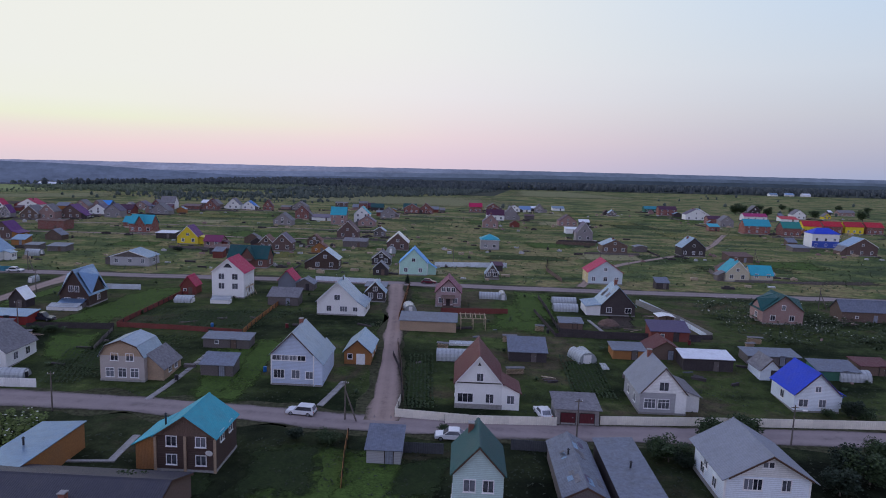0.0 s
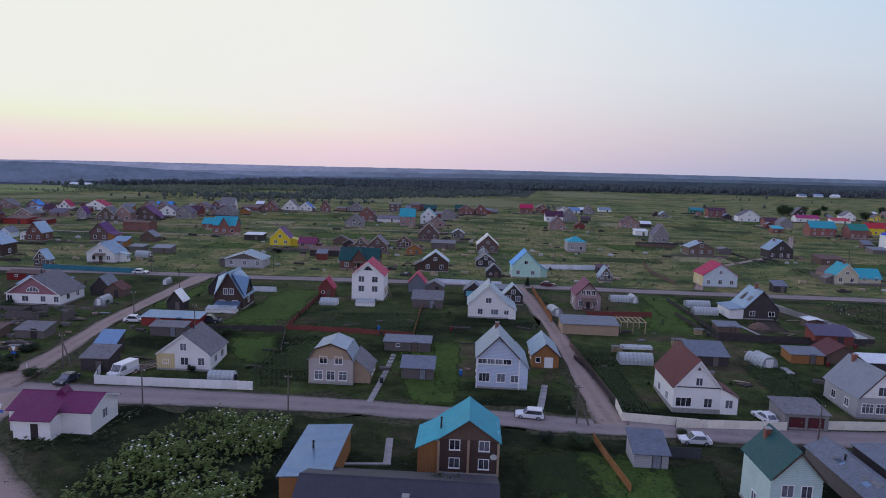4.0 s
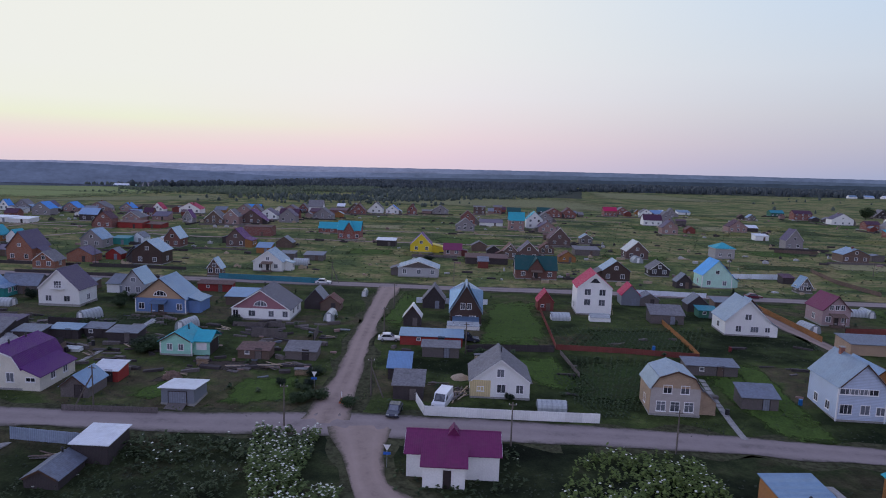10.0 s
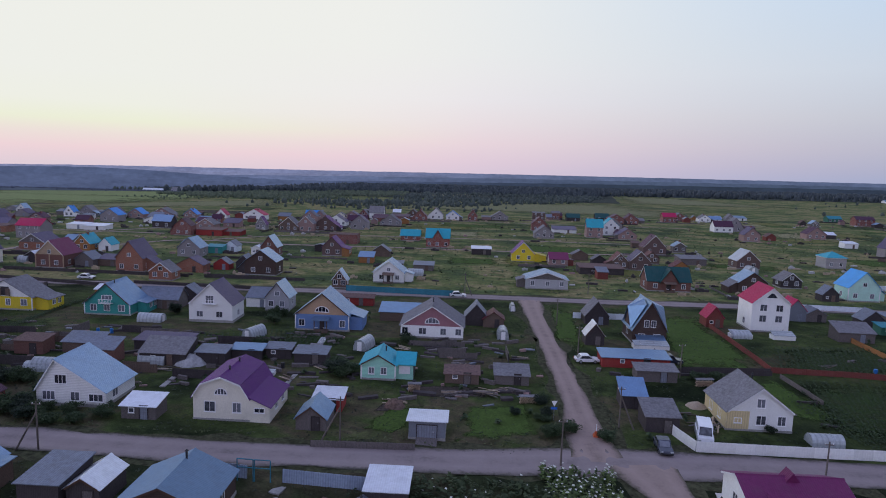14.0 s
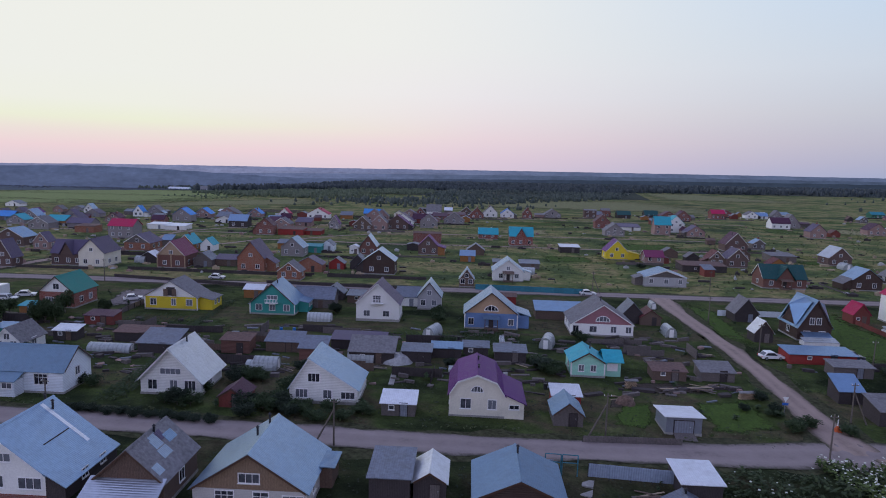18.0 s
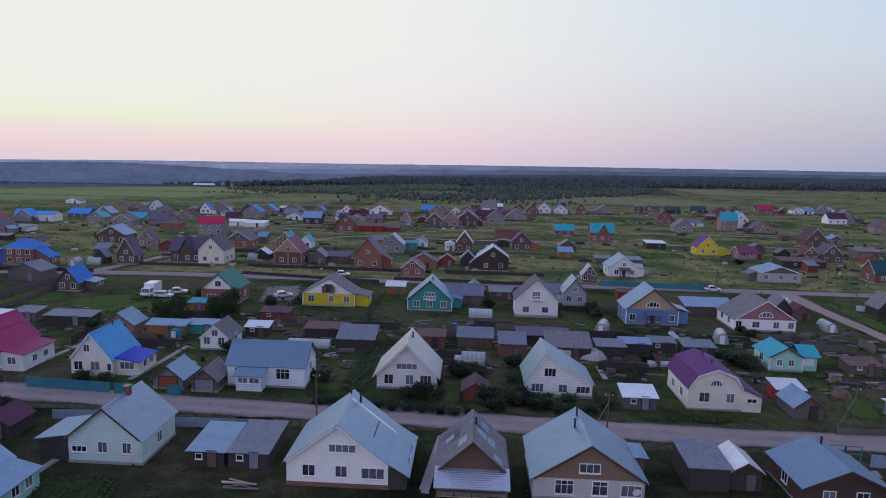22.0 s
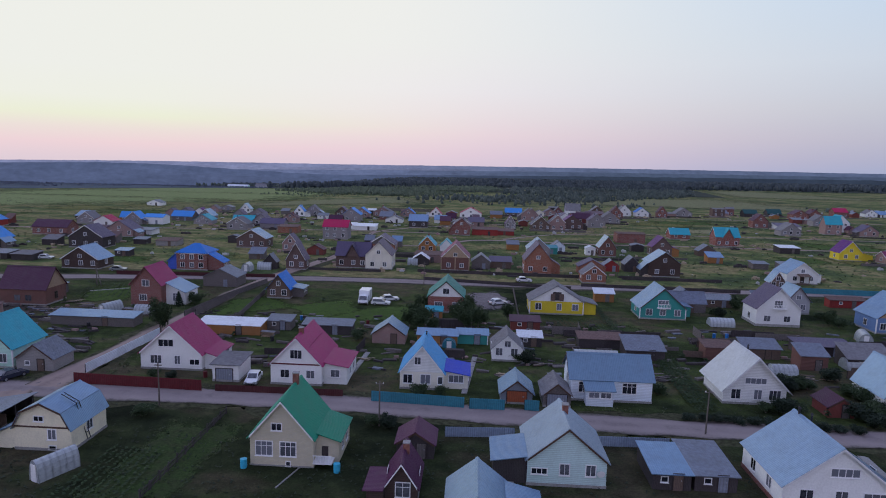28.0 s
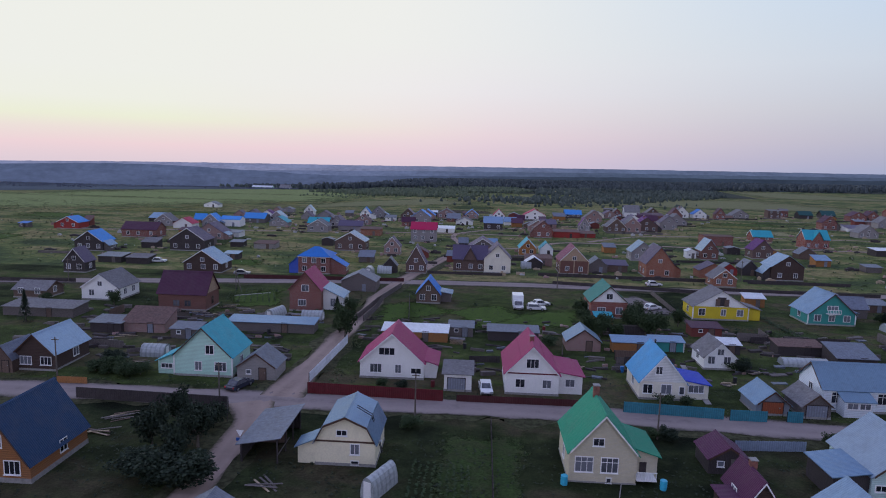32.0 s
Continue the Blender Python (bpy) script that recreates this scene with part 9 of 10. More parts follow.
patch([(-113.7, 100.6), (-104.2, 102.6), (-103.6, 92.3), (-115.0, 88.3)], 'lush_grass', 'green grass beside the garage', 'lawn')
patch([(-266.8, 136.5), (-254.3, 146.4), (-241.9, 128.5), (-255.0, 120.7)], 'lush_grass', 'green yard grass', 'lawn')
patch([(-249.0, 137.2), (-235.6, 142.8), (-236.8, 125.9), (-256.9, 125.5)], 'lush_grass', 'green yard grass', 'lawn')
patch([(-228.0, 155.3), (-219.3, 159.1), (-213.7, 141.4), (-224.3, 136.2)], 'yard_gravel', 'grey gravel yard', 'yard')
patch([(-314.8, 145.9), (-301.9, 152.5), (-297.6, 134.0), (-307.8, 130.7)], 'lush_grass', 'bright green vegetable plot', 'lawn')
patch([(-323.0, 126.6), (-310.8, 130.2), (-303.2, 126.7), (-315.4, 119.2)], 'soil', 'bare reddish soil round the log house', 'soil')
patch([(-124.9, 99.6), (-122.9, 99.9), (-123.7, 96.5), (-125.9, 96.2)], 'soil', 'heap of sandy soil', 'soil')
patch([(-124.4, 106.6), (-110.1, 107.7), (-107.9, 103.3), (-121.5, 101.5)], 'soil', 'trampled soil in a yard', 'soil')
rows([(-60.8, 119.1), (-36.6, 118.9), (-28.7, 136.8), (-54.8, 133.8)], 26, 2.2, 0.22, 0.45, 'crop_leaves', 'rows of green potato plants', 3)
rows([(-63.2, 96.6), (-53.5, 95.6), (-43.7, 116.8), (-61.1, 115.4)], 16, 2.2, 0.2, 0.4, 'crop_leaves', 'rows of green potato plants', 4)
rows([(-5.3, 87.4), (-0.0, 87.9), (-0.4, 109.8), (-6.2, 109.3)], 9, 2.2, 0.25, 0.5, 'crop_leaves', 'rows of leafy vegetables', 5)
rows([(21.6, 94.4), (28.6, 93.5), (29.2, 111.4), (22.2, 111.3)], 11, 2.2, 0.25, 0.5, 'crop_leaves', 'rows of leafy vegetables', 6)
rows([(-265.0, 56.3), (-257.2, 56.8), (-258.4, 71.5), (-264.5, 72.4)], 9, 2.2, 0.22, 0.4, 'crop_leaves', 'rows of leafy vegetables', 41)
rows([(-221.1, 60.0), (-211.1, 60.9), (-212.0, 66.3), (-221.9, 64.7)], 14, 2.2, 0.22, 0.45, 'crop_leaves', 'rows of leafy vegetables', 7)
rows([(-148.7, 120.2), (-136.1, 121.2), (-135.7, 131.4), (-147.5, 130.5)], 12, 2.0, 0.25, 0.4, 'crop_leaves', 'rows of leafy vegetables', 8)
rows([(-198.1, 117.3), (-196.7, 116.3), (-197.8, 147.8), (-199.5, 147.5)], 4, 2, 0.25, 0.4, 'crop_leaves', 'rows of leafy vegetables', 9)
rows([(-195.8, 92.6), (-192.0, 91.6), (-191.9, 110.6), (-195.2, 110.8)], 9, 2.2, 0.25, 0.5, 'crop_leaves', 'rows of leafy vegetables', 10)
tufts("weeds", [(-105.5, 83.6), (-101, 85.0), (-97.0, 84.2), (-94.2, 77.5), (-91.0, 68.5), (-87.0, 59.5), (-84.5, 50), (-92, 50), (-97, 59), (-100, 65), (-103.5, 73)], 9.0, 0.30, 1.25, 'hogweed', 'dense tall hogweed with white flower heads', 'weeds', 11, blades=6, umbels=0.50, lumpy=.35)
tufts("weeds", [(-126.2, 59.4), (-126.8, 69.9), (-124.6, 77.9), (-103.9, 83.2), (-103.0, 71.9), (-104.0, 62.1)], 4.5, 0.22, 0.6, 'weed_leaves', 'dense tall weeds beside the street', 'weeds', 18, blades=5, umbels=0.04)
tufts("weeds", [(-70.0, 61.0), (-69.0, 71.0), (-66.0, 78.4), (-61.6, 81.6), (-51.3, 81.2), (-51.0, 73.4), (-50.4, 62), (-53, 50), (-68, 50)], 6.5, 0.30, 1.2, 'hogweed_pale', 'dense tall weeds with scattered white flowers', 'weeds', 12, blades=6, umbels=0.14, lumpy=.9)
tufts("weeds", [(-93.7, 75.2), (-88.7, 75.8), (-78.6, 71.7), (-77.9, 77.3), (-72.5, 82.7), (-72.3, 72.4), (-80.4, 67.5), (-90.4, 69.2)], 1.6, 0.35, 0.5, 'weed_leaves', 'rough weeds round the low building', 'weeds', 13, umbels=0.02)
tufts("weeds", [(63.6, 157.0), (87.3, 165.1), (103.2, 130.4), (97.2, 122.3), (66.4, 120.8), (62.2, 128.3)], 1.5, 0.4, 1.0, 'weed_leaves', 'weedy field with white flower heads', 'weeds', 14, umbels=0.35)
tufts("weeds", [(99.7, 167.0), (131.0, 160.5), (107.8, 130.9), (94.3, 129.3)], 0.9, 0.4, 0.8, 'weed_leaves', 'weedy field with white flower heads', 'weeds', 15, umbels=0.2)
tufts("weeds", [(-116.6, 74.1), (-122.7, 79.8), (-106.2, 83.7), (-98.1, 83.5), (-97.9, 75.1)], 2.0, 0.4, 0.9, 'weed_leaves', 'dense tall weeds beside the street', 'weeds', 16, umbels=0.05)
tufts("weeds", [(-112.3, 81.7), (-102.7, 85.0), (-87.4, 87.6), (-95.1, 76.9), (-118.0, 73.8)], 2.0, 0.4, 1.0, 'weed_leaves', 'dense tall weeds beside the street', 'weeds', 17, umbels=0.1)
tufts("grass_tufts", [(-340, 44), (75, 44), (75, 76), (-340, 78)], 1.3, .20, .20, "grass_blades", "rough tufts of uncut grass", "grass", 21, blades=3)
tufts("grass_tufts", [(-340, 84), (90, 80), (90, 125), (-340, 125)], .9, .18, .18, "grass_blades", "rough tufts of uncut grass", "grass", 22, blades=3)
tufts("grass_tufts", [(-360, 125), (140, 125), (140, 166), (-360, 158)], .5, .22, .2, "grass_blades", "rough tufts of uncut grass", "grass", 23, blades=3)
tufts("weeds", [(-440, 175), (230, 175), (330, 400), (-560, 400)], .16, .5, .35, "field_weeds", "rough weeds and flowers between the far houses", "weeds", 24, blades=4, umbels=.16)
tufts("verge_grass", [(-101.6, 93), (-99.6, 93), (-99.6, 164), (-101.6, 164)], 3.2, .2, .3, "verge_blades", "uncut green grass along the edge of a side lane", "grass", 61, blades=4)
tufts("verge_grass", [(-95.6, 93), (-93.4, 93), (-93.4, 164), (-95.6, 164)], 3.2, .2, .3, "verge_blades", "uncut green grass along the edge of a side lane", "grass", 62, blades=4)
tufts("verge_grass", [(-12.8, 88), (-10, 88), (-10, 166), (-12.8, 166)], 3.2, .2, .3, "verge_blades", "uncut green grass along the edge of a side lane", "grass", 63, blades=4)
tufts("verge_grass", [(-7.4, 88), (-5.2, 88), (-5.2, 166), (-7.4, 166)], 3.2, .2, .3, "verge_blades", "uncut green grass along the edge of a side lane", "grass", 64, blades=4)
tufts("verge_grass", [(-285.8, 92), (-283.4, 92), (-283.4, 160), (-285.8, 160)], 3.2, .2, .3, "verge_blades", "uncut green grass along the edge of a side lane", "grass", 65, blades=4)
tufts("verge_grass", [(-279.6, 92), (-277, 92), (-277, 158), (-279.6, 158)], 3.2, .2, .3, "verge_blades", "uncut green grass along the edge of a side lane", "grass", 66, blades=4)
tufts("verge_grass", [(-340, 89.9), (-250, 90.3), (-213, 87.9), (-175, 86.4), (-145, 85.4), (-115, 87.2), (-101, 90), (-101, 92), (-115, 89.2), (-145, 87.2), (-213, 89.8), (-250, 92), (-340, 92)], 1.6, .2, .28, "verge_blades", "uncut green grass along the edge of the street", "grass", 68, blades=4)
tufts("garden_shrubs", [(-340, 84), (90, 80), (90, 160), (-340, 156)], .011, .5, .9, "leaves", "low currant bushes scattered over the gardens", "bushes", 25, blades=14)

# ---- paths, piles, signs ----
road_sign(*(-88.0, 75.5))
road_sign(*(-101.4, 97.4))
road_sign(*(-283.0, 71.8))
plank_pile(*(-115.4, 104.0), 20, 9)
plank_pile(*(-110.1, 104.8), -15, 9)
plank_pile(*(-126.5, 74.2), 2, 5)
plank_pile(*(-80.2, 97.3), 70, 7)
plank_pile(*(-78.8, 99.2), 60, 6)
plank_pile(*(-200.2, 65.3), 0, 6)
plank_pile(*(48.7, 141.1), 0, 5)
plank_pile(*(53.0, 141.0), 10, 5)
plank_pile(*(94.0, 140.2), 25, 9)
plank_pile(*(-300.4, 79.3), 20, 7)
plank_pile(*(-300.7, 75.5), 0, 5)
plank_pile(*(-278.2, 66.0), -20, 5)
plank_pile(*(-160.2, 107.2), 5, 6)
plank_pile(*(-123.3, 99.4), 0, 4)
plank_pile(*(41.4, 128.7), 10, 5)
plank_pile(*(-81.0, 98.5), 30, 8)
plank_pile(*(-82.9, 102.3), 0, 5)
plank_pile(*(-308.4, 132.2), 10, 8)
plank_pile(*(-304.9, 131.2), 0, 6)

# ---- smaller yard things ----
fence([(-7.4, 115.3), (-6.0, 104.5), (-4.7, 89.9)], 1, "brownwood", "weathered brown board fence along the lane")
fence([(-7.9, 166.5), (-7.9, 132.7)], 1.1, "orangewood", "orange-brown board fence beside the lane")
fence([(51.1, 156.0), (53.9, 140.1), (54.9, 124.2)], 1, "whiteblue", "pale board fence across the plot")
fence([(22.3, 142.7), (23.7, 121.8), (39.1, 121.4), (52.7, 121.5)], 0.8, "darkwood", "dark low fence round a plot")
fence([(-78.8, 117.1), (-62.9, 118.0)], 0.7, "darkwood", "dark low fence between two gardens")
fence([(-62.0, 116.7), (-60.3, 106.9)], 0.8, "greywood", "old grey fence between two gardens")
fence([(-208.6, 121.6), (-190.8, 122.5)], 1.2, "darkwood", "dark board fence behind the gardens")
fence([(-279.4, 125.8), (-278.5, 134.4), (-278.4, 144.0)], 1.3, "greywood", "grey board fence along the lane")
fence([(-281.1, 124.6), (-279.3, 141.2), (-276.1, 158.6)], 1.2, "greywood", "grey board fence along the lane")
fence([(-315.3, 89.3), (-311.1, 89.4)], 1, "orangewood", "orange board fence along the street")
fence([(-185.7, 118.2), (-177.9, 117.7)], 1.1, "brownwood", "brown board fence behind the gardens")
fence([(-189.9, 112.7), (-184.5, 112.4)], 1.1, "brownwood", "brown board fence behind the gardens")
fence([(-123.6, 125.2), (-113.6, 125.5)], 0.9, "greywood", "old grey fence between two gardens")
marker(*(-96.5, 93.2))
pipe_gate((-137.1, 76.4), (-133.6, 76.4), 2.4)
heap(*(37.2, 132.8), 2.6, 1.3, 'redsoil', 'heap of reddish sandy soil', 'soil_heap', 'soil heap')
heap(*(-157.2, 110.6), 2.8, 1.5, 'white_film', 'heap of crumpled pale sheeting and scrap', 'crumpled_sheeting', 'sheeting')
heap(*(-123.1, 98.3), 1.6, 1.2, 'redsoil', 'small mound of brown sandy soil', 'soil_mound', 'mound')
heap(*(-79.7, 104.7), 1.6, 0.6, 'timber', 'heap of broken boards', 'broken_board_pile', 'wood pile')
heap(*(-158.3, 113.1), 1.5, 1.0, 'white_film', 'heap of crumpled pale film', 'crumpled_sheeting', 'sheeting')
frame_shed(*(4.8, 124.7), 0, 5.0, 4.0, 2.3)
cold_frame(*(-58.2, 140.5), 0, 3.6, 1.6, 1.2)
cold_frame(*(-50.2, 140.3), 0, 3.4, 1.6, 1.4)
cold_frame(*(-58.2, 140.0), 0, 4.2, 1.8, 1.3)
cold_frame(*(-49.8, 140.0), 0, 4.4, 1.8, 1.4)
cold_frame(*(-146.4, 107.0), 0, 4.5, 1.2, 0.6)
cold_frame(*(-144.2, 107.0), 0, 3, 1.2, 0.6)
cold_frame(*(-79.2, 129.1), 0, 6.5, 1.8, 1.2)
cold_frame(*(29.8, 105.8), 0, 1.2, 4.5, 0.25)
cold_frame(*(-139.4, 121.8), 0, 0.9, 4, 0.6)
cold_frame(*(5.3, 114.7), 0, 6, 1.2, 0.6)
greenhouse(*(-229.3, 111.9), 2.4, 2.4, 1.5, 0, "tealfence", "small green tunnel tent in the garden")
car(*(-290.3, 90.7), 70, "car_dark", "hatch", "dark car beside a plank shed")
rows([(-162.2, 118.1), (-151.5, 118.4), (-155.1, 127.7), (-165.2, 126.6)], 10, 2.2, 0.22, 0.4, 'crop_leaves', 'rows of leafy vegetables', 31)
rows([(-150.0, 119.9), (-138.6, 120.0), (-142.3, 131.3), (-152.7, 131.2)], 12, 2.2, 0.22, 0.4, 'crop_leaves', 'rows of leafy vegetables', 32)
rows([(-211.8, 122.7), (-195.8, 124.5), (-196.8, 135.6), (-213.7, 133.5)], 16, 2.0, 0.22, 0.4, 'crop_leaves', 'rows of green potato plants', 33)
rows([(-195.7, 89.9), (-192.6, 90.3), (-192.9, 108.9), (-196.2, 108.5)], 6, 2.2, 0.22, 0.45, 'crop_leaves', 'rows of green potato plants', 34)
rows([(-61.2, 92.6), (-54.8, 93.2), (-59.4, 108.6), (-65.3, 108.1)], 8, 2.0, 0.22, 0.4, 'crop_leaves', 'rows of leafy vegetables', 35)
rows([(-60.8, 120.0), (-39.1, 122.0), (-40.9, 135.6), (-61.1, 133.1)], 18, 2.0, 0.22, 0.4, 'crop_leaves', 'rows of green potato plants', 36)
rows([(-311.2, 135.7), (-299.8, 137.7), (-305.1, 151.6), (-315.1, 149.7)], 9, 2.0, 0.22, 0.4, 'crop_leaves', 'rows of leafy vegetables', 37)
patch([(-263.7, 131.5), (-243.2, 133.9), (-240.6, 126.6), (-259.6, 123.8)], 'lush_grass', 'bright green yard grass', 'lawn')
patch([(-64.5, 161.8), (-66.1, 121.6), (-63.4, 118.6), (-77.7, 117.5)], 'lush_grass', 'bright green mown grass', 'lawn')
patch([(-93.5, 165.3), (-88.5, 160.2), (-91.6, 127.5), (-97.0, 128.5)], 'lush_grass', 'bright green verge beside the lane', 'lawn')
patch([(16.2, 153.1), (25.8, 154.6), (22.1, 121.3), (7.6, 122.4)], 'lush_grass', 'green grass plot', 'lawn')
patch([(-280.5, 141.0), (-270.7, 145.5), (-257.9, 134.6), (-277.8, 124.7)], 'lush_grass', 'green yard grass', 'lawn')
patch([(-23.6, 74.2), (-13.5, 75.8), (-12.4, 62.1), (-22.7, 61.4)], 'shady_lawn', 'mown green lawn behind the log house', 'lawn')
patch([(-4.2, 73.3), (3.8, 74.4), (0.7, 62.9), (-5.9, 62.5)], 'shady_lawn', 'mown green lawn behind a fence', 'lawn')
patch([(-42.1, 113.7), (-30.5, 114.8), (-28.0, 84.8), (-36.4, 84.1)], 'lush_grass', 'green lawn between two houses', 'lawn')
patch([(-73.4, 115.2), (-62.4, 116.4), (-59.8, 101.0), (-67.6, 101.5)], 'lush_grass', 'green lawn behind the white house', 'lawn')
patch([(-33.9, 115.4), (-28.0, 116.0), (-28.2, 93.4), (-32.9, 91.8)], 'lush_grass', 'green lawn beside the garden path', 'lawn')
bush(*(-178.4, 100.8), 1.76, 1.8, 103, "leaves")
bush(*(-175.9, 99.9), 1.6, 1.65, 104, "leaves")
bush(*(-170.7, 103.5), 1.92, 2.25, 105, "leaves_dark")
bush(*(-170.7, 97.6), 1.92, 1.95, 106, "leaves")
bush(*(-172.9, 90.4), 1.76, 1.8, 107, "leaves")
bush(*(-170.2, 90.2), 1.92, 1.95, 108, "leaves_dark")
bush(*(-167.2, 90.1), 1.6, 1.5, 109, "leaves")
bush(*(-164.0, 90.4), 1.6, 1.5, 110, "leaves")
bush(*(-148.5, 109.4), 1.28, 1.35, 111, "leaves_dark")
bush(*(-151.8, 142.4), 1.28, 1.8, 112, "leaves")
bush(*(-149.3, 120.5), 1.76, 1.95, 113, "leaves")
bush(*(-124.8, 129.5), 1.28, 1.05, 114, "leaves_dark")
bush(*(-183.7, 94.5), 1.12, 1.95, 115, "leaves")
bush(*(-182.0, 94.6), 0.96, 1.8, 116, "leaves")
bush(*(-310.7, 95.0), 2, 2.2, 117, "leaves")
bush(*(-307.8, 93.5), 2, 2.2, 118, "leaves")
bush(*(-306.0, 93.8), 1.8, 2, 119, "leaves")
bush(*(-282.3, 117.3), 1.6, 3, 120, "leaves")
bush(*(-283.9, 135.2), 1.8, 2.6, 121, "leaves")
bush(*(-310.7, 93.8), 1.6, 1.6, 122, "leaves")
bush(*(-167.0, 148.1), 1.8, 3.2, 123, "leaves")
bush(*(-133.2, 109.3), 2, 2, 124, "leaves")
bush(*(-131.4, 110.1), 1.6, 1.8, 125, "leaves")
bush(*(-152.2, 138.0), 1.6, 3, 126, "leaves")
bush(*(-174.1, 141.3), 1.3, 2, 127, "leaves")

for k in range(11):
    bush(-197.5 + 2.0 * k, 86.9 - .2 * k, 1.15, 1.0 + .1 * (k % 3), 140 + k, "leaves_dark")


def rail_fence(a, b, h, label):
    """Dark posts with two thin rails and a few upright laths."""
    n = max(1, round(math.dist(a, b) / 1.9))
    top = base("fence", at(*a, math.degrees(math.atan2(b[1] - a[1], b[0] - a[0]))), label, "fence", "garden fences")
    l = math.dist(a, b)
    for k in range(n + 1):
        part("post", Shape().box(l * k / n - .06, l * k / n + .06, -.06, .06, -.4, h + .1 * (k % 2)), "darkwood", top)
    for z in (.35, .8):
        part("rail", Shape().box(0, l, .03, .07, h * z - .04, h * z + .04), "darkwood", top)
    laths = Shape()
    for k in range(int(l / .28)):
        laths.box(.28 * k + .1, .28 * k + .15, -.02, .02, .1, h * (.85 + .13 * math.sin(k * 2.3)))
    tagged(part("lath_row", laths, "darkwood", top), "thin dark laths", kind="stuff")


rail_fence((-256.0, 82.2), (-256.2, 62.0), 1.0, "dark sagging lath fence between two gardens")
# loose stuff in the back yards
def barrel(x, y, mat, label):
    b = Shape().tube((0, 0, 0), (0, 0, .9), .3, .3, 12).tube((0, 0, .28), (0, 0, .32), .32, n=12).tube((0, 0, .58), (0, 0, .62), .32, n=12)
    thing("barrel", b, mat, at(x, y), label, "barrel", "water barrels")


def firewood(x, y, rot, l, h):
    """A stack of split logs under a strip of roofing sheet."""
    top = base("firewood_stack", at(x, y, rot), "stack of split firewood under an old roofing sheet", "wood pile", "wood piles")
    rnd = random.Random(int(abs(x * 13)))
    s = Shape()
    for j in range(int(h / .22)):
        for i in range(int(l / .25)):
            r = .10 * rnd.uniform(.75, 1.15)
            cx, cz = -l / 2 + .125 + .25 * i + (.06 if j % 2 else -.06), .11 + .21 * j
            s.tube((cx, -.25 + rnd.uniform(-.06, .04), cz), (cx, .25, cz), r, n=5)
    tagged(part("log_stack", s, "palewood", top), "split firewood logs", kind="stuff")
    part("cover", Shape().prism([(-l / 2 - .1, -.35, h + .02), (l / 2 + .1, -.35, h + .02), (l / 2 + .1, .35, h + .14), (-l / 2 - .1, .35, h + .14)], (0, 0, .04)), "slate", top, "old roofing sheet")


def free_spot(rnd, x0, x1, y0, y1, r):
    for k in range(60):
        x, y = rnd.uniform(x0, x1), rnd.uniform(y0, y1)
        if all(not (a - r < x < b + r and c - r < y < e + r) for a, b, c, e in BLOCK):
            return x, y
    return x, y


rnd = random.Random(41)
for k in range(40):
    x, y = free_spot(rnd, -330, -100 if k % 5 else 80, 98, 128, 1.2)
    plank_pile(x, y, rnd.uniform(-30, 30), rnd.choice([3, 4, 5, 6]), rnd.uniform(2.0, 4.2), "board_pile", "weathered boards lying about a back yard", rnd.uniform(.6, 1.3))
for k in range(26):
    x, y = free_spot(rnd, -330, 80, 92, 126, .6)
    barrel(x, y, *rnd.choice([("blue_plastic", "blue plastic water barrel in a garden"), ("dark_metal", "dark steel water barrel in a garden"), ("redfence", "rust-red steel barrel in a garden")]))
for k in range(16):
    x, y = free_spot(rnd, -330, 80, 100, 126, 1.4)
    firewood(x, y, rnd.uniform(-12, 12), rnd.uniform(1.8, 3.2), rnd.uniform(.9, 1.3))

def yard_junk(mat, label, n, seed, lo, hi, tall):
    """Boards, sheets, crates and rubble lying about the back yards between the two streets."""
    rnd = random.Random(seed)
    s = Shape()
    for k in range(n):
        x, y = free_spot(rnd, -335, -104 if k % 8 else 85, 100, 130, .3)
        z, l, w, h, a = gz(x, y) - .05, rnd.uniform(lo, hi), rnd.uniform(.15, .9), rnd.uniform(.12, tall), rnd.uniform(-.5, .5)
        u, v = Vector((math.cos(a), math.sin(a), rnd.uniform(-.08, .08))), Vector((-math.sin(a), math.cos(a), rnd.uniform(-.1, .1)))
        c = Vector((x, y, z))
        s.prism([c - u * l / 2 - v * w / 2, c + u * l / 2 - v * w / 2, c + u * l / 2 + v * w / 2, c - u * l / 2 + v * w / 2], (0, 0, h))
    tagged(new("yard_junk", s.mesh("yard_junk", mat)), label, "junk", kind="stuff")


yard_junk("darkwood", "dark old boards and beams lying about the back yards", 315, 71, .8, 3.6, .5)
yard_junk("greywood", "grey weathered boards and crates in the back yards", 240, 72, .6, 3.0, .7)
yard_junk("shedgrey", "loose metal sheets lying in the back yards", 90, 73, .8, 2.2, .3)
yard_junk("brickpink", "heaps of bricks and rubble in the back yards", 82, 74, .4, 1.2, .5)
rnd = random.Random(83)
for k in range(30):
    x, y = free_spot(rnd, -330, -104, 104, 127, 2.6)
    l, dx = rnd.uniform(4, 9), rnd.uniform(-.6, .6)
    line = [(x - l / 2, y), (x + l / 2, y + dx)] if k % 3 else [(x, y - 2.4), (x + dx, y + 2.4)]
    fence(line, rnd.uniform(1.0, 1.7), rnd.choice(["darkwood", "darkwood", "greywood", "brownwood"]), "dark weathered board fence across a back yard", span=5, group="yard fences")

# ---- fields, woods and hills ----
rnd = random.Random(77)
far_homes = [ob for ob in scene.objects if ob.name.split(".")[0] == "house" and ob.parent is None and ob.location.y > 180]
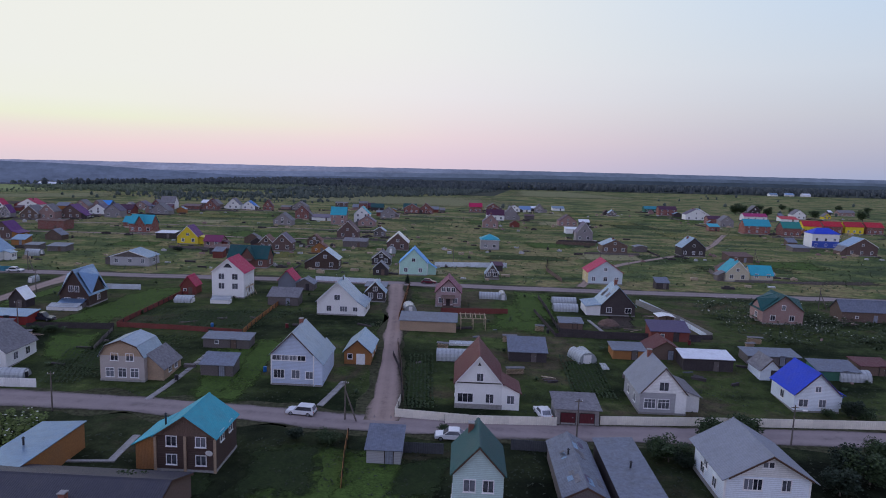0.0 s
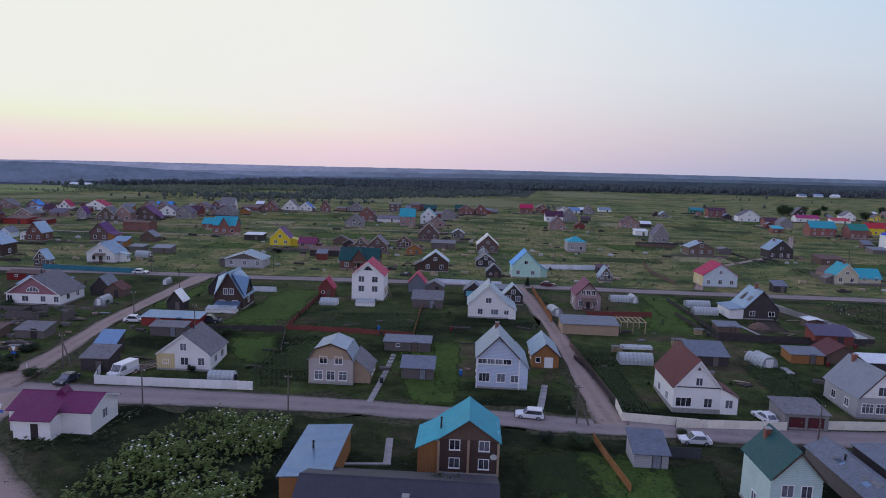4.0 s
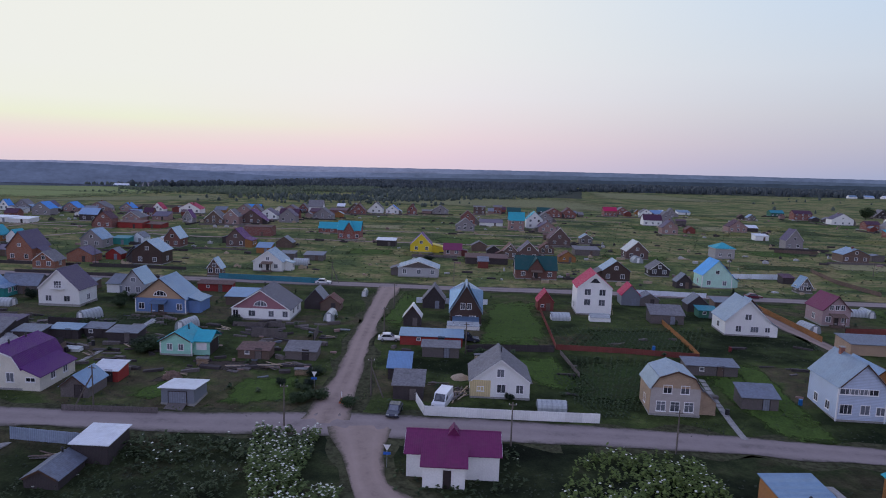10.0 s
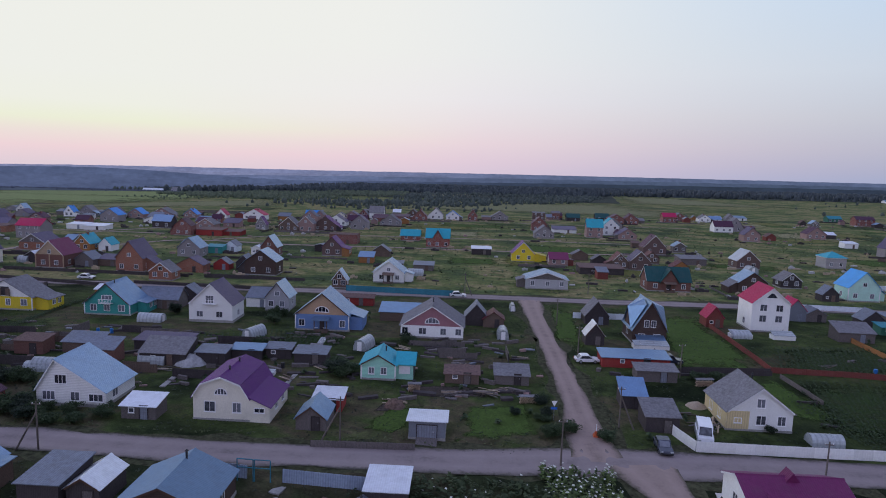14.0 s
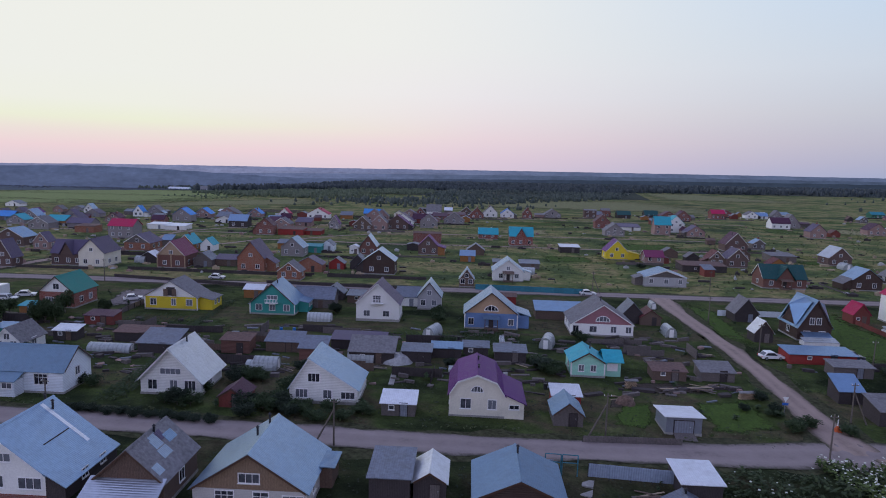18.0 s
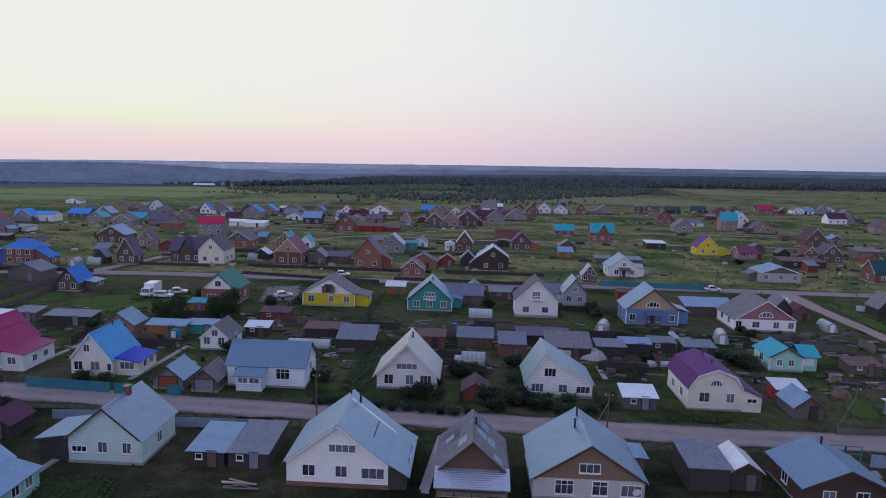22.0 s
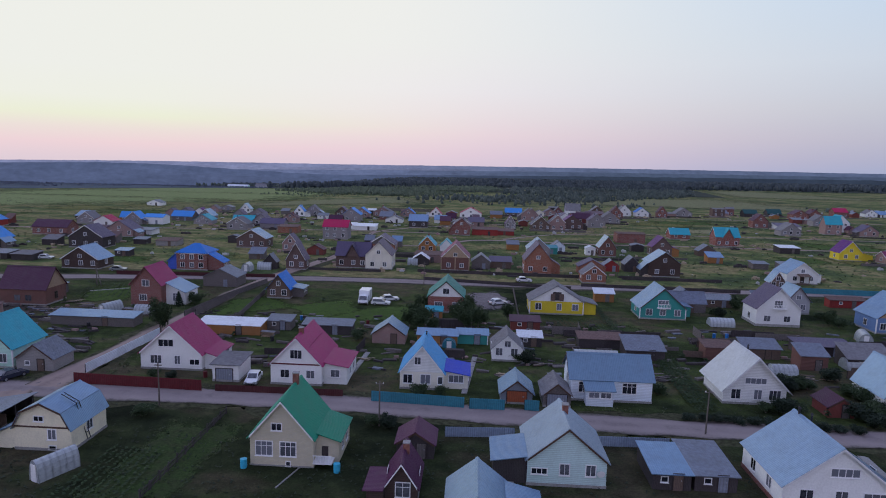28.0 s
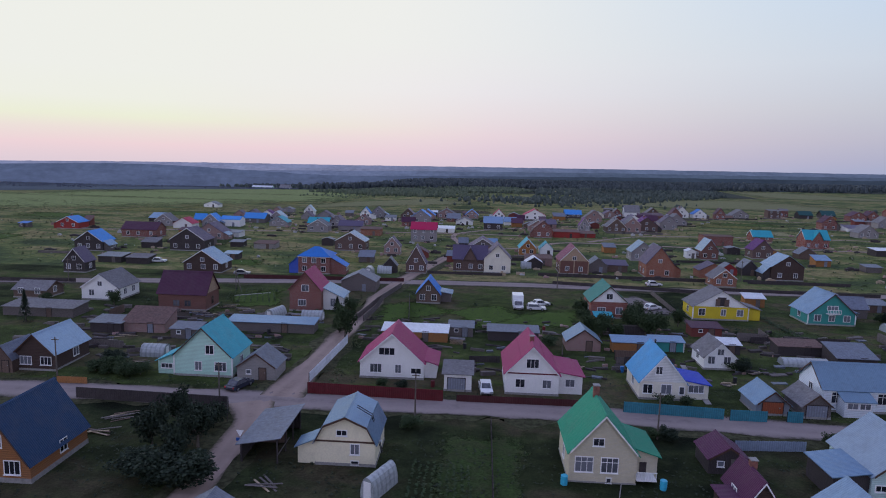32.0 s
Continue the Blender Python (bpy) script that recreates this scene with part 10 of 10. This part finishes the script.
for ob in far_homes:
    for k in range(rnd.choice([0, 1, 1, 2])):
        x, y = ob.location.x + rnd.uniform(-15, 15), ob.location.y + rnd.uniform(4, 16)
        w = rnd.uniform(3, 6.5)
        if all(not (a - w / 2 < x < b + w / 2 and c - 3.5 < y < e + 3.5) for a, b, c, e in FOOT) and not 160 < y < 178:
            FOOT.append((x - w / 2, x + w / 2, y, y + 4))
            house(x, y, rnd.uniform(-4, 4), w, rnd.uniform(2.8, 4.2), rnd.uniform(1.8, 2.3), rnd.uniform(2.5, 3.8), rnd.choice("gs"), rnd.choice(["greywood", "darkwood", "brownwood", "greywood", "redwood", "orangewood", "brickpink"]), rnd.choice(["silver", "slate", "bluesilver", "rustyflat", "slate", "maroondark", "white"]), name="shed", front=[])
for k in range(70):
    rnd = random.Random(900 + k)
    ob = far_homes[rnd.randrange(len(far_homes))]
    x, y, l = ob.location.x + rnd.uniform(-16, -9), ob.location.y + rnd.uniform(-9, -3), rnd.uniform(14, 34)
    if 158 < y < 178 or any(a < x + l * t < b and c < y < e for a, b, c, e in FOOT for t in (0, .25, .5, .75, 1)):
        continue
    pts = [(x, y), (x + l, y + rnd.uniform(-1, 1))] if k % 3 else [(x, y), (x + rnd.uniform(-1, 1), y + l * .8)]
    fence(pts, rnd.uniform(.5, .9), rnd.choice(["darkwood", "greywood", "darkwood", "greywood"]), "weathered board fence round a far plot", span=40, group="far fences")


def yard_clutter(mat, label, n, seed, lo, hi):
    """Stacks of boards, bricks and crates lying about the far yards."""
    rnd = random.Random(seed)
    s = Shape()
    for k in range(n):
        ob = far_homes[rnd.randrange(len(far_homes))]
        x, y = ob.location.x + rnd.gauss(0, 11), ob.location.y + rnd.gauss(1, 9)
        if 158 < y < 178 or any(a < x < b and c < y < e for a, b, c, e in FOOT):
            continue
        z, w, d, h = gz(x, y), rnd.uniform(lo, hi), rnd.uniform(.4, 1.2), rnd.uniform(.25, .8)
        s.box(x - w / 2, x + w / 2, y - d / 2, y + d / 2, z - .1, z + h)
        if rnd.random() < .5:
            s.box(x - w * .3, x + w * .1, y - d * .3, y + d * .4, z + h, z + h * 1.5)
    tagged(new("building_materials", s.mesh("building_materials", mat)), label, "materials", kind="stuff")


yard_clutter("timber", "stacks of pale boards lying in the far yards", 300, 61, .6, 3.0)
yard_clutter("darkwood", "dark timber and sheds' debris in the far yards", 480, 62, .8, 4.0)
yard_clutter("brickpink", "stacks of bricks and blocks in the far yards", 240, 63, .6, 2.0)
yard_clutter("white_film", "pale sheets and crates in the far yards", 220, 64, .5, 2.0)

for k in range(90):
    rnd = random.Random(500 + k)
    x, y = rnd.uniform(-520, 330), rnd.uniform(182, 470)
    w, l, r = rnd.uniform(12, 42), rnd.uniform(7, 22) * (1 + (y - 180) / 250), math.radians(rnd.uniform(-4, 4))
    c = [(x + a * w * math.cos(r) - b * l * math.sin(r), y + a * w * math.sin(r) + b * l * math.cos(r)) for a, b in ((-.5, -.5), (.5, -.5), (.5, .5), (-.5, .5))]
    patch(c, rnd.choice(["dry_grass", "dry_grass", "lush_grass", "beds", "meadow", "lush_grass", "soil"]), "patch of grass or garden between far houses", "field", .04)
for q in ([(-760, 335), (-470, 300), (-335, 480), (-640, 480)], [(-630, 430), (-350, 430), (-325, 610), (-600, 590)], [(-603, 530), (-330, 540), (-365, 740), (-570, 690)]):
    patch(q, "hay_meadow", "wide mown green meadow on a rise beyond the village", "field", .12, 24)
patch([(-400, 345), (-235, 500), (-290, 590), (-355, 470)], "olive_meadow", "dry olive meadow beyond the village", "field", .12, 24)
patch([(-235, 520), (120, 470), (60, 720), (-215, 640)], "olive_meadow", "dry olive meadow beyond the village", "field", .12, 24)
# the plain glows faintly: its air haze is part of the material
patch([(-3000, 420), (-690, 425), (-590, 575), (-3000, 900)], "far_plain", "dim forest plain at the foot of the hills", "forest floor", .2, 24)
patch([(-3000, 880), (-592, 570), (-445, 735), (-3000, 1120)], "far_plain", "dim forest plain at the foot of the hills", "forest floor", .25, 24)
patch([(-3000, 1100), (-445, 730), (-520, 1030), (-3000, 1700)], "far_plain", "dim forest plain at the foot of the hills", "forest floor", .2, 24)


def wood(name, spots, label, mat, lo, hi, seed, round_share=.5):
    """A far wood: many small trees, each a few leafless cones or a lumpy crown."""
    rnd = np.random.RandomState(seed)
    s = Shape()
    for x, y in spots:
        h = rnd.uniform(lo, hi)
        z = gz(x, y) - .5
        r = h * rnd.uniform(.22, .34)
        a0 = rnd.rand() * 6
        if rnd.rand() > round_share:
            k = len(s.v)
            for zz, rr in ((.08, .9), (.45, .62)):
                s.v += [(x + r * rr * math.cos(a0 + i * 1.257), y + r * rr * math.sin(a0 + i * 1.257), z + h * zz) for i in range(5)]
            s.v.append((x, y, z + h))
            s.f += [(k + i, k + (i + 1) % 5, k + 5 + (i + 1) % 5, k + 5 + i) for i in range(5)] + [(k + 5 + i, k + 5 + (i + 1) % 5, k + 10) for i in range(5)]
        else:
            k = len(s.v)
            for zz, rr in ((.0, .7), (.3, 1.25), (.65, 1.2), (.9, .65)):
                s.v += [(x + r * rr * rnd.uniform(.8, 1.2) * math.cos(a0 + i * 1.047), y + r * rr * rnd.uniform(.8, 1.2) * math.sin(a0 + i * 1.047), z + h * (zz + rnd.uniform(-.05, .05))) for i in range(6)]
            s.v.append((x, y, z + h))
            for b in (0, 6, 12):
                s.f += [(k + b + i, k + b + (i + 1) % 6, k + b + 6 + (i + 1) % 6, k + b + 6 + i) for i in range(6)]
            s.f += [(k + 18 + i, k + 18 + (i + 1) % 6, k + 24) for i in range(6)]
    tagged(new(name, s.mesh(name, mat)), label, "forest", kind="stuff")


def spread(poly, n, seed, lumpy=.6):
    rnd = np.random.RandomState(seed)
    xs, ys = [p[0] for p in poly], [p[1] for p in poly]
    x, y = rnd.uniform(min(xs), max(xs), n), rnd.uniform(min(ys), max(ys), n)
    wav = np.sin(x * .021 + seed) * np.sin(y * .017 + seed) + .5 * np.sin(x * .07) * np.sin(y * .06)
    ok = inside(poly, x, y) & (rnd.rand(n) < np.clip(.6 + lumpy * wav, 0, 1))
    return list(zip(x[ok].tolist(), y[ok].tolist()))


patch([(60, 724), (290, 724), (178, 1005), (112, 1005)], "olive_meadow", "pale clearing between two woods", "field", .12, 16)
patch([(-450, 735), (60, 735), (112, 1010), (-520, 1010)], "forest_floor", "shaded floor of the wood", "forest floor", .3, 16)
patch([(-205, 770), (-150, 790), (-95, 940), (-150, 930)], "meadow", "pale clearing between two woods", "field", .5, 12)
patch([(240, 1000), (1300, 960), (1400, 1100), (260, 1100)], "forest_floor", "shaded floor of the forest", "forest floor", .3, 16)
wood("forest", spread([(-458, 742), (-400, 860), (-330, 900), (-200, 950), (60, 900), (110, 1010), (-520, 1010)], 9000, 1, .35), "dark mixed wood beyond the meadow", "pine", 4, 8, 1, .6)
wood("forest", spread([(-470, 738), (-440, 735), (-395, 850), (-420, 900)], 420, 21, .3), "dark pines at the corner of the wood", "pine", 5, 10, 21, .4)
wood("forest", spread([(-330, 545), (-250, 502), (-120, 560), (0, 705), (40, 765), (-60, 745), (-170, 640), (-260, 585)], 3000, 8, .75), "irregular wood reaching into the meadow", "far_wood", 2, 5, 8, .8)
wood("scrub", spread([(-430, 640), (-365, 590), (-290, 575), (-225, 620), (-190, 790), (-200, 950), (-330, 900), (-390, 840), (-380, 720)], 5200, 9, .85), "grey-green scrub between meadow and wood", "scrub", 1.8, 4.2, 9, 1.0)
wood("scrub", spread([(-200, 640), (20, 740), (80, 900), (-100, 960), (-170, 900), (-190, 790)], 3600, 19, .7), "grey-green scrub before the dark wood", "far_wood", 2, 5, 19, .9)
wood("scrub", spread([(-440, 560), (-360, 520), (-330, 580), (-390, 600)], 110, 29, .9), "low bushes at the meadow's edge", "scrub", 1.2, 2.6, 29, 1.0)
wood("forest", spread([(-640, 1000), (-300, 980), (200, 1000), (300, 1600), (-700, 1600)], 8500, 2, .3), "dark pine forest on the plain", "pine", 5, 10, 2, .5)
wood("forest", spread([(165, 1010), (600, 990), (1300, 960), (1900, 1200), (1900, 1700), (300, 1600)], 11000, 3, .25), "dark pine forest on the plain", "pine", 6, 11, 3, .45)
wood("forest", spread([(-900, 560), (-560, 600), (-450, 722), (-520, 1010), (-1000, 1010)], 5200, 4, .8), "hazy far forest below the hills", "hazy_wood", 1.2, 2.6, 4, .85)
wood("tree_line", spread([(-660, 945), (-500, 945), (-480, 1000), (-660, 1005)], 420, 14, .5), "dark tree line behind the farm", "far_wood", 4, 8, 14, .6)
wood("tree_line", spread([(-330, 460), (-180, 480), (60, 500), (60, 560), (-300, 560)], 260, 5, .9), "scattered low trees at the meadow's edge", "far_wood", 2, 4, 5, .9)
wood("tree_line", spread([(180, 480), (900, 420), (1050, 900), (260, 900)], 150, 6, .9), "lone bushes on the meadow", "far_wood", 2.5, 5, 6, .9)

# farm buildings at the wood's edge
for x, y, w, d, he, hr, wl_, rf in ((-572, 915, 30, 10, 2.0, 4.2, "mintpale", "white"), (-541, 922, 15, 12, 2.0, 6.2, "greysiding", "slate"), (520, 985, 12, 9, 2.5, 5, "white", "bluegrey"), (548, 990, 14, 9, 2.5, 5, "white", "silver"), (575, 990, 12, 9, 2.5, 5, "white", "white")):
    house(x, y, 0, w, d, he, hr, "s", wl_, rf, front=[], label="long pale farm building at the edge of the wood")
patch([(70, 1080), (200, 1080), (215, 1250), (60, 1250)], "dry_grass", "pale clearing in the forest", "field", 1.5, 10)


def ridge(name, R, el, mat, label, rough, seed, depth):
    """A long far ridge on an arc round the village; el gives its top as an angle over the horizontal for each azimuth."""
    rnd = random.Random(seed)
    s, n = Shape(), 420
    for k in range(n + 1):
        az = -62 + 124 * k / n
        a = math.radians(az)
        x, y = -130 + R * math.sin(a), R * math.cos(a)
        t = 34 + R * math.tan(math.radians(el(az) + rough * (noise.noise((az * .9, seed, 0)) * .5 + noise.noise((az * 5, seed, 3)) * .28 + rnd.uniform(-.12, .12))))
        s.v += [(x, y, t), (x * 1.0, y - depth, t - .03 * depth - 25), (x, y, -260)]
    s.f = [(3 * k + 1, 3 * k + 4, 3 * k + 3, 3 * k) for k in range(n)] + [(3 * k + 2, 3 * k + 5, 3 * k + 4, 3 * k + 1) for k in range(n)]
    tagged(new(name, s.mesh(name, mat, False)), label, "hills", kind="structure")


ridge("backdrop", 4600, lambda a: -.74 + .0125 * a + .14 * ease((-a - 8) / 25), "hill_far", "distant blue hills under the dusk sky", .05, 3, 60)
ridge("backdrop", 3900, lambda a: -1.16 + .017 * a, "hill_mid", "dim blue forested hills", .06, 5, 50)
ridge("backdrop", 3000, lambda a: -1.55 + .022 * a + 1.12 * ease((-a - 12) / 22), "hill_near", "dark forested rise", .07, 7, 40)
